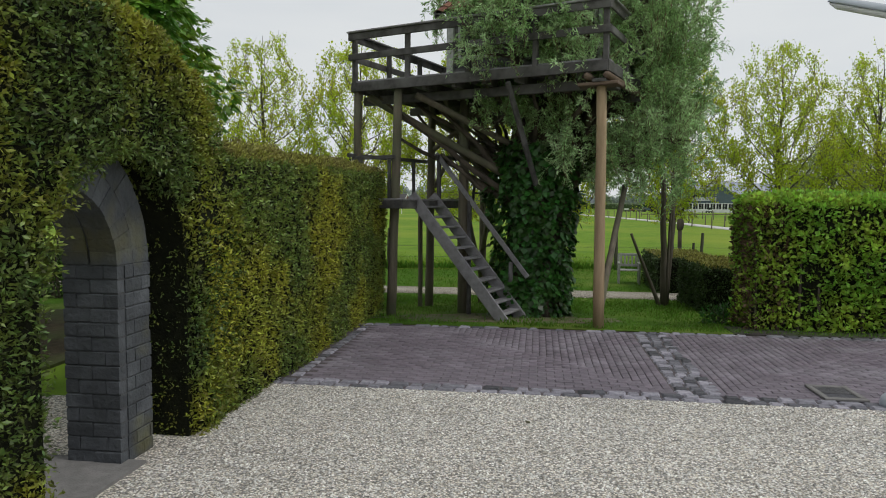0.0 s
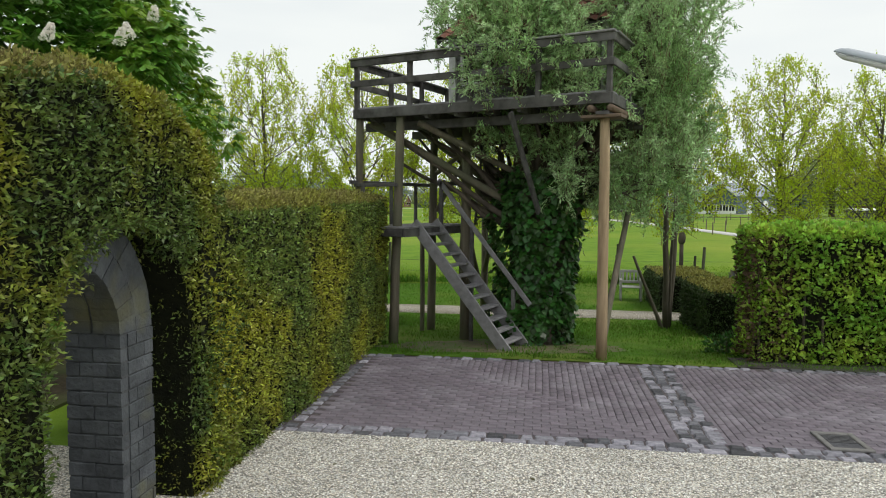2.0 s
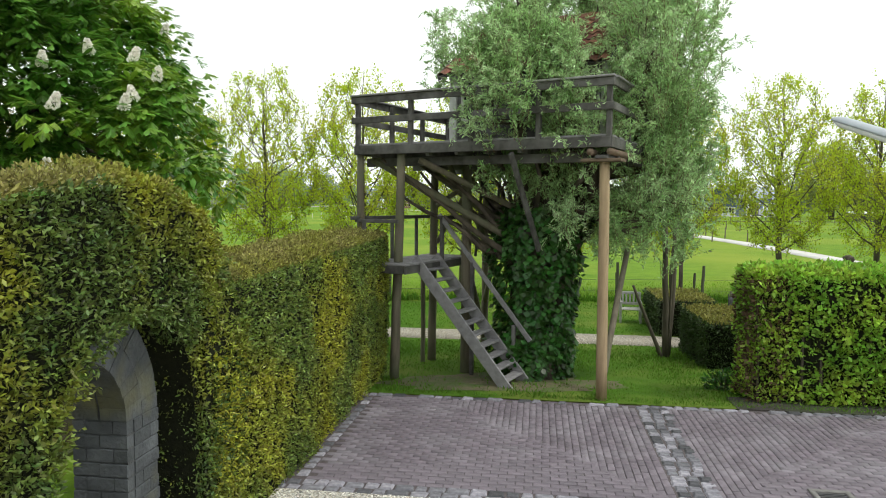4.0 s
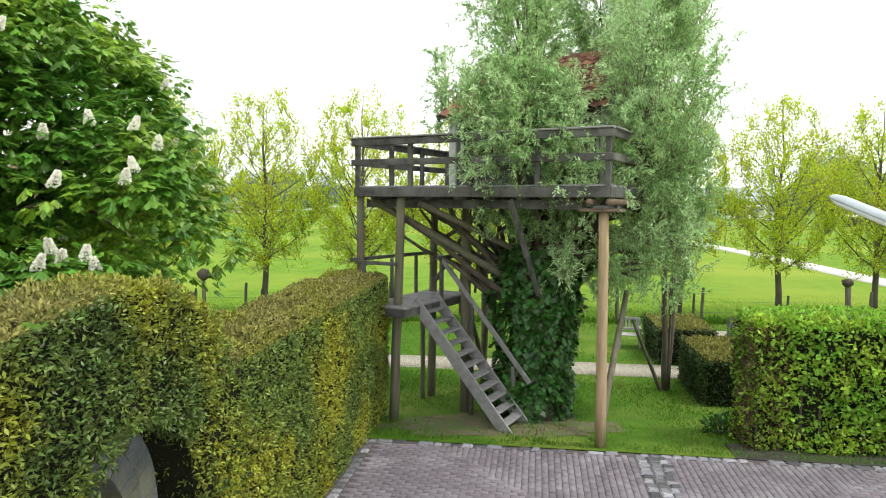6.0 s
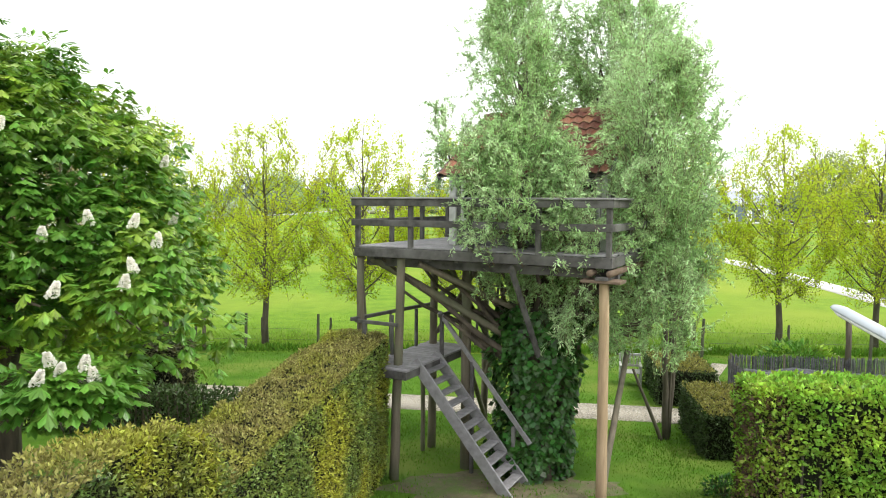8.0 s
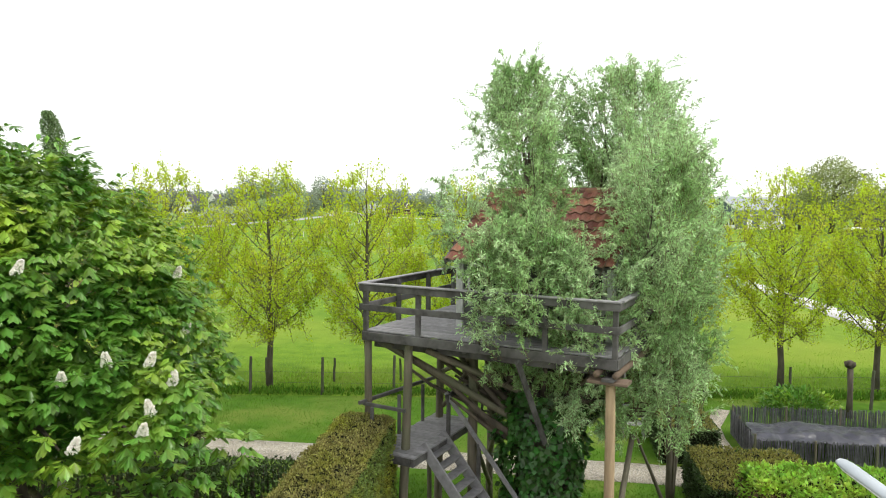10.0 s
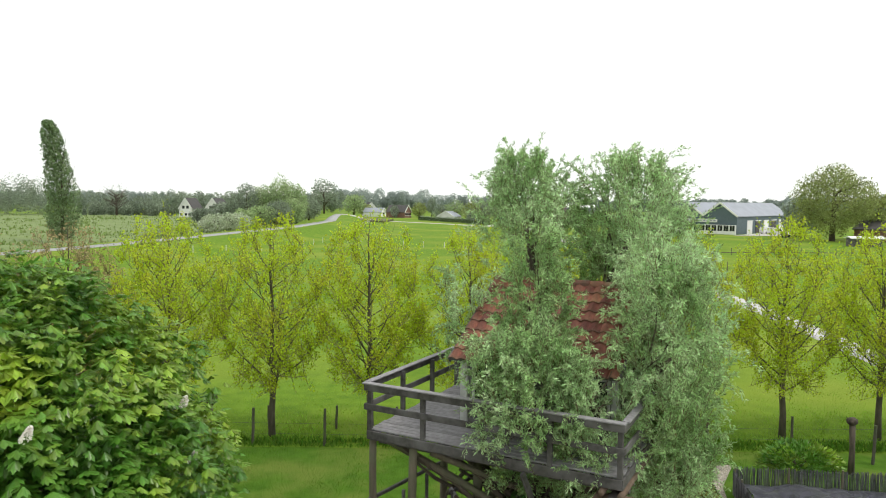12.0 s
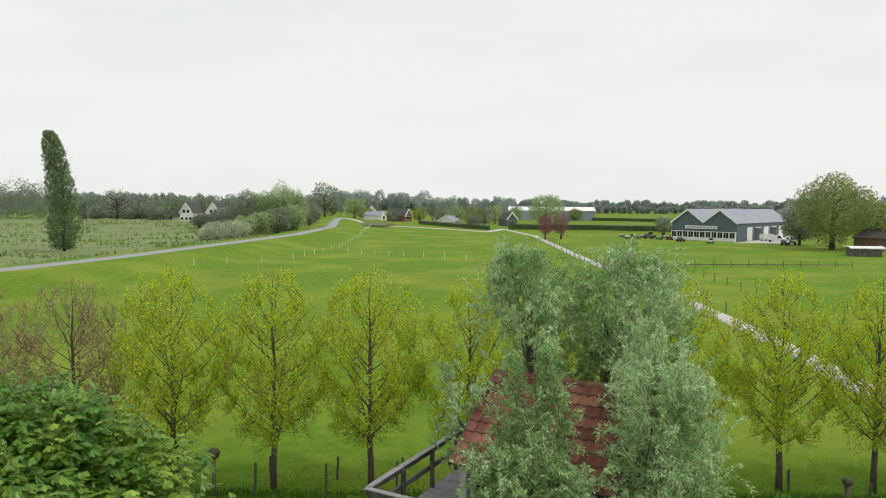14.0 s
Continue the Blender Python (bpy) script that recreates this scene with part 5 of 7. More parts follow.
# ---- horse chestnut ----
def build_chestnut():
    rng = np.random.default_rng(41)
    r2 = random.Random(42)
    c, rad = np.array((-7.25, 10.2, 4.8)), np.array((3.1, 4.2, 2.95))
    foot = Vector((-7.2, 10.6, ground_z(-7.2, 10.6)))
    ob = thing("chestnut_tree", foot, "broad horse chestnut in leaf with white flower candles", "tree")
    part("trunk", tube(bmesh.new(), [foot, foot + Vector((0.05, 0, 1)), foot + Vector((0, 0.1, 2.4)), foot + Vector((0.05, 0, 4.2)), foot + Vector((0, 0, 6.4))], [0.42, 0.33, 0.28, 0.2, 0.08], 12, 0.05, r2), M["bark"], ob, smooth=True)
    # leafy boughs: flat drooping pads in tiers over a lumpy crown, each with many shoot tips
    blooms = np.array([(-3.99, 7.57, 4.9), (-3.6, 7.77, 4.86), (-3.32, 7.77, 4.64), (-3.44, 7.47, 4.37), (-3.43, 7.17, 4.22), (-3.98, 6.77, 4.18),
                       (-3.95, 6.67, 3.5), (-3.99, 6.47, 3.35), (-3.86, 6.67, 3.39), (-3.67, 6.77, 3.42), (-3.55, 6.77, 3.3)])
    k = np.arange(330)
    dz = 1 - 2 * (k + 0.5) / 330
    pd = np.stack([np.sqrt(1 - dz ** 2) * np.cos(k * 2.39996), np.sqrt(1 - dz ** 2) * np.sin(k * 2.39996), dz], 1)
    pd = unit(pd + rng.normal(size=pd.shape) * 0.07)
    pd = pd[(pd[:, 2] > -0.80) & (pd[:, 1] < 0.7)]
    lump = 1 + 0.10 * hash_noise(pd, 2.6, 2) + 0.05 * rng.normal(size=len(pd))
    waist = 1 - 0.30 * np.maximum(0, pd[:, 2:3]) ** 1.3 - 0.20 * np.maximum(0, -pd[:, 2:3]) ** 1.2
    pc = c + pd * rad * lump[:, None] * np.concatenate([waist, waist, np.ones_like(waist)], 1) * 0.95
    inner = rng.integers(0, len(pd), 110)
    pc = np.concatenate([pc, c + (pc[inner] - c) * (0.55 + 0.25 * rng.random((110, 1))), blooms - np.array([0.15, -0.2, 0.12])])
    pd = np.concatenate([pd, pd[inner], np.tile(unit(np.array([[0.55, -0.8, 0.15]])), (len(blooms), 1))])
    low = np.array([(-3.5, 8.3, 3.35), (-3.75, 8.1, 3.0), (-3.3, 8.75, 3.7), (-3.9, 8.6, 3.2), (-3.6, 9.0, 3.1)])
    pc, pd = np.concatenate([low, pc]), np.concatenate([np.tile(unit(np.array([[0.8, -0.4, 0.1]])), (len(low), 1)), pd])
    pads, tips_each = len(pc), 12
    pr = 0.42 + 0.36 * rng.random(pads)
    pr[-len(blooms):] = 0.24
    i = np.repeat(np.arange(pads), tips_each)
    up = unit(pd * 0.45 + np.array([0, 0, 0.9]))[i]
    t1 = unit(np.cross(up, np.array([0.2, 0.1, 1.0]) + rng.normal(size=(pads, 3))[i] * 0.3))
    t2 = np.cross(up, t1)
    a, r = rng.random(len(i)) * math.tau, np.sqrt(rng.random(len(i)))
    off = (t1 * np.cos(a)[:, None] + t2 * np.sin(a)[:, None]) * (r * pr[i])[:, None]
    tips = pc[i] + off - np.array([0, 0, 1.0]) * (0.4 * pr[i] * r ** 2)[:, None] + rng.normal(size=off.shape) * 0.05
    d = unit(off / pr[i][:, None] + pd[i] * 0.6)
    # the open hollow above the lowest bough
    hollow = np.linalg.norm((tips - np.array([-4.0, 7.3, 3.78])) / np.array([0.75, 1.1, 0.36]), axis=1)
    keep = (tips[:, 2] > 3.1) & (hollow > 1)
    tips, d = tips[keep], d[keep]
    n = len(tips)
    part("limb", tube(bmesh.new(), bent_line(foot + Vector((0, 0, 3.0)), (-4.1, 7.0, 3.2), 5, 0.1, r2), [0.1, 0.08, 0.06, 0.045, 0.03, 0.012], 7), M["bark"], ob, smooth=True)
    for k in range(34):
        e = Vector(pc[k * 11 % pads])
        s_ = foot + Vector((0, 0, r2.uniform(1.8, 5.6)))
        part("limb", tube(bmesh.new(), bent_line(s_, s_.lerp(e, 0.9), 4, 0.12, r2), [0.11, 0.08, 0.055, 0.035, 0.012], 7), M["bark"], ob, smooth=True)
    LP, LA, LC, LL = [], [], [], []
    per = 5
    for k in range(per):
        ang = rng.random(n) * math.tau
        out = unit(d * np.array([1, 1, 0.2]) * 0.8 + np.stack([np.cos(ang), np.sin(ang), 0.5 * rng.normal(size=n)], 1))
        hub = tips + out * (0.20 + 0.14 * rng.random((n, 1)))
        hub[:, 2] += 0.06 * rng.normal(size=n)
        side = unit(np.cross(out, np.array([0, 0, 1.0])))
        size = 0.195 * (0.7 + 0.5 * rng.random(n))
        tilt = rng.random((n, 1))
        roll_ = rng.normal(size=(n, 1)) * 0.35
        for j in range(7):
            a = (j - 3) * 0.56
            along = out * math.cos(a) + side * math.sin(a) + np.array([0, 0, -1.0]) * (0.30 + 0.55 * tilt + roll_ * math.sin(a))
            across = np.cross(along, np.array([0, 0, 1.0])) + rng.normal(size=(n, 3)) * 0.10
            LP.append(hub), LA.append(along), LC.append(across), LL.append(size * (1 - 0.13 * abs(j - 3)))
    P, A_, C_, L_ = map(np.concatenate, (LP, LA, LC, LL))
    # leaflets widest towards the tip
    A_, C_ = unit(A_), unit(C_)
    N_ = unit(np.cross(A_, C_))
    C_ = np.cross(N_, A_)
    L1 = L_[:, None]
    w = L1 * 0.37
    mid = P + A_ * L1 * 0.66
    sag = N_ * np.where(N_[:, 2:3] > 0, 1, -1) * w * 0.07
    verts = np.stack([P, mid - C_ * w / 2 - sag, P + A_ * L1 - sag * 1.2, mid + sag * 0.6, mid + C_ * w / 2 - sag], 1).reshape(-1, 3)
    b = np.arange(len(P))[:, None] * 5
    faces = np.concatenate([b + np.array([[0, 1, 2, 3]]), b + np.array([[0, 3, 2, 4]])])
    part("crown", mesh_np("crown", verts, faces), M["chestnut"], ob, "large palmate green leaves in tiers", kind="stuff")
    # flower candles on the side towards the yard
    cand = [i for i in range(pads - len(blooms)) if pd[i, 0] * 0.5 - pd[i, 1] * 0.85 > 0.35 and -0.6 < pd[i, 2] < 0.35 and i < pads - len(blooms) - 110]
    r2.shuffle(cand)
    bases = [Vector(q) for q in blooms] + [Vector(pc[i]) + Vector(pd[i]) * 0.42 + Vector((0, 0, 0.12)) for i in cand[:16]]
    for base in bases:
        lean_x, lean_y = rng.normal() * 0.25, rng.normal() * 0.25
        m = 300
        t = rng.random(m) ** 0.8
        ang = rng.random(m) * math.tau
        r = 0.052 * np.sin(np.minimum(1.0, t * 3 + 0.35) * math.pi / 2) * (1 - t ** 1.5 * 0.85) * (0.75 + 0.35 * rng.random(m))
        p = np.array(base) + np.stack([np.cos(ang) * r + lean_x * t * 0.2, np.sin(ang) * r + lean_y * t * 0.2, t * 0.17], 1)
        al = np.stack([np.cos(ang), np.sin(ang), np.full(m, 0.5)], 1) + rng.normal(size=(m, 3)) * 0.4
        ob2 = part("flower_candle", leaf_mesh("flower_candle", p, al, rng.normal(size=(m, 3)), 0.030, 0.028), M["blossom"], ob, "upright creamy white flower candle")


build_chestnut()


# ---- row of young trees along the meadow ----
def young_tree(seed, leaf_mat, leaves, label):
    """A slim leader with rising limbs, side shoots and twigs that carry tufts of small leaves, in an oval crown."""
    rng = np.random.default_rng(seed)
    r2 = random.Random(seed)
    ob = thing("lime_tree", (0, 0, 0), label, "tree", "row of young trees")
    h = 8.7
    lead = [Vector((r2.uniform(-0.07, 0.07), r2.uniform(-0.07, 0.07), z)) for z in (-0.1, 1.0, 2.2, 3.6, 5.0, 6.4, 7.6, h)]
    rads = [0.15, 0.12, 0.105, 0.085, 0.062, 0.04, 0.02, 0.006]
    part("trunk", tube(bmesh.new(), lead, rads, 9, 0.04, r2), M["young_bark"], ob, smooth=True)

    def on_lead(z):
        for (p, q) in zip(lead, lead[1:]):
            if p.z <= z <= q.z:
                return p.lerp(q, (z - p.z) / (q.z - p.z))
        return lead[-1]

    def reach_at(z):
        k = (z - 5.0) / (3.8 if z < 5.0 else 3.75)
        return 2.3 * math.sqrt(max(0.03, 1 - k * k))
    ends, nodes = [], []
    bt = bmesh.new()
    limbs = 30
    for k in range(limbs):
        f = (k + r2.uniform(0, 1)) / limbs
        ang = k * 2.4 + r2.uniform(-0.4, 0.4)
        z0 = 1.75 + 5.0 * f ** 1.05
        ze = min(8.3, z0 + r2.uniform(1.3, 2.6))
        out = Vector((math.cos(ang), math.sin(ang), 0))
        p0 = on_lead(z0)
        p2 = Vector((p0.x, p0.y, ze)) + out * reach_at(ze) * r2.uniform(0.78, 1.0)
        line = [p0]
        for t in (0.25, 0.5, 0.75):
            line.append(p0.lerp(p2, t) + Vector((r2.uniform(-0.07, 0.07), r2.uniform(-0.07, 0.07), -0.16 * math.sin(t * math.pi))))
        line.append(p2)
        r = 0.040 * (1 - 0.55 * f)
        part("branch", tube(bmesh.new(), line, [r, r * 0.8, r * 0.6, r * 0.4, r * 0.14], 5), M["young_bark"], ob)
        for t in (0.2, 0.35, 0.5, 0.65, 0.8, 0.9, 1.0):
            i = min(3, int(t * 4))
            nodes.append((line[i].lerp(line[i + 1], t * 4 - i), r * (1 - 0.8 * t)))
    for z in (5.6, 6.2, 6.8, 7.3, 7.8, 8.2):
        nodes.append((on_lead(z), 0.012))
    where = np.array([tuple(q) for q, _ in nodes])
    # side shoots grow from the limbs out to every part of an oval crown
    count = 0
    while count < 460:
        z, a, k = r2.uniform(1.55, 8.75), r2.uniform(0, math.tau), math.sqrt(r2.random())
        if r2.random() > (reach_at(z) / 2.3) ** 2 or k < 0.25:
            continue
        count += 1
        wave = 1 + 0.07 * math.sin(3 * a + seed) + 0.06 * math.sin(5 * a + z * 2.1 + seed)
        e = Vector((math.cos(a) * k * reach_at(z) * wave, math.sin(a) * k * reach_at(z) * wave, z))
        gap = np.array(e) - where
        s_, r0 = nodes[int(np.argmin(np.linalg.norm(gap, axis=1) + np.maximum(0, 1.1 * np.hypot(gap[:, 0], gap[:, 1]) + 0.1 - gap[:, 2]) * 1.1))]
        mid = s_.lerp(e, 0.5) + Vector((r2.uniform(-0.05, 0.05), r2.uniform(-0.05, 0.05), -0.05))
        tube(bt, [s_, mid, e], [min(0.013, r0 + 0.004), 0.009, 0.004], 3)
        for i in range(6):
            q = s_.lerp(mid, r2.uniform(0.5, 1.0)) if i < 2 else mid.lerp(e, r2.uniform(0.2, 1.0))
            w = q + Vector((r2.uniform(-0.17, 0.17), r2.uniform(-0.17, 0.17), r2.uniform(0.05, 0.5)))
            tube(bt, [q, w], [0.0045, 0.0025], 3)
            for h_ in (0.3, 0.65, 1.0):
                c = q.lerp(w, h_)
                if r2.random() < 1.0 - 0.45 * min(1.0, max(0.0, (3.6 - c.z) / 1.8)):
                    ends.append(c)
    part("twig_mass", bt, M["lime_twig"], ob, kind="stuff")
    ends = np.array([tuple(e) for e in ends])
    i = rng.integers(0, len(ends), leaves)
    p = ends[i] + rng.normal(size=(leaves, 3)) * np.array([0.065, 0.065, 0.075])
    al = rng.normal(size=(leaves, 3)) * 0.6 + np.array([0, 0, -0.55])
    ln = 0.090 * (0.6 + 0.8 * rng.random(leaves))
    part("crown", leaf_mesh("crown", p, al, rng.normal(size=(leaves, 3)), ln, ln * 0.66), leaf_mat, ob, kind="stuff")
    return ob


def build_tree_row():
    rng = random.Random(51)
    label = "young tree with ascending branches and fresh yellow-green leaves"
    kinds = [young_tree(61, M["lime"], 17500, label), young_tree(62, M["lime"], 16500, label), young_tree(63, M["lime"], 18500, label)]
    bare = young_tree(64, M["lime_brown"], 8000, "sparse young tree with bronze-pink budding leaves")
    spots = [(-18.4, 25.9, 3, 0.92), (-14.6, 25.8, 3, 0.95), (-10.85, 26.0, 0, 1.0), (-6.9, 25.9, 1, 1.0), (-3.15, 26.1, 2, 1.0), (0.7, 26.2, 0, 0.95), (4.6, 26.3, 1, 0.9), (8.9, 26.3, 2, 0.97),
             (12.95, 26.3, 1, 1.0), (16.7, 26.2, 0, 0.97), (20.6, 26.2, 2, 1.0)]
    used = set()
    for x, y, k, s_ in spots:
        src = (kinds + [bare])[k]
        m = pose(x, y, ground_z(x, y) - 0.02, 0, 0, rng.uniform(0, 360)) @ Matrix.Diagonal((s_, s_, s_, 1))
        if k in used:
            copy_thing(src, m)
        else:
            used.add(k)
            pending.append((src, m))


pending = []
build_tree_row()
for src_, m_ in pending:
    src_.matrix_basis = m_


# ---- fences ----
def fence_post(x, y, h, r, seed, name="fence_post", label="weathered round wooden fence post in the grass"):
    rng = random.Random(seed)
    z = ground_z(x, y)
    lean = Vector((rng.uniform(-0.05, 0.05), rng.uniform(-0.05, 0.05), h))
    bm = tube(bmesh.new(), bent_line((x, y, z - 0.1), Vector((x, y, z)) + lean, 4, 0.012, rng), [r * 1.05, r, r * 0.97, r, r * 0.92], 8, 0.04, rng)
    return tagged(part(name, bm, M["old_post"]), label, "post", "field fence posts")


for i, (x, y) in enumerate([(-18.23 + k * 2.7, 25.0) for k in range(9)] + [(6.4, 24.9), (9.4, 24.6), (14.9, 23.6), (18.6, 23.4)]):
    fence_post(x, y, 1.42 if i % 3 else 1.5, 0.055, 100 + i)
for i, (x, y) in enumerate([(-18.1 + k * 2.7, 26.9) for k in range(9)] + [(6.8, 26.6), (9.8, 26.5), (13.25, 26.0), (17.2, 25.9)]):
    fence_post(x, y, 0.95, 0.05, 140 + i)


def build_knob_post(x, y, seed, fat):
    rng = random.Random(seed)
    z = ground_z(x, y)
    ob = thing("knob_post", (x, y, z), "slim wooden post with a dark knobbly head", "post")
    part("shaft", tube(bmesh.new(), [(x, y, z - 0.1), (x + 0.01, y, z + 0.9), (x, y, z + 1.6)], [0.085, 0.075, 0.07], 9, 0.05, rng), M["log" if fat > 0.8 else "bark"], ob, smooth=True)
    part("head", tube(bmesh.new(), [(x, y, z + 1.5), (x, y, z + 1.6), (x + 0.02, y, z + 1.75), (x, y, z + 1.88), (x, y, z + 1.93)], [0.09, 0.2 * fat, 0.24 * fat, 0.17 * fat, 0.05], 12, 0.12, rng), M["bark"], ob, smooth=True)


build_knob_post(-9.0, 25.1, 160, 1.0)
build_knob_post(8.8, 25.15, 161, 0.6)


def build_wires():
    for z in (0.45, 0.85):
        bm = bmesh.new()
        tube(bm, [(-20 + i * 4, 25.07 - 0.03 * i, -0.4 + z + (0.02 if i % 2 else 0)) for i in range(13)], [0.004] * 13, 4)
        tagged(part("fence_wire", bm, M["iron"]), "thin iron wire strung between the fence posts", "wire")


build_wires()


def build_pollard():
    rng = random.Random(71)
    x, y = 13.6, 22.7
    z = ground_z(x, y)
    ob = thing("pollard_willow", (x, y, z), "pollarded willow stump with a knobbly head", "tree stump")
    part("trunk", tube(bmesh.new(), [(x, y, z - 0.1), (x + 0.02, y, z + 0.9), (x - 0.02, y, z + 1.7)], [0.115, 0.09, 0.095], 10, 0.08, rng), M["bark"], ob, smooth=True)
    bm = bmesh.new()
    bmesh.ops.create_icosphere(bm, subdivisions=3, radius=0.33)
    for v in bm.verts:
        n = v.co.normalized()
        v.co = n * (0.165 + 0.06 * noise.noise(n * 3.1) + 0.03 * noise.noise(n * 8)) + Vector((x - 0.03, y, z + 1.85))
        v.co.z = z + 1.85 + (v.co.z - z - 1.85) * 0.85
    part("knob", bm, M["bark"], ob, smooth=True)


build_pollard()


# ---- wicker enclosure with black sheeting ----
def build_enclosure():
    rng = np.random.default_rng(81)
    ob = thing("wicker_enclosure", (8.6, 18.7, ground_z(8.6, 18.7)), "dark willow-screen enclosure heaped with black sheeting", "enclosure")
    def screen(p, q, h):
        p, q = np.array(p), np.array(q)
        ln = np.linalg.norm(q - p)
        n = int(ln / 0.022)
        t = (np.arange(n) + rng.random(n)) / n
        base = p + (q - p) * t[:, None]
        z0 = np.array([ground_z(x, y) for x, y in base])
        hh = h * (0.92 + 0.12 * rng.random(n))
        r = 0.012
        verts, faces = [], []
        corner = [(1, 0), (-0.5, 0.87), (-0.5, -0.87)]
        low = np.stack([np.stack([base[:, 0] + r * a, base[:, 1] + r * b, z0 - 0.05], 1) for a, b in corner], 1)
        jit = rng.normal(size=(n, 2)) * 0.012
        high = np.stack([np.stack([base[:, 0] + r * a + jit[:, 0], base[:, 1] + r * b + jit[:, 1], z0 + hh], 1) for a, b in corner], 1)
        v = np.concatenate([low, high], 1).reshape(-1, 3)
        k = np.arange(n)[:, None] * 6
        f = np.concatenate([k + np.array([[j, (j + 1) % 3, 3 + (j + 1) % 3, 3 + j]]) for j in range(3)])
        part("willow_screen", mesh_np("willow_screen", v, f), M["wicker"], ob, kind="stuff")
        for i in range(int(ln / 1.6) + 1):
            c = p + (q - p) * min(1, i * 1.6 / ln)
            z = ground_z(*c)
            part("stake", tube(bmesh.new(), [(c[0] + 0.03, c[1] - 0.05, z - 0.1), (c[0] + 0.03, c[1] - 0.05, z + h * 1.06)], [0.035, 0.032], 7), M["log"], ob)
    screen((8.55, 18.65), (16.5, 17.7), 0.66)
    screen((8.55, 18.65), (8.9, 21.0), 0.78)
    screen((8.9, 21.0), (17, 20.2), 0.9)
    # creased sheeting heaped inside, level with the front screen
    nx, ny = 130, 26
    v = []
    for j in range(ny):
        for i in range(nx):
            k, m = i / (nx - 1), j / (ny - 1)
            x, y = 8.70 + k * 7.9 + 0.2 * m, 18.74 - 0.95 * k + m * 2.1
            q = np.array([[x, y, 0], [x * 1.0, y * 2.4, 0]])
            ridge = 1 - 2 * abs(hash_noise(q[1:], 2.6, 21)[0])
            heap = 0.58 + min(1, m * 6) * min(1, (1 - m) * 6) * (0.08 + 0.13 * hash_noise(q[:1], 1.1, 8)[0] + 0.07 * ridge) + 0.04 * hash_noise(q[:1], 5.1, 9)[0]
            v.append((x, y, ground_z(x, y) + heap * (1 - 0.3 * max(0, m - 0.6) / 0.4)))
    f = [(j * nx + i, j * nx + i + 1, (j + 1) * nx + i + 1, (j + 1) * nx + i) for j in range(ny - 1) for i in range(nx - 1)]
    part("sheeting", mesh_np("sheeting", v, f), M["tarp"], ob, "creased black plastic sheeting", smooth=True)


build_enclosure()


def build_shrub(name, x, y, r, h, n, mat, leaf, label, seed, category="shrub"):
    rng = np.random.default_rng(seed)
    r2 = random.Random(seed)
    z = ground_z(x, y)
    ob = thing(name, (x, y, z), label, category)
    d = unit(rng.normal(size=(n, 3)))
    d[:, 2] = np.abs(d[:, 2])
    p = d * (0.35 + 0.65 * rng.random((n, 1)) ** 0.5) * np.array([r, r * 0.8, h]) * (1 + 0.25 * hash_noise(d, 2.5, seed))[:, None] + np.array([x, y, z])
    al = d + rng.normal(size=(n, 3)) * 0.6
    ln = leaf * (0.6 + 0.8 * rng.random(n))
    part("foliage", leaf_mesh("foliage", p, al, rng.normal(size=(n, 3)), ln, ln * 0.4), mat, ob, kind="stuff")
    for k in range(7):
        a = k * 0.9
        e = Vector((x + math.cos(a) * r * 0.6, y + math.sin(a) * r * 0.5, z + h * 0.75))
        part("stem", tube(bmesh.new(), bent_line((x, y, z - 0.05), e, 3, 0.05, r2), [0.02, 0.016, 0.01, 0.005], 5), M["young_bark"], ob)
    return ob


build_shrub("leafy_shrub", 12.2, 23.4, 1.3, 0.85, 1500, M["chestnut"], 0.2, "leafy green shrub behind the wicker screen", 91)
build_shrub("leafy_shrub", 5.12, 12.0, 0.36, 0.42, 520, M["ivy"], 0.085, "low sprawling green plant at the hedge's foot", 92)


# ---- garden chair ----
def build_garden_chair():
    x, y = 5.75, 20.7
    z = ground_z(x, y)
    ob = thing("garden_chair", (x, y, z), "grey painted slatted wooden garden armchair on the lawn", "chair")
    ca, sa = math.cos(radians(-12)), math.sin(radians(-12))
    def B(a, b, h):
        return Vector((x + a * ca - b * sa, y + a * sa + b * ca, z + h))
    m = M["bench_paint"]
    for a in (-0.3, 0.3):
        beam_part("leg", B(a, -0.25, -0.02), B(a, -0.25, 0.62), 0.06, 0.06, m, ob)
        beam_part("leg", B(a, 0.25, -0.02), B(a, 0.33, 0.9), 0.06, 0.06, m, ob)
        beam_part("armrest", B(a, -0.3, 0.64), B(a, 0.3, 0.64), 0.07, 0.04, m, ob)
        beam_part("side_rail", B(a, -0.25, 0.36), B(a, 0.25, 0.36), 0.04, 0.07, m, ob)
    for i in range(6):
        b = -0.25 + i * 0.09
        beam_part("seat_slat", B(-0.33, b, 0.43), B(0.33, b, 0.43), 0.07, 0.025, m, ob)
    for h in (0.55, 0.88):
        beam_part("back_rail", B(-0.3, 0.26 + 0.08 * h, h), B(0.3, 0.26 + 0.08 * h, h), 0.04, 0.08, m, ob)
    for i in range(5):
        a = -0.22 + i * 0.11
        beam_part("back_slat", B(a, 0.30, 0.55), B(a, 0.33, 0.88), 0.05, 0.02, m, ob)


build_garden_chair()


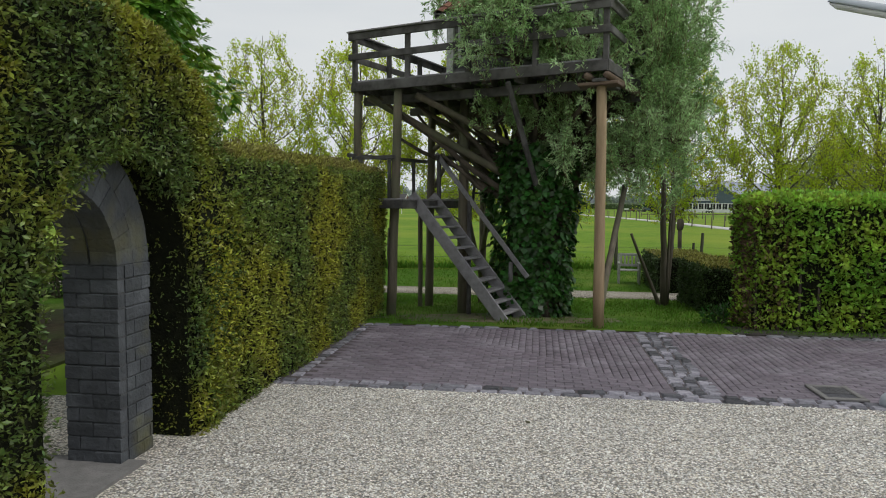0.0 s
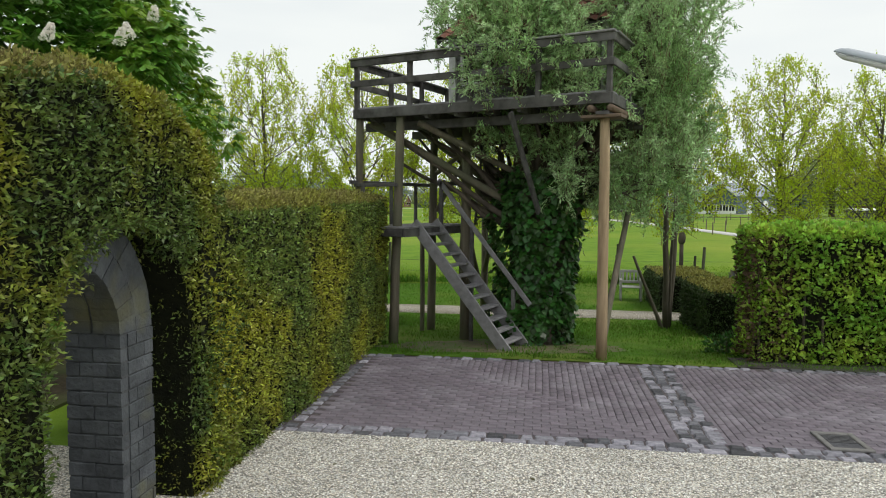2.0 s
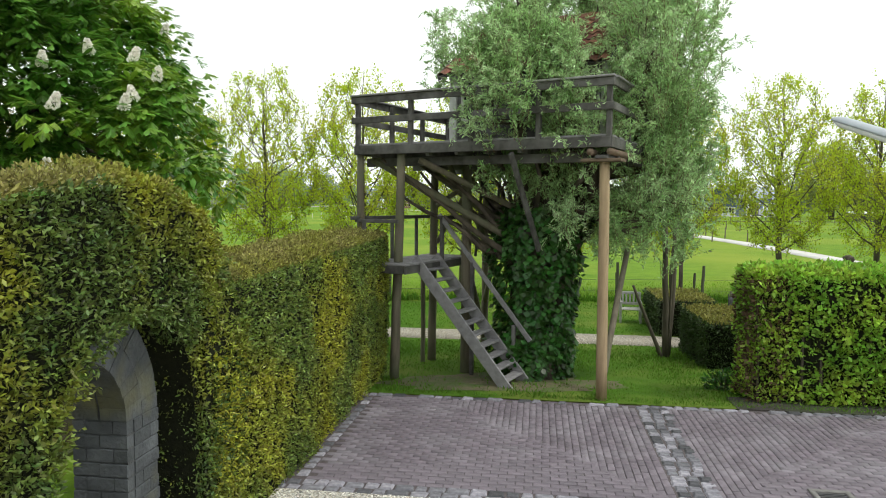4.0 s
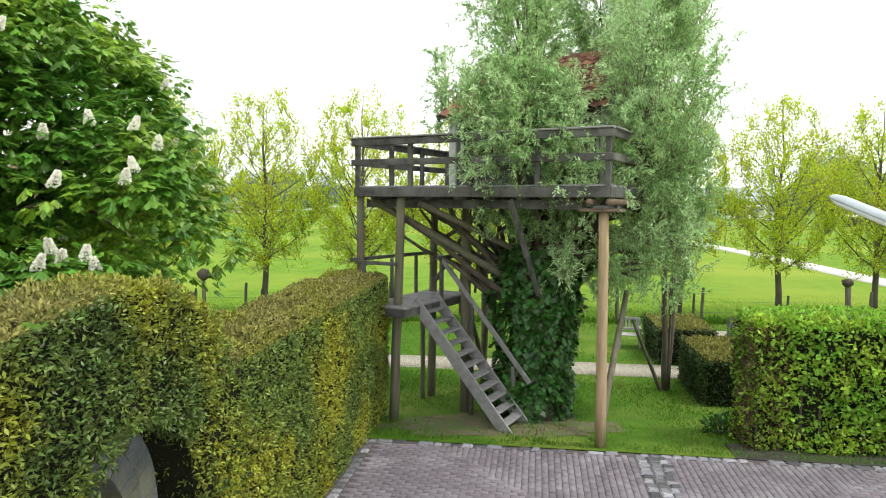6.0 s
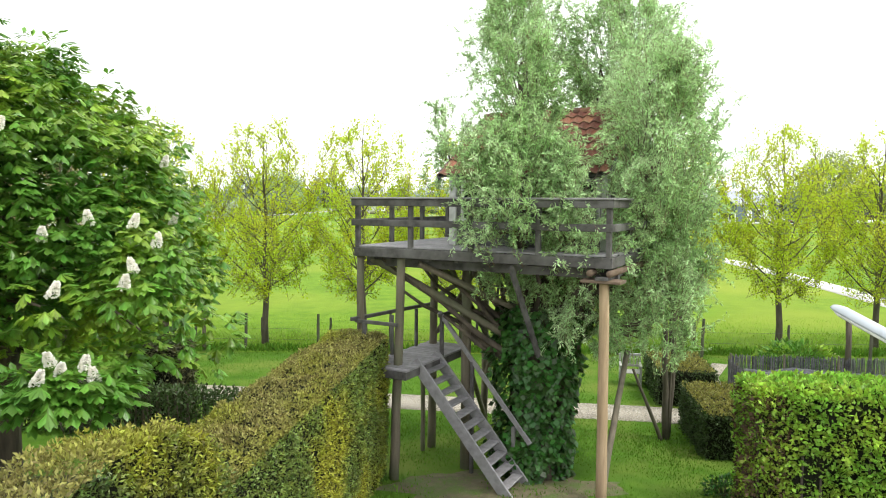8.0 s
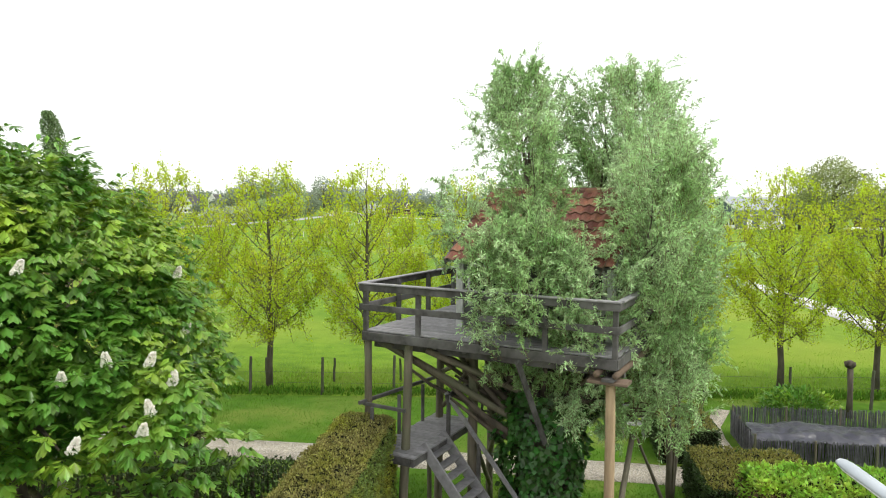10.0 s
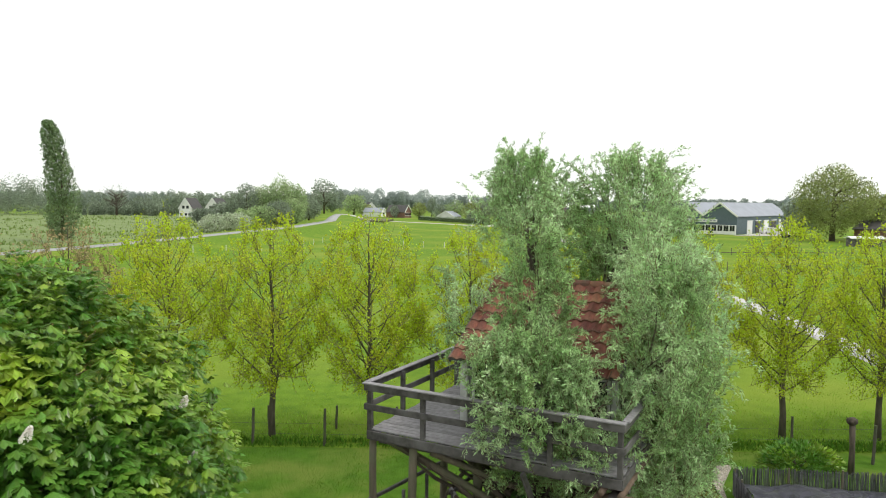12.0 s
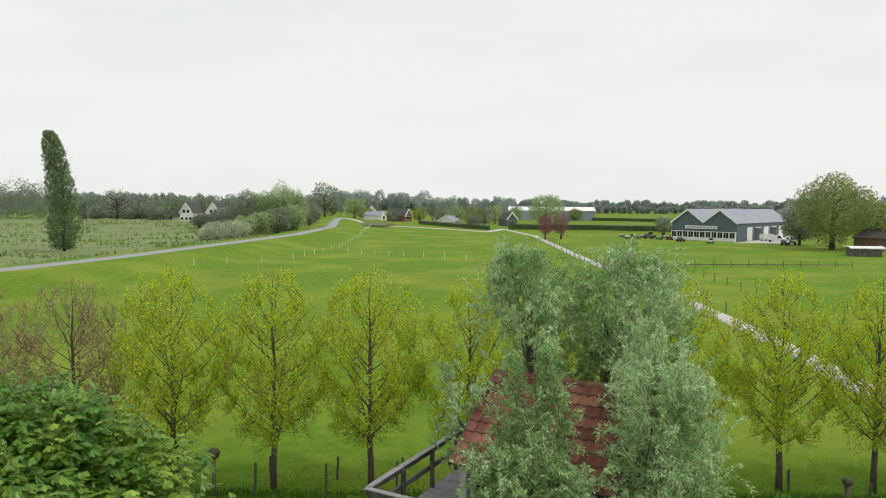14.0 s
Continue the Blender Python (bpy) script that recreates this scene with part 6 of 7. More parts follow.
# ---- street lamp at the yard's edge ----
def build_lamp():
    ob = thing("street_lamp", (5.42, 4.55, 0.0), "grey street lamp with a long white luminaire", "street lamp")
    tip, root = Vector((4.05, 6.9, 4.14)), Vector((4.75, 5.74, 3.59))
    d = (root - tip).normalized()
    side = d.cross(Vector((0, 0, 1))).normalized()
    up = side.cross(d).normalized()
    def shell(bm, k0, k1, prof):
        rings = []
        for s_, t, h in prof:
            c = tip + d * s_
            ring = [bm.verts.new(c + side * math.cos(a) * t + up * (math.sin(a) * h if a <= math.pi else 0.0)) for a in [k0 + (k1 - k0) * i / 10 for i in range(11)]]
            rings.append(ring)
        for q, r in zip(rings, rings[1:]):
            for i in range(10):
                bm.faces.new((q[i], q[i + 1], r[i + 1], r[i]))
        bm.faces.new(rings[0])
        bm.faces.new(rings[-1][::-1])
        for q, r in zip(rings, rings[1:]):
            bm.faces.new((q[0], r[0], r[10], q[10]))
        return bm
    prof = [(0.0, 0.05, 0.03), (0.04, 0.08, 0.05), (0.12, 0.095, 0.065), (0.9, 0.10, 0.075), (1.2, 0.08, 0.06), (1.45, 0.045, 0.045)]
    body = part("luminaire", shell(bmesh.new(), 0, math.pi, prof), M["lamp_shell"], ob, "smooth grey lamp housing", smooth=True)
    bm = bmesh.new()
    rings = []
    for s_, t, h in [(0.02, 0.04, 0.02), (0.1, 0.078, 0.05), (0.9, 0.08, 0.055), (1.1, 0.05, 0.03)]:
        c = tip + d * s_ - up * 0.003
        rings.append([bm.verts.new(c + side * math.cos(a) * t - up * math.sin(a) * h) for a in [math.pi * i / 8 for i in range(9)]])
    for q, r in zip(rings, rings[1:]):
        for i in range(8):
            bm.faces.new((q[i], q[i + 1], r[i + 1], r[i]))
        bm.faces.new((q[8], q[0], r[0], r[8]))
    bm.faces.new(rings[0])
    bm.faces.new(rings[-1])
    part("diffuser", bm, M["lens"], body, "white diffuser", smooth=True)
    for k in (0.1, 0.5):
        c = tip + d * k - side * 0.087 + up * 0.0
        part("clip", beam(bmesh.new(), c - up * 0.03, c + up * 0.025, 0.03, 0.02), M["steel"], body)
    part("arm", tube(bmesh.new(), [root - d * 0.15, root + d * 0.4, (5.25, 4.85, 3.1), (5.4, 4.6, 2.7), (5.42, 4.55, 2.2)], [0.035, 0.035, 0.038, 0.045, 0.05], 10), M["steel"], ob, smooth=True)
    part("pole", tube(bmesh.new(), [(5.42, 4.55, -0.1), (5.42, 4.55, 1.2), (5.42, 4.55, 2.4)], [0.07, 0.065, 0.05], 12), M["steel"], ob, smooth=True)


build_lamp()


# ---- brick doorway within the yew arch ----
def build_doorway():
    rng = random.Random(95)
    vc, r, spring = 3.90, 0.60, 1.55
    u0, u1 = -3.46, -3.0
    ob = thing("brick_doorway", G(-3.34, vc, 0), "limewashed brick doorway with a round arch in the hedge", "doorway")
    out_r = 4.92 - vc
    n = 16
    rim = [(vc + (r + 0.012), -0.05)] + [(vc + (r + 0.012) * math.cos(math.pi * i / n), spring + (r + 0.012) * math.sin(math.pi * i / n)) for i in range(n + 1)] + [(vc - r - 0.012, -0.05), (vc - out_r, -0.05)]
    rim += [(vc - out_r * math.cos(math.pi * i / n), spring + (r + 0.42) * math.sin(math.pi * i / n)) for i in range(n + 1)] + [(vc + out_r, -0.05)]
    bm = bmesh.new()
    prism(bm, [G(u0 + 0.006, v, z) for v, z in rim], [G(u1 - 0.004, v, z) for v, z in rim])
    wall = part("mortar", bm, M["mortar"], ob)
    def brick(c, su, sv, sz):
        b2 = bmesh.new()
        e = 0.007
        lo, hi = (c[0] - su / 2, c[1] - sv / 2, c[2] - sz / 2), (c[0] + su / 2, c[1] + sv / 2, c[2] + sz / 2)
        worn = [rng.uniform(-0.004, 0.004) for _ in range(8)]
        ring = lambda k, z: [G(lo[0] + k, lo[1] + k + worn[0], z + worn[4] * 0.6), G(hi[0] - k, lo[1] + k + worn[1], z + worn[5] * 0.6), G(hi[0] - k, hi[1] - k + worn[2], z + worn[6] * 0.6), G(lo[0] + k, hi[1] - k + worn[3], z + worn[7] * 0.6)]
        prism(b2, ring(e, lo[2]), ring(0, lo[2] + e), cap=True)
        prism(b2, ring(0, lo[2] + e), ring(0, hi[2] - e), cap=False)
        prism(b2, ring(0, hi[2] - e), ring(e, hi[2]), cap=True)
        part("brick", b2, M["wall_brick"], ob)
    rows, rh = 14, 0.112
    for i in range(rows):
        z = (i + 0.5) * rh
        top = z + rh / 2
        for side in (1, -1):
            v_in = vc + side * (r if top < spring + 0.03 else max(0.0, math.sqrt(max(0, r * r - (z - spring) ** 2))))
            outer = 4.93 if side > 0 else 2.8
            # reveal face
            k = 2
            w = (u1 - u0) / k
            shift = w / 2 if i % 2 else 0
            edges = [u0] + [u0 + shift + j * w for j in range(0 if shift else 1, k)] + [u1]
            for e0, e1 in zip(edges, edges[1:]):
                if e1 - e0 > 0.03:
                    brick(((e0 + e1) / 2, v_in + side * (0.045 + rng.uniform(-0.003, 0.003)), z), e1 - e0 - 0.007, 0.09, rh - 0.007)
            # front face
            v = v_in + side * 0.09
            first = True
            while (outer - v) * side > 0.04:
                w2 = rng.uniform(0.17, 0.26) if not (first and i % 2) else 0.11
                e = v + side * min(w2, (outer - v) * side)
                brick((u1 - 0.04, (v + e) / 2, z), 0.092 + rng.uniform(-0.004, 0.004), abs(e - v) - 0.007, rh - 0.007)
                v, first = e, False
    # arch rings
    for r_in, r_out, count in ((r - 0.004, r + 0.205, 19), (r + 0.21, r + 0.425, 25)):
        for i in range(count):
            a = math.pi * (i + 0.5) / count
            for uu, du in (((u1 - 0.11), 0.22), (u0 + 0.115, 0.22)):
                b2 = bmesh.new()
                da = math.pi / count / 2 * 0.975
                ring = lambda q: [G(q, vc + rr * math.cos(aa), spring + 0.02 + rr * math.sin(aa)) for rr, aa in ((r_in, a - da), (r_in, a + da), (r_out, a + da), (r_out, a - da))]
                prism(b2, ring(uu - du / 2 + 0.005), ring(uu + du / 2 + rng.uniform(-0.004, 0.004)))
                part("arch_brick", b2, M["wall_brick"], ob)
    bm = garden_box(bmesh.new(), (-4.6, 2.9, -0.02), (-2.86, 4.6, 0.025))
    tagged(part("threshold_slab", bm, M["flagstone"]), "worn concrete slab laid through the doorway", "slab")


build_doorway()


# ---- distance: trees, farmsteads, fences ----
def spot(px, d):
    """A place at distance d on the bearing px."""
    return (px - 784) / 1207 * d - 0.19, d - 0.2


def far_tree(px, d, h, w, mat, leaf, n, label, seed, name="tree", trunk=0.25, shape="round", base=None, bare=0):
    rng = np.random.default_rng(seed)
    r2 = random.Random(seed)
    x, y = spot(px, d)
    z = ground_z(x, y)
    ob = thing(name, (x, y, z), label, "tree")
    th = h * trunk
    part("trunk", tube(bmesh.new(), [(x, y, z - 0.2), (x + 0.1, y, z + h * 0.4), (x, y, z + h * 0.8)], [w * 0.035 + 0.1, w * 0.025 + 0.06, 0.05], 7), M["bark"], ob, smooth=True)
    nb = 9 + bare
    for k in range(nb):
        a = k * 2.4 + r2.uniform(-0.3, 0.3)
        s_ = Vector((x, y, z + h * r2.uniform(trunk, 0.65)))
        e = s_ + Vector((math.cos(a) * w * 0.4, math.sin(a) * w * 0.4, h * r2.uniform(0.1, 0.32)))
        part("limb", tube(bmesh.new(), bent_line(s_, e, 3, w * 0.02, r2), [w * 0.016, w * 0.012, w * 0.008, w * 0.003], 5), M["bark"], ob)
    d_ = unit(rng.normal(size=(n, 3)))
    rad = 0.35 + 0.65 * rng.random(n) ** 0.45
    lump = 1 + 0.22 * hash_noise(d_, 2.4, seed) + 0.12 * hash_noise(d_, 5.5, seed + 1)
    p = d_ * (rad * lump)[:, None] * np.array([w / 2, w / 2, (h - th) / 2]) + np.array([x, y, z + th + (h - th) / 2])
    if shape == "column":
        t = rng.random(n)
        a = rng.random(n) * math.tau
        r = w / 2 * np.sqrt(rng.random(n)) * np.minimum(1, 0.55 + 2.2 * t) * (1.12 - 0.55 * t) * np.where(t > 0.84, 1 - ((t - 0.84) / 0.16) ** 2 * 0.6, 1) * (1 + 0.3 * hash_noise(np.stack([np.cos(a), np.sin(a), t * 7], 1), 1.7, seed))
        p = np.stack([x + np.cos(a) * r - 0.16 * h * np.maximum(0, t - 0.35) ** 1.3, y + np.sin(a) * r, z + th * 0.4 + t * (h - th * 0.4)], 1)
        # boughs rise steeply, with slits of shade between them
        slit = hash_noise(np.stack([np.cos(a) * 1.6, np.sin(a) * 1.6, t * 9 - 0.6 * r], 1), 2.2, seed + 3)
        p = p[slit > -0.32]
        n = len(p)
    if shape == "bush":
        p[:, 2] = np.maximum(p[:, 2], z + 0.1 * rng.random(n))
    al = rng.normal(size=(n, 3))
    al[:, 2] += 0.3 if shape == "column" else -0.1
    ln = leaf * (0.6 + 0.8 * rng.random(n))
    part("crown", leaf_mesh("crown", p, al, rng.normal(size=(n, 3)), ln, ln * 0.6), mat, ob, kind="stuff")
    return ob


F = M["hazed_far_leaf"]
far_tree(104, 143, 25.6, 6.6, M["poplar"], 0.36, 22000, "tall narrow poplar leaning with the wind", 201, "poplar_tree", 0.1, "column")
far_tree(1462, 172, 18.5, 18.5, M["far_leaf_olive"], 0.42, 20000, "broad round tree beside the farmyard", 202, "broadleaf_tree", 0.1)
far_tree(1405, 190, 11, 9, F, 0.8, 1800, "smaller tree at the farmyard's edge", 203, "broadleaf_tree", 0.1)
far_tree(1540, 178, 12, 12, M["far_leaf_olive"], 0.8, 2600, "spreading tree behind the sheds", 204, "broadleaf_tree", 0.1)
far_tree(957, 214, 7.8, 4.8, M["far_red"], 0.3, 2400, "small copper-red tree beside the track", 205, "copper_tree", 0.15)
far_tree(985, 216, 8.2, 5.2, M["far_red"], 0.3, 2400, "small copper-red tree beside the track", 206, "copper_tree", 0.15)
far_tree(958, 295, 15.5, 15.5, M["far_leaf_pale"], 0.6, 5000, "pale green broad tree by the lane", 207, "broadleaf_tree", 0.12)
far_tree(200, 372, 18, 17, F, 0.6, 500, "nearly bare spreading tree beside the wood", 208, "bare_tree", 0.15, bare=22)
far_tree(567, 430, 22, 16.5, F, 1.0, 1500, "tall thin-leaved tree beside the dyke road", 209, "broadleaf_tree", 0.2, bare=8)
far_tree(620, 420, 13, 13.5, M["far_leaf_pale"], 1.0, 1500, "round green tree beside the dyke road", 210, "broadleaf_tree", 0.1)
far_tree(1166, 268, 6.5, 7, F, 0.6, 1200, "dark round bush in the field", 211, "field_bush", 0.05, "bush")
far_tree(692, 392, 7.5, 5, F, 0.6, 800, "dark conifer beside the farmhouse", 212, "conifer", 0.05)
far_tree(757, 420, 12, 6, F, 0.8, 900, "dark pointed tree among the farm gardens", 213, "conifer", 0.1)
for k, (px, d, h, w, m) in enumerate([(430, 236, 15, 9, "hazed_far_leaf"), (452, 240, 13.5, 9, "far_leaf_pale"), (470, 240, 14.5, 10, "far_leaf_pale"), (488, 240, 17.5, 10, "far_leaf_pale"), (504, 244, 16, 10, "far_leaf_pale"),
                                      (518, 246, 13.5, 9, "far_leaf_pale"), (455, 220, 8, 10, "far_leaf_pale"), (484, 224, 8.5, 10, "hazed_far_leaf"), (425, 214, 6.5, 8, "far_leaf_pale"), (540, 275, 9, 9, "hazed_far_leaf"), (412, 240, 11, 9, "hazed_far_leaf"), (510, 232, 9, 9, "far_leaf_pale"), (385, 262, 8, 10, "hazed_far_leaf"), (352, 262, 6, 9, "hazed_far_leaf")]):
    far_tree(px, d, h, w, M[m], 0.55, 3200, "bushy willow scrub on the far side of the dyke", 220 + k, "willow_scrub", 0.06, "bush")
for k, (px, d, h, w) in enumerate([(372, 190, 5.6, 6.6), (402, 196, 5.8, 7.0), (358, 186, 4.0, 5), (420, 202, 5.5, 6)]):
    far_tree(px, d, h, w, M["far_white"], 0.4, 2400, "hawthorn bush covered in white blossom", 235 + k, "hawthorn", 0.05, "bush")
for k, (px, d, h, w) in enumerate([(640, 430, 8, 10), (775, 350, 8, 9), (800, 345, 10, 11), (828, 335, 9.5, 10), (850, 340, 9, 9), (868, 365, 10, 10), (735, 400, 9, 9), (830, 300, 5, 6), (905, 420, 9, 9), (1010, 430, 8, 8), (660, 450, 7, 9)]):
    far_tree(px, d, h, w, M[("far_leaf_olive", "hazed_far_leaf", "far_leaf_pale")[k % 3]], 0.8, 1000, "garden tree among the distant farmsteads", 240 + k, "garden_tree", 0.06, "bush")


def woodland(name, label, bands, mat, seed, leaf):
    """A far wood: many overlapping crowns in one mesh, with an uneven skyline."""
    rng = np.random.default_rng(seed)
    P = []
    for px0, px1, d, h, per in bands:
        count = max(2, int((px1 - px0) / per))
        for i in range(count):
            dd = d * rng.uniform(0.95, 1.06)
            x, y = spot(px0 + (px1 - px0) * (i + rng.random()) / count, dd)
            hh = h * rng.uniform(0.5, 1.18)
            w = hh * rng.uniform(0.5, 0.9)
            n = 680
            q = unit(rng.normal(size=(n, 3))) * (0.4 + 0.6 * rng.random((n, 1)) ** 0.5) * np.array([w / 2, w / 2, hh / 2 * 0.96])
            q[:, 2] += hh * 0.52
            P.append(q + np.array([x, y, ground_z(x, y)]))
    p = np.concatenate(P)
    n = len(p)
    ln = leaf * 0.52 * (0.6 + 0.8 * rng.random(n)) * (p[:, 1] / 500)
    ob = part(name, leaf_mesh(name, p, rng.normal(size=(n, 3)), rng.normal(size=(n, 3)), ln, ln * 0.7), mat)
    return tagged(ob, label, "woodland", kind="stuff")


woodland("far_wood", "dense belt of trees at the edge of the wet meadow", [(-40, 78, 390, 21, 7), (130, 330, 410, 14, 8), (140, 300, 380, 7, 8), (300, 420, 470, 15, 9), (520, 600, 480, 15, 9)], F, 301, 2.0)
woodland("horizon_wood", "low hazy line of woods along the horizon", [(585, 745, 900, 24, 5), (740, 900, 620, 16, 6), (880, 1400, 1000, 15, 5), (1000, 1400, 760, 9.5, 8), (-60, 300, 1100, 22, 6), (1380, 1640, 900, 20, 6), (300, 600, 1000, 18, 6), (1290, 1400, 420, 9, 9)], M["hazed_horizon_leaf"], 302, 2.0)


def rough_meadow():
    nx, ny = 26, 70
    v = []
    for j in range(ny):
        y = 62 + j * 5.0
        for i in range(nx):
            x = dyke_x(y) - 14 - (i / (nx - 1)) ** 1.3 * 190
            q = np.array([[x, y, 0.0]])
            v.append((x, y, ground_z(x, y) + (0.05 if i == 0 else 0.5 + 0.45 * hash_noise(q, 0.23, 5)[0] + 0.3 * hash_noise(q, 0.6, 6)[0])))
    f = [(j * nx + i + 1, j * nx + i, (j + 1) * nx + i, (j + 1) * nx + i + 1) for j in range(ny - 1) for i in range(nx - 1)]
    tagged(part("rough_meadow", mesh_np("rough_meadow", v, f), M["reed"], smooth=True), "rough tussocky meadow beyond the dyke", "meadow", kind="structure")


rough_meadow()


def tussocks():
    """Clumps of reed and tall grass standing over the rough meadow."""
    rng = np.random.default_rng(331)
    n = 26000
    y = 66 + 300 * rng.random(n) ** 1.6
    line = np.array([dyke_x(v) for v in y])
    x = line - 13 - 175 * rng.random(n) ** 1.25
    p = np.stack([x, y, np.zeros(n)], 1)
    keep = hash_noise(p, 0.11, 3) + 0.6 * hash_noise(p, 0.4, 4) > -0.25
    p = p[keep]
    n = len(p)
    p[:, 2] = [ground_z(a, b) + 0.1 for a, b in p[:, :2]]
    al = rng.normal(size=(n, 3)) * 0.45 + np.array([0, 0, 1.0])
    ln = (0.5 + 0.8 * rng.random(n)) * (1 + 0.6 * hash_noise(p, 0.09, 8))
    tagged(part("reeds", leaf_mesh("reeds", p, al, rng.normal(size=(n, 3)), ln, ln * 0.45), M["reed_blade"]), "rough green reeds and tall grass beyond the dyke", "reeds", kind="stuff")


tussocks()


def far_hedge(name, pts, w, h, label, seed, mat=None):
    rng = np.random.default_rng(seed)
    P = []
    ob = thing(name, (pts[0][0], pts[0][1], ground_z(*pts[0])), label, "hedge")
    for (x0, y0), (x1, y1) in zip(pts, pts[1:]):
        ln = math.hypot(x1 - x0, y1 - y0)
        n = int(ln * 26)
        t = rng.random(n)
        q = np.stack([x0 + (x1 - x0) * t + rng.uniform(-w / 2, w / 2, n), y0 + (y1 - y0) * t + rng.uniform(-w / 2, w / 2, n), h * rng.random(n) ** 0.6], 1)
        q[:, 2] += np.array([ground_z(a, b) for a, b in q[:, :2]])
        P.append(q)
        p0, p1 = Vector((x0, y0, ground_z(x0, y0) + h * 0.45)), Vector((x1, y1, ground_z(x1, y1) + h * 0.45))
        beam_part("branch_core", p0, p1, w * 0.6, h * 0.7, M["box"], ob)
    p = np.concatenate(P)
    n = len(p)
    l_ = 0.5 * (0.6 + 0.8 * rng.random(n))
    part("foliage", leaf_mesh("foliage", p, rng.normal(size=(n, 3)), rng.normal(size=(n, 3)), l_, l_ * 0.6), mat or F, ob, kind="stuff")


far_hedge("field_hedge", [spot(892, 290), spot(1040, 287), spot(1190, 272)], 2.0, 2.9, "dark clipped hedge along the far field", 311)
far_hedge("lane_hedge", [spot(735, 345), spot(800, 310), spot(858, 283)], 1.6, 2.2, "clipped hedge beside the farm lane", 312)
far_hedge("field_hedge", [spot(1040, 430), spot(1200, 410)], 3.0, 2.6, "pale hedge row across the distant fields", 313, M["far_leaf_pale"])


def gable_house(name, x, y, yaw, w, length, eave, ridge, wall_mat, roof_mat, label, windows=(), category="house", spans=1):
    """A house or shed: walls, gables, roof with overhang, windows on the front gable."""
    z = ground_z(x, y)
    m = pose(x, y, z, 0, 0, yaw)
    ob = thing(name, (x, y, z), label, category)
    def H(a, b, c):
        return m @ Vector((a, b, c))
    bm = bmesh.new()
    one = w / spans
    prof = [(-w / 2, -0.3), (-w / 2, eave)]
    for k in range(spans):
        prof += [(-w / 2 + one * (k + 0.5), ridge), (-w / 2 + one * (k + 1), eave)]
    prof.append((w / 2, -0.3))
    prism(bm, [H(a, 0, c) for a, c in prof], [H(a, length, c) for a, c in prof])
    part("wall", bm, wall_mat, ob)
    for k in range(spans):
        c0 = -w / 2 + one * (k + 0.5)
        for s_ in (-1, 1):
            e = 0.35 if (spans == 1 or (k == 0 and s_ < 0) or (k == spans - 1 and s_ > 0)) else 0.0
            slope = (ridge - eave) / (one / 2)
            a0, c_e = c0 + s_ * (one / 2 + e), eave - slope * e + 0.06
            bm = bmesh.new()
            low = [H(a0, -0.4, c_e), H(c0, -0.4, ridge + 0.06), H(c0, length + 0.4, ridge + 0.06), H(a0, length + 0.4, c_e)]
            prism(bm, low, [p + Vector((0, 0, 0.18)) for p in low])
            part("roof", bm, roof_mat, ob)
            beam_part("verge_board", H(a0, -0.45, c_e + 0.05), H(c0, -0.45, ridge + 0.12), 0.14, 0.55, M["render_white"], ob)
    for a, c, ww, hh in windows:
        pane = beam_part("window", H(a - ww / 2, -0.06, c), H(a + ww / 2, -0.06, c), 0.08, hh, M["glass_dark"], ob)
        beam_part("window_frame", H(a - ww / 2 - 0.08, -0.09, c - hh / 2), H(a + ww / 2 + 0.08, -0.09, c - hh / 2), 0.16, 0.14, M["render_white"], pane)
        beam_part("window_frame", H(a - ww / 2 - 0.08, -0.09, c + hh / 2), H(a + ww / 2 + 0.08, -0.09, c + hh / 2), 0.16, 0.14, M["render_white"], pane)
    return ob, H


# white houses behind the meadow
for px, d, w in ((322, 348, 8.0), (370, 345, 8.8)):
    x, y = spot(px, d)
    gable_house("white_house", x, y, -8, w * 0.85, 11, 5.0, 10.0, M["render_white"], M["slate"], "white rendered house with a dark pitched roof",
                [(-2.2, 1.9, 1.2, 1.4), (0.2, 1.9, 1.2, 1.4), (2.2, 1.9, 1.2, 1.4), (-1.1, 5.6, 1.3, 1.6), (1.1, 5.6, 1.3, 1.6)])
x, y = spot(715, 395)
gable_house("farmhouse", x, y, 65, 8, 12, 3.2, 7.0, M["brick_red"], M["slate"], "brick farmhouse with a dark roof and white windows", [(-2.5, 2.0, 1.5, 1.5), (0, 2.0, 1.5, 1.5), (2.5, 2.0, 1.5, 1.5)])
x, y = spot(672, 420)
gable_house("farm_shed", x, y, 70, 7, 12, 2.8, 5.2, M["render_white"], M["barn_roof"], "low white farm shed with a grey roof", [(0, 1.5, 2.4, 2.2)], "shed")
x, y = spot(650, 440)
gable_house("white_house", x, y, 20, 8, 9, 4.2, 8.5, M["render_white"], M["slate"], "small white house beside the dyke road", [(-1.5, 1.8, 1.2, 1.3), (1.5, 1.8, 1.2, 1.3)])
x, y = spot(782, 335)
gable_house("garden_shed", x, y, -30, 9, 7, 2.2, 4.6, M["render_white"], M["barn_roof"], "pale shed with a low pitched roof", [(0, 1.1, 1.6, 1.2)], "shed")
x, y = spot(898, 330)
gable_house("garage", x, y, 30, 6, 7, 3.4, 6.5, M["barn_dark"], M["slate"], "dark garage with a white door front", [(0, 1.3, 2.6, 2.4)], "shed")
x, y = spot(1041, 440)
gable_house("long_barn", x, y, 86, 14, 54, 6.2, 8.4, M["barn_roof"], M["render_white"], "long low grey barn with a white roof", [], "barn")


sheet("bare_field_corner", [(-47, 318), (-28, 300), (-26, 330), (-48, 372)], 0.35, M["soil"], "bare reddish soil in the corner of the field", "soil", 0.8)


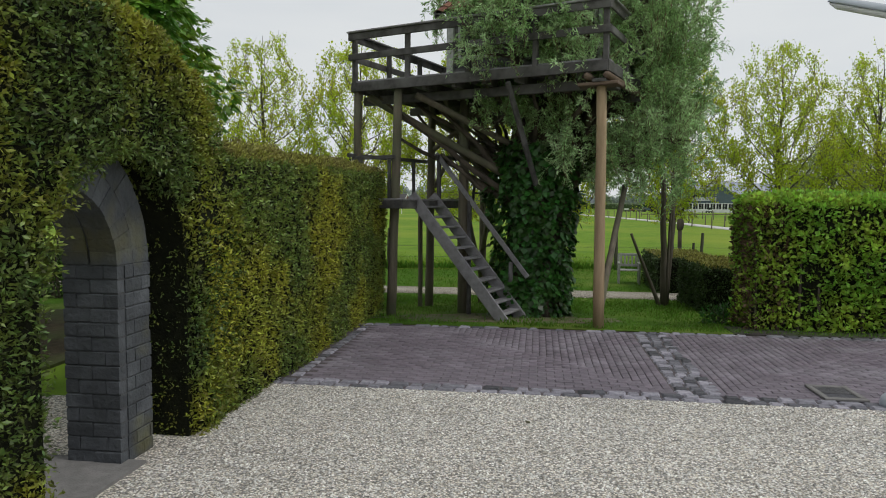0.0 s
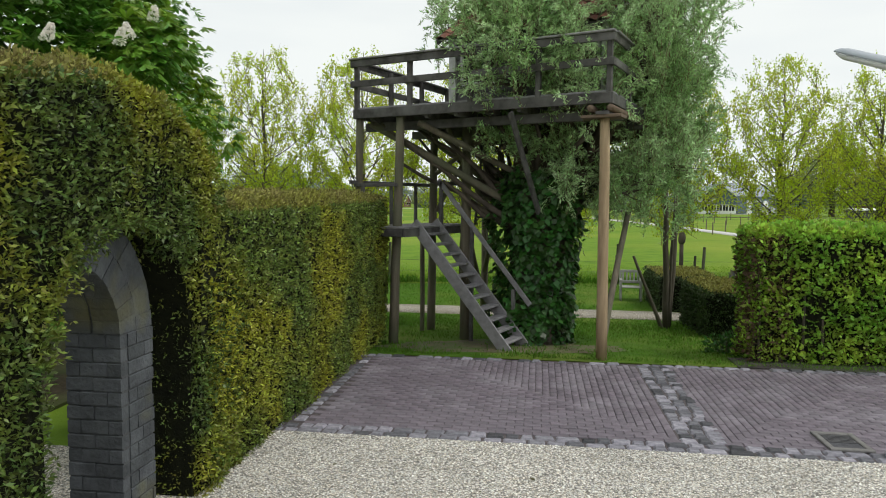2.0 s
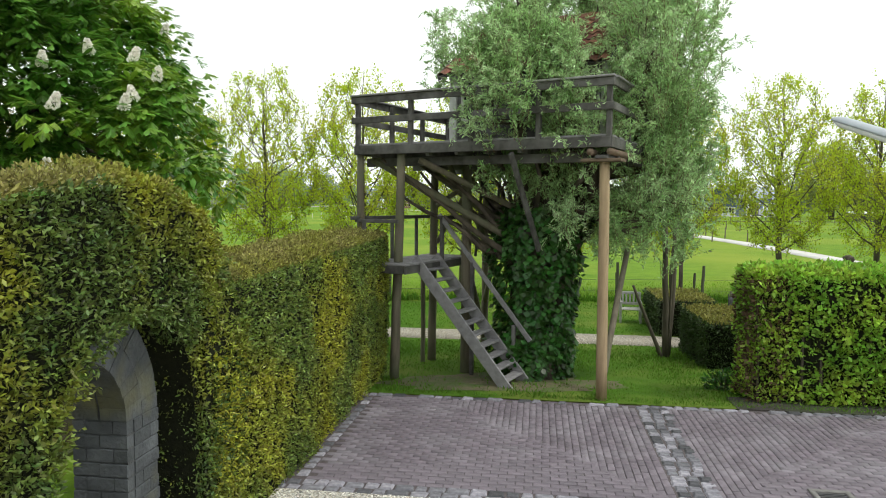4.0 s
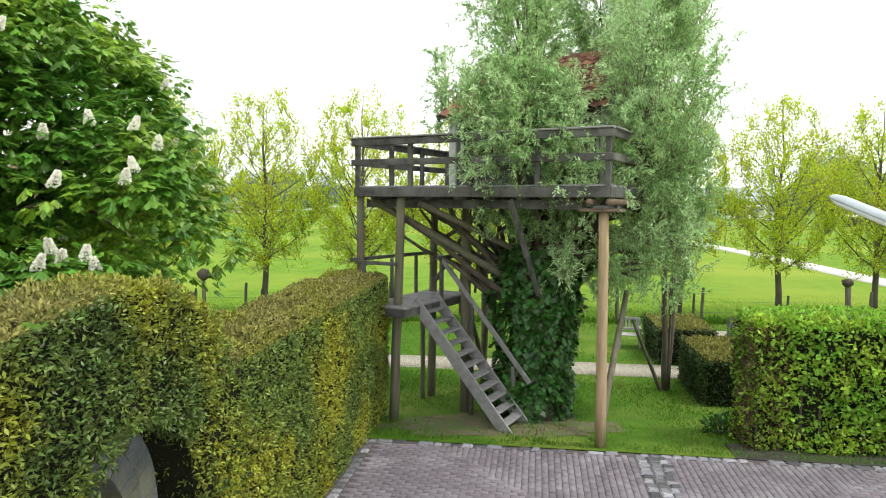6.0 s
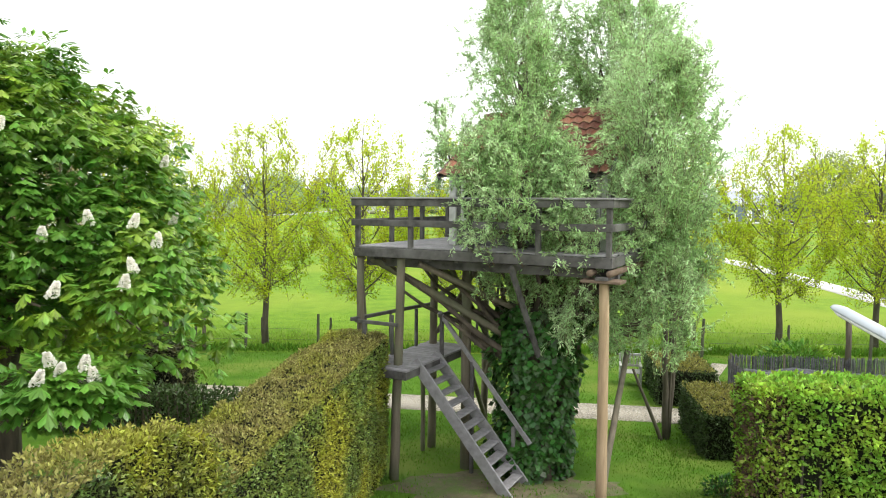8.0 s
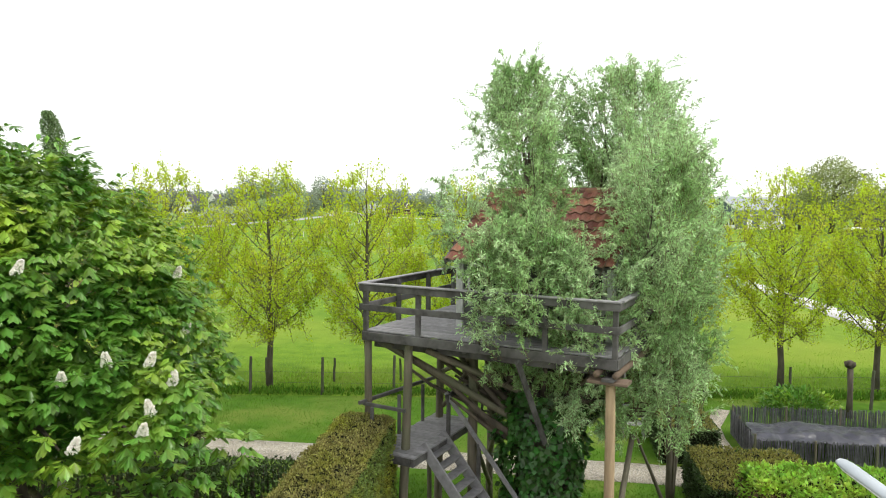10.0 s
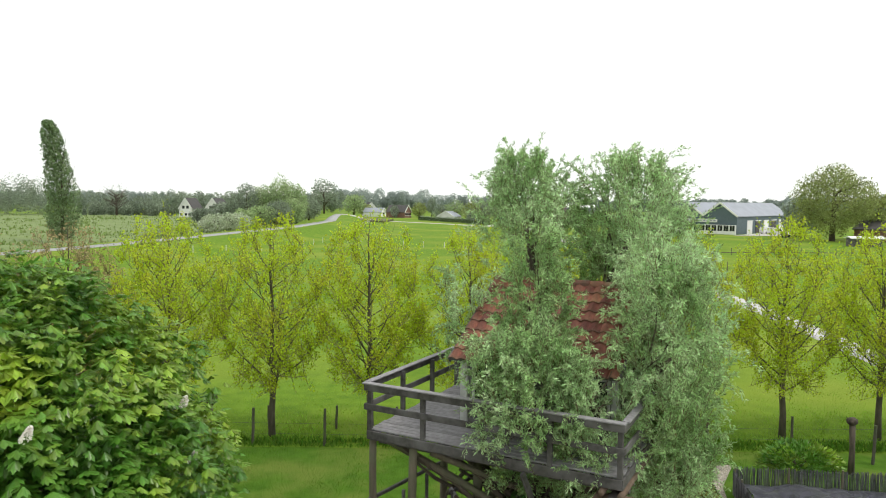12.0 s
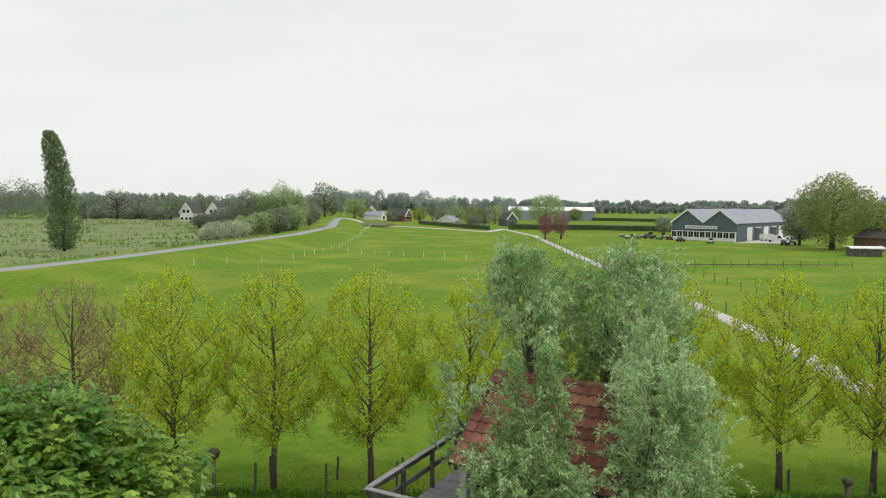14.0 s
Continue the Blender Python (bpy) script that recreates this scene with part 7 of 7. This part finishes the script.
# the large twin-gabled barn
def build_barn():
    ob, H = gable_house("twin_gable_barn", 79.6, 213.1, -44, 20.5, 44, 5.6, 9.5, M["barn_dark"], M["barn_roof"], "large dark green barn with two gables and a grey roof", [], "barn", spans=2)
    base = part("white_base", beam(bmesh.new(), H(-10.2, -0.5, 1.3), H(10.2, -0.5, 1.3), 0.6, 3.2), M["render_white"], ob, "white glazed front below the gables")
    for i in range(11):
        a = -9.2 + i * 1.84
        pane = beam_part("window", H(a - 0.72, -0.83, 1.9), H(a + 0.72, -0.83, 1.9), 0.06, 1.7, M["glass_dark"], ob)
        beam_part("mullion", H(a, -0.88, 1.05), H(a, -0.88, 2.75), 0.08, 0.08, M["render_white"], pane)
    beam_part("sign_panel", H(-5.6, -0.75, 4.15), H(4.6, -0.75, 4.15), 0.1, 1.0, M["car_white"], ob, label="pale sign panel")
    for i in range(9):
        beam_part("lettering_bar", H(-5.0 + i * 1.05, -0.82, 4.15), H(-4.3 + i * 1.05, -0.82, 4.15), 0.03, 0.42, M["barn_roof"], ob)
    for b in (8, 15, 22, 29, 36):
        door = beam_part("barn_door", H(10.32, b, 1.9), H(10.32, b + 4.2, 1.9), 0.12, 4.0, M["slate"] if b % 2 else M["render_white"], ob)
        beam_part("door_frame", H(10.4, b - 0.15, 4.05), H(10.4, b + 4.35, 4.05), 0.12, 0.3, M["render_white"], door)
    beam_part("skylight", H(2.5, 12, 9.3), H(2.5, 42, 9.3), 0.9, 0.2, M["car_white"], ob)
    return ob


build_barn()
yard = [spot(1290, 200), spot(1395, 196), spot(1400, 232), spot(1385, 245), spot(1318, 208)]
sheet("barn_yard", yard, ground_z(*spot(1340, 205)) + 0.12, M["concrete"], "pale concrete yard before the barn", "yard", 0.3)


def build_van(px, d, yaw, label):
    x, y = spot(px, d)
    z = ground_z(x, y) + 0.12
    m = pose(x, y, z, 0, 0, yaw)
    ob = thing("parked_van", (x, y, z), label, "van")
    H = lambda a, b, c: m @ Vector((a, b, c))
    prof = [(-2.6, 0.35), (2.5, 0.35), (2.6, 1.0), (1.7, 1.15), (1.1, 2.05), (-2.5, 2.15), (-2.65, 1.2)]
    bm = bmesh.new()
    prism(bm, [H(a, -0.95, c) for a, c in prof], [H(a, 0.95, c) for a, c in prof])
    part("body", bm, M["car_white"], ob)
    for s_ in (-0.97, 0.97):
        bm = bmesh.new()
        prism(bm, [H(a, s_ - 0.02, c) for a, c in ((0.4, 1.25), (1.5, 1.25), (1.05, 1.9), (0.4, 1.95))], [H(a, s_ + 0.02, c) for a, c in ((0.4, 1.25), (1.5, 1.25), (1.05, 1.9), (0.4, 1.95))])
        part("side_window", bm, M["glass_dark"], ob)
        for a in (-1.7, 1.6):
            part("wheel", tube(bmesh.new(), [H(a, s_ - 0.1, 0.34), H(a, s_ + 0.1, 0.34)], [0.34, 0.34], 14), M["rubber"], ob)


build_van(1365, 204, -35, "white van parked on the barn yard")
build_van(1350, 212, 20, "white van parked beside the barn wall")


def build_machine(px, d, mat, seed, label):
    rng = random.Random(seed)
    x, y = spot(px, d)
    z = ground_z(x, y)
    m = pose(x, y, z, 0, 0, rng.uniform(0, 180))
    ob = thing("farm_machine", (x, y, z), label, "farm machine", "machines on the yard")
    H = lambda a, b, c: m @ Vector((a, b, c))
    s_ = rng.uniform(0.5, 0.95)
    long_ = rng.uniform(1.0, 2.0) * s_
    beam_part("chassis", H(-long_, 0, 0.65 * s_), H(long_, 0, 0.65 * s_), 1.0 * s_, 0.35 * s_, M["iron"], ob)
    beam_part("body", H(-long_ * 0.8, 0, 1.15 * s_), H(long_ * 0.4, 0, 1.15 * s_), 1.4 * s_, rng.uniform(0.4, 1.0) * s_, mat, ob)
    if seed % 3 == 0:
        beam_part("cab", H(long_ * 0.1, 0, 1.9 * s_), H(long_ * 0.7, 0, 1.9 * s_), 1.2 * s_, 0.9 * s_, M["glass_dark"], ob)
    for a in (-long_ * 0.7, long_ * 0.7):
        for w_ in (-0.7, 0.7):
            part("wheel", tube(bmesh.new(), [H(a, (w_ - 0.14) * s_, 0.45 * s_), H(a, (w_ + 0.14) * s_, 0.45 * s_)], [0.45 * s_, 0.45 * s_], 12), M["rubber"], ob)


for k, (px, d) in enumerate([(1092, 232), (1102, 222), (1112, 229), (1120, 219), (1130, 231), (1139, 223), (1149, 228), (1158, 218), (1168, 226), (1177, 214), (1196, 205), (1248, 196), (1378, 190), (1392, 193)]):
    build_machine(px, d, M[("barn_roof", "car_white", "machine_red", "flagstone", "car_white", "barn_dark", "machine_red")[k % 7]], 400 + k, ("grey", "white", "red", "grey-brown", "white", "dark green", "red")[k % 7] + " farm machine parked on the yard")

x, y = spot(1606, 168)
gable_house("brick_shed", x, y, 40, 8, 12, 3.0, 5.0, M["brick_red"], M["slate"], "old brick shed under the trees", [(0, 1.4, 1.2, 1.2)], "shed")
x, y = spot(1545, 150)
gable_house("field_shelter", x, y, 80, 3.5, 6, 1.7, 2.0, M["timber"], M["render_white"], "low field shelter with a pale roof", [], "shelter")


# field fences
def stake(x, y, h, r, mat, name, label, group):
    z = ground_z(x, y)
    bm = tube(bmesh.new(), [(x, y, z - 0.1), (x + 0.02, y, z + h * 0.5), (x, y, z + h)], [r, r, r * 0.9], 6)
    return tagged(part(name, bm, mat), label, "post", group)


def along(pts, step):
    out = []
    for (x0, y0), (x1, y1) in zip(pts, pts[1:]):
        n = max(1, int(math.hypot(x1 - x0, y1 - y0) / step))
        out += [(x0 + (x1 - x0) * i / n, y0 + (y1 - y0) * i / n) for i in range(n)]
    return out + [pts[-1]]


for x, y in along([(-42, 112), (-38.8, 119), (-29.8, 131), (-26.2, 164), (-28, 215), (-34.9, 310)], 6):
    stake(x, y, 1.2, 0.055, M["render_white"], "white_stake", "slim white electric fence stake in the meadow", "white fence stakes")
for x, y in along([(-22, 150), (-9, 138), (3.5, 131)], 4.2):
    stake(x, y, 1.2, 0.055, M["render_white"], "white_stake", "slim white electric fence stake in the meadow", "white fence stakes")
for side in (-1.6, 1.7):
    for x, y in along([(26.6 + side, 64), (27.2 + side, 143), (29 + side, 205)], 5):
        stake(x, y, 1.15, 0.06, M["log"], "track_post", "wooden fence post beside the farm track", "track fence posts")
rail_line = along([(34, 119), (72, 121.5)], 3.1)
for x, y in rail_line:
    stake(x, y, 1.2, 0.07, M["log"], "paddock_post", "dark wooden paddock fence post", "paddock fence posts")
for (x0, y0), (x1, y1) in zip(rail_line, rail_line[1:]):
    tagged(part("paddock_rail", beam(bmesh.new(), (x0, y0, ground_z(x0, y0) + 0.45), (x1, y1, ground_z(x1, y1) + 0.45), 0.06, 0.14), M["log"]), "low wooden rail of the paddock fence", "rail", "paddock rails")
for x, y in along([(30, 58), (36, 75), (40, 119)], 5):
    stake(x, y, 1.2, 0.06, M["log"], "paddock_post", "dark wooden paddock fence post", "paddock fence posts")


# ---- ground cover: lawn blades, gravel stones, fallen leaves ----
def blades(name, x0, x1, y0, y1, n, size, seed, label, mat=None, fade=1.0):
    rng = np.random.default_rng(seed)
    t = rng.random(n) ** fade
    p = np.stack([rng.uniform(x0, x1, n), y0 + (y1 - y0) * t, np.zeros(n)], 1)
    v = p[:, 0] * S + p[:, 1] * C
    u = p[:, 0] * C - p[:, 1] * S
    keep = v > 11.06
    keep &= ~((np.abs(v - 18.25) < 0.72) & (u < 5.2))
    keep &= ~((u > -4.2) & (u < -2.7) & (v < 12.8))
    keep &= (((p[:, 0] - 1.2) / 2.6) ** 2 + ((p[:, 1] - 12.4) / 1.25) ** 2 + 0.8 * hash_noise(p, 1.4, 3) + 0.6 * hash_noise(p, 4.0, 4) > 0.9) | (rng.random(n) < 0.22)
    p, t = p[keep], t[keep]
    n = len(p)
    p[:, 2] = [ground_z(a, b) + 0.015 for a, b in p[:, :2]]
    al = rng.normal(size=(n, 3)) * 0.45
    al[:, 2] = 1
    ln = size * (0.5 + rng.random(n)) * (1 + 0.4 * hash_noise(p, 0.9, 12)) * (1 - 0.75 * t * (fade > 1))
    ob = part(name, leaf_mesh(name, p, al, rng.normal(size=(n, 3)), ln, ln * 0.22), mat or M["blade"])
    return tagged(ob, label, "grass", kind="stuff")


blades("lawn_grass", -4, 9, 10.2, 17.5, 60000, 0.065, 501, "short bright green lawn grass")
blades("lawn_grass", -14, 14, 17.5, 24.6, 50000, 0.05, 502, "short dark green mown lawn grass", M["lawn_blade"])
blades("fence_grass", -22, 24, 24.7, 25.6, 9000, 0.2, 504, "darker uncut grass along the field fence", M["lawn_blade"])
blades("meadow_grass", -22, 24, 25.4, 34.0, 42000, 0.13, 503, "taller rough grass under the row of trees", M["meadow_blade"], 2.0)


def soil_patch():
    ring = []
    for k in range(40):
        a = k * math.tau / 40
        q = np.array([[math.cos(a) * 2, math.sin(a) * 2, 0]])
        r = 1 + 0.35 * hash_noise(q, 1.3, 2)[0] + 0.15 * hash_noise(q, 4.0, 5)[0]
        ring.append((1.2 + math.cos(a) * 2.1 * r, 12.3 + math.sin(a) * 0.95 * r))
    verts = [(1.2, 12.3, ground_z(1.2, 12.3) + 0.052)] + [(x, y, ground_z(x, y) + 0.042) for x, y in ring]
    me = bpy.data.meshes.new("bare_soil")
    me.from_pydata(verts, [], [(0, k + 1, (k + 1) % 40 + 1) for k in range(40)])
    tagged(part("bare_soil", me, M["soil"]), "trodden bare soil under the stairs", "soil", kind="structure")


soil_patch()


def gravel_stones():
    rng = np.random.default_rng(521)
    n = 45000
    u, v = rng.uniform(-2.75, 5.6, n), 2.6 + 4.42 * rng.random(n)
    keep = (v > 4.9) | (u < 3.8)
    u, v = u[keep], v[keep]
    n = len(u)
    r = 0.0065 + 0.0075 * rng.random(n) ** 2
    c = np.stack([u * C + v * S, -u * S + v * C, r * 0.25], 1)
    o = np.array([(1, 0, 0), (0, 1, 0), (-1, 0, 0), (0, -1, 0), (0, 0, 0.75), (0, 0, -0.75)])
    a = rng.random(n) * math.tau
    st = 0.7 + 0.6 * rng.random((n, 6, 1))
    rot = np.stack([o[None, :, 0] * np.cos(a)[:, None] - o[None, :, 1] * np.sin(a)[:, None], o[None, :, 0] * np.sin(a)[:, None] + o[None, :, 1] * np.cos(a)[:, None], np.broadcast_to(o[:, 2], (n, 6))], 2)
    verts = (c[:, None, :] + rot * st * r[:, None, None]).reshape(-1, 3)
    tri = np.array([(0, 1, 4), (1, 2, 4), (2, 3, 4), (3, 0, 4)])
    f = (np.arange(n)[:, None, None] * 6 + tri[None]).reshape(-1, 3)
    tagged(part("gravel_stones", mesh_np("gravel_stones", verts, f), M["pebble"]), "loose pale gravel stones", "gravel", kind="stuff")


gravel_stones()


def dead_leaf(x, y, s_, seed):
    rng = random.Random(seed)
    bm = bmesh.new()
    pts = [(0, -1, 0), (0.5, -0.4, 0.25), (0.6, 0.3, 0.1), (0, 1, 0.3), (-0.55, 0.4, 0.05), (-0.5, -0.4, 0.3)]
    a = rng.uniform(0, 6)
    low = [Vector((x + s_ * (p[0] * math.cos(a) - p[1] * math.sin(a)), y + s_ * (p[0] * math.sin(a) + p[1] * math.cos(a)), 0.012 + s_ * p[2])) for p in pts]
    prism(bm, low, [p + Vector((0, 0, 0.004)) for p in low])
    tagged(part("fallen_leaf", bm, M["soil"]), "curled brown fallen leaf on the gravel", "leaf", "fallen leaves")


dead_leaf(0.9, 5.98, 0.03, 1)
dead_leaf(-1.0, 6.3, 0.022, 2)
dead_leaf(0.4, 5.7, 0.012, 3)


# ---- paving: cobbles and bricks, last ----
pavement = bpy.data.objects["pavement"]


def piece_mesh(name, length, width, h, bevel, mat, uneven=0.0, rng=None):
    me = bpy.data.meshes.new(name)
    a, b = length / 2, width / 2
    j = lambda: rng.uniform(-uneven, uneven) if rng else 0.0
    v = [(-a + j(), -b + j(), -h), (a + j(), -b + j(), -h), (a + j(), b + j(), -h), (-a + j(), b + j(), -h)]
    v += [(x, y, -bevel) for x, y, _ in v[:4]]
    v += [(x * (1 - bevel / a), y * (1 - bevel / b), j() * 0.3) for x, y, _ in v[:4]]
    f = [(0, 1, 5, 4), (1, 2, 6, 5), (2, 3, 7, 6), (3, 0, 4, 7), (4, 5, 9, 8), (5, 6, 10, 9), (6, 7, 11, 10), (7, 4, 8, 11), (8, 9, 10, 11)]
    me.from_pydata(v, [], f)
    me.materials.append(mat)
    return me


def lay(mesh, name, u, v, turn, lift, tilt):
    ob = new(name, mesh)
    ob.parent = pavement
    ob.matrix_basis = Matrix.Translation(G(u, v, lift)) @ Matrix.Rotation(radians(-7.6) + turn, 4, "Z") @ Matrix.Rotation(tilt, 4, "X")
    return ob


def build_paving():
    rng = random.Random(601)
    stones = [piece_mesh("cobble", ln, 0.142, 0.06, 0.022, M["cobble"], 0.012, rng) for ln in (0.13, 0.16, 0.18, 0.2, 0.22, 0.26)]
    lens = [0.13, 0.16, 0.18, 0.2, 0.22, 0.26]
    for v in (7.095, 7.245, 10.93):
        u = -3.0
        while u < 6.4:
            k = rng.randrange(6)
            if not (v > 10 and rng.random() < 0.25):
                lay(stones[k], "cobble", u + lens[k] / 2, v + rng.uniform(-0.008, 0.008), rng.uniform(-0.04, 0.04), 0.008 + rng.uniform(-0.006, 0.008), rng.uniform(-0.05, 0.05))
            u += lens[k] + 0.016
    v = 7.40
    while v < 10.85:
        u = 1.70 + rng.uniform(-0.01, 0.01)
        while u < 2.08:
            k = rng.choice((0, 1, 1, 2))
            lay(stones[k], "cobble", u + lens[k] / 2, v + rng.uniform(-0.01, 0.01), rng.uniform(-0.05, 0.05), 0.006 + rng.uniform(-0.006, 0.008), rng.uniform(-0.05, 0.05))
            u += lens[k] + 0.014
        v += 0.156
    v = 7.5
    while v < 10.8:
        k = rng.choice((0, 1, 2))
        lay(stones[k], "cobble", -2.66, v, rng.uniform(-0.1, 0.1) + math.pi / 2, 0.004 + rng.uniform(-0.006, 0.006), rng.uniform(-0.05, 0.05))
        v += lens[k] + 0.05
    # bricks: courses follow the border and the cobble strip and meet on a mitre
    spots = []
    L, W = 0.205, 0.098
    for lo, hi, edge, sgn in ((-2.58, 1.68, 1.68, -1), (2.14, 9.2, 2.14, 1)):
        rows = int((10.85 - 7.32) / W)
        for i in range(rows):
            v = 7.32 + (i + 0.5) * W
            reach = (v - 7.32) * 0.92
            u = lo + (L / 2 if i % 2 else 0)
            while u < hi - 0.05:
                if abs(u + L / 2 - edge) >= reach - 0.07:
                    spots.append((min(u + L / 2, hi - 0.06), v, 0.0))
                u += L
        cols = int(abs(hi - lo) / W)
        for j in range(cols):
            s_ = (j + 0.5) * W
            u = edge + sgn * s_
            v = 7.32 + (L / 2 if j % 2 else 0)
            while v < 10.82:
                if s_ < (v + L / 2 - 7.32) * 0.92 + 0.05 and v + L / 2 < 10.84 and lo < u < hi:
                    spots.append((u, v + L / 2, math.pi / 2))
                v += L
    spots.sort(key=lambda q: q[1] + 0.15 * abs(q[0] - 1.0))
    brick = piece_mesh("brick", L - 0.008, W - 0.008, 0.05, 0.006, M["paver"])
    for u, v, a in spots[:300]:
        lay(brick, "brick", u, v, a + rng.uniform(-0.012, 0.012), rng.uniform(-0.003, 0.003), rng.uniform(-0.012, 0.012))
    base = np.array([tuple(q.co) for q in brick.vertices])
    quads = np.array([tuple(p.vertices) for p in brick.polygons])
    V, Fc = [], []
    for k, (u, v, a) in enumerate(spots[300:]):
        m = np.array(Matrix.Translation(G(u, v, rng.uniform(-0.003, 0.003))) @ Matrix.Rotation(radians(-7.6) + a + rng.uniform(-0.012, 0.012), 4, "Z") @ Matrix.Rotation(rng.uniform(-0.012, 0.012), 4, "X"))
        V.append(base @ m[:3, :3].T + m[:3, 3])
        Fc.append(quads + k * len(base))
    part("brick_field", mesh_np("brick_field", np.concatenate(V), np.concatenate(Fc)), M["paver_field"], pavement, kind="stuff")


build_paving()


def build_drain():
    ob = thing("drain_grate", G(3.42, 7.58, 0), "small cast-iron drain grate in a concrete frame", "drain")
    for p0, p1 in ((G(3.20, 7.33, 0.014), G(3.64, 7.33, 0.014)), (G(3.20, 7.84, 0.014), G(3.64, 7.84, 0.014)), (G(3.23, 7.36, 0.014), G(3.23, 7.81, 0.014)), (G(3.61, 7.36, 0.014), G(3.61, 7.81, 0.014))):
        beam_part("frame", p0, p1, 0.065, 0.03, M["flagstone"], ob)
    for i in range(6):
        v = 7.56 + i * 0.042
        beam_part("bar", G(3.27, v, 0.012), G(3.57, v, 0.012), 0.016, 0.022, M["iron"], ob)
    part("pit", garden_box(bmesh.new(), (3.27, 7.55, -0.01), (3.57, 7.8, 0.006)), M["joint"], ob)
    part("cover", garden_box(bmesh.new(), (3.27, 7.37, -0.01), (3.57, 7.54, 0.016)), M["cobble"], ob)


build_drain()


def build_boulder():
    """A rounded granite boulder that marks the corner of the paving."""
    bm = bmesh.new()
    bmesh.ops.create_icosphere(bm, subdivisions=4, radius=1.0)
    for v in bm.verts:
        n = v.co.normalized()
        k = 1 + 0.10 * noise.noise(n * 1.7) + 0.03 * noise.noise(n * 6)
        v.co = G(3.86, 7.2, 0.04) + Vector((n.x * 0.17 * k, n.y * 0.14 * k, n.z * 0.12 * k))
    tagged(part("boulder", bm, M["lamp_shell"], smooth=True), "smooth grey boulder at the edge of the paving", "boulder")


build_boulder()
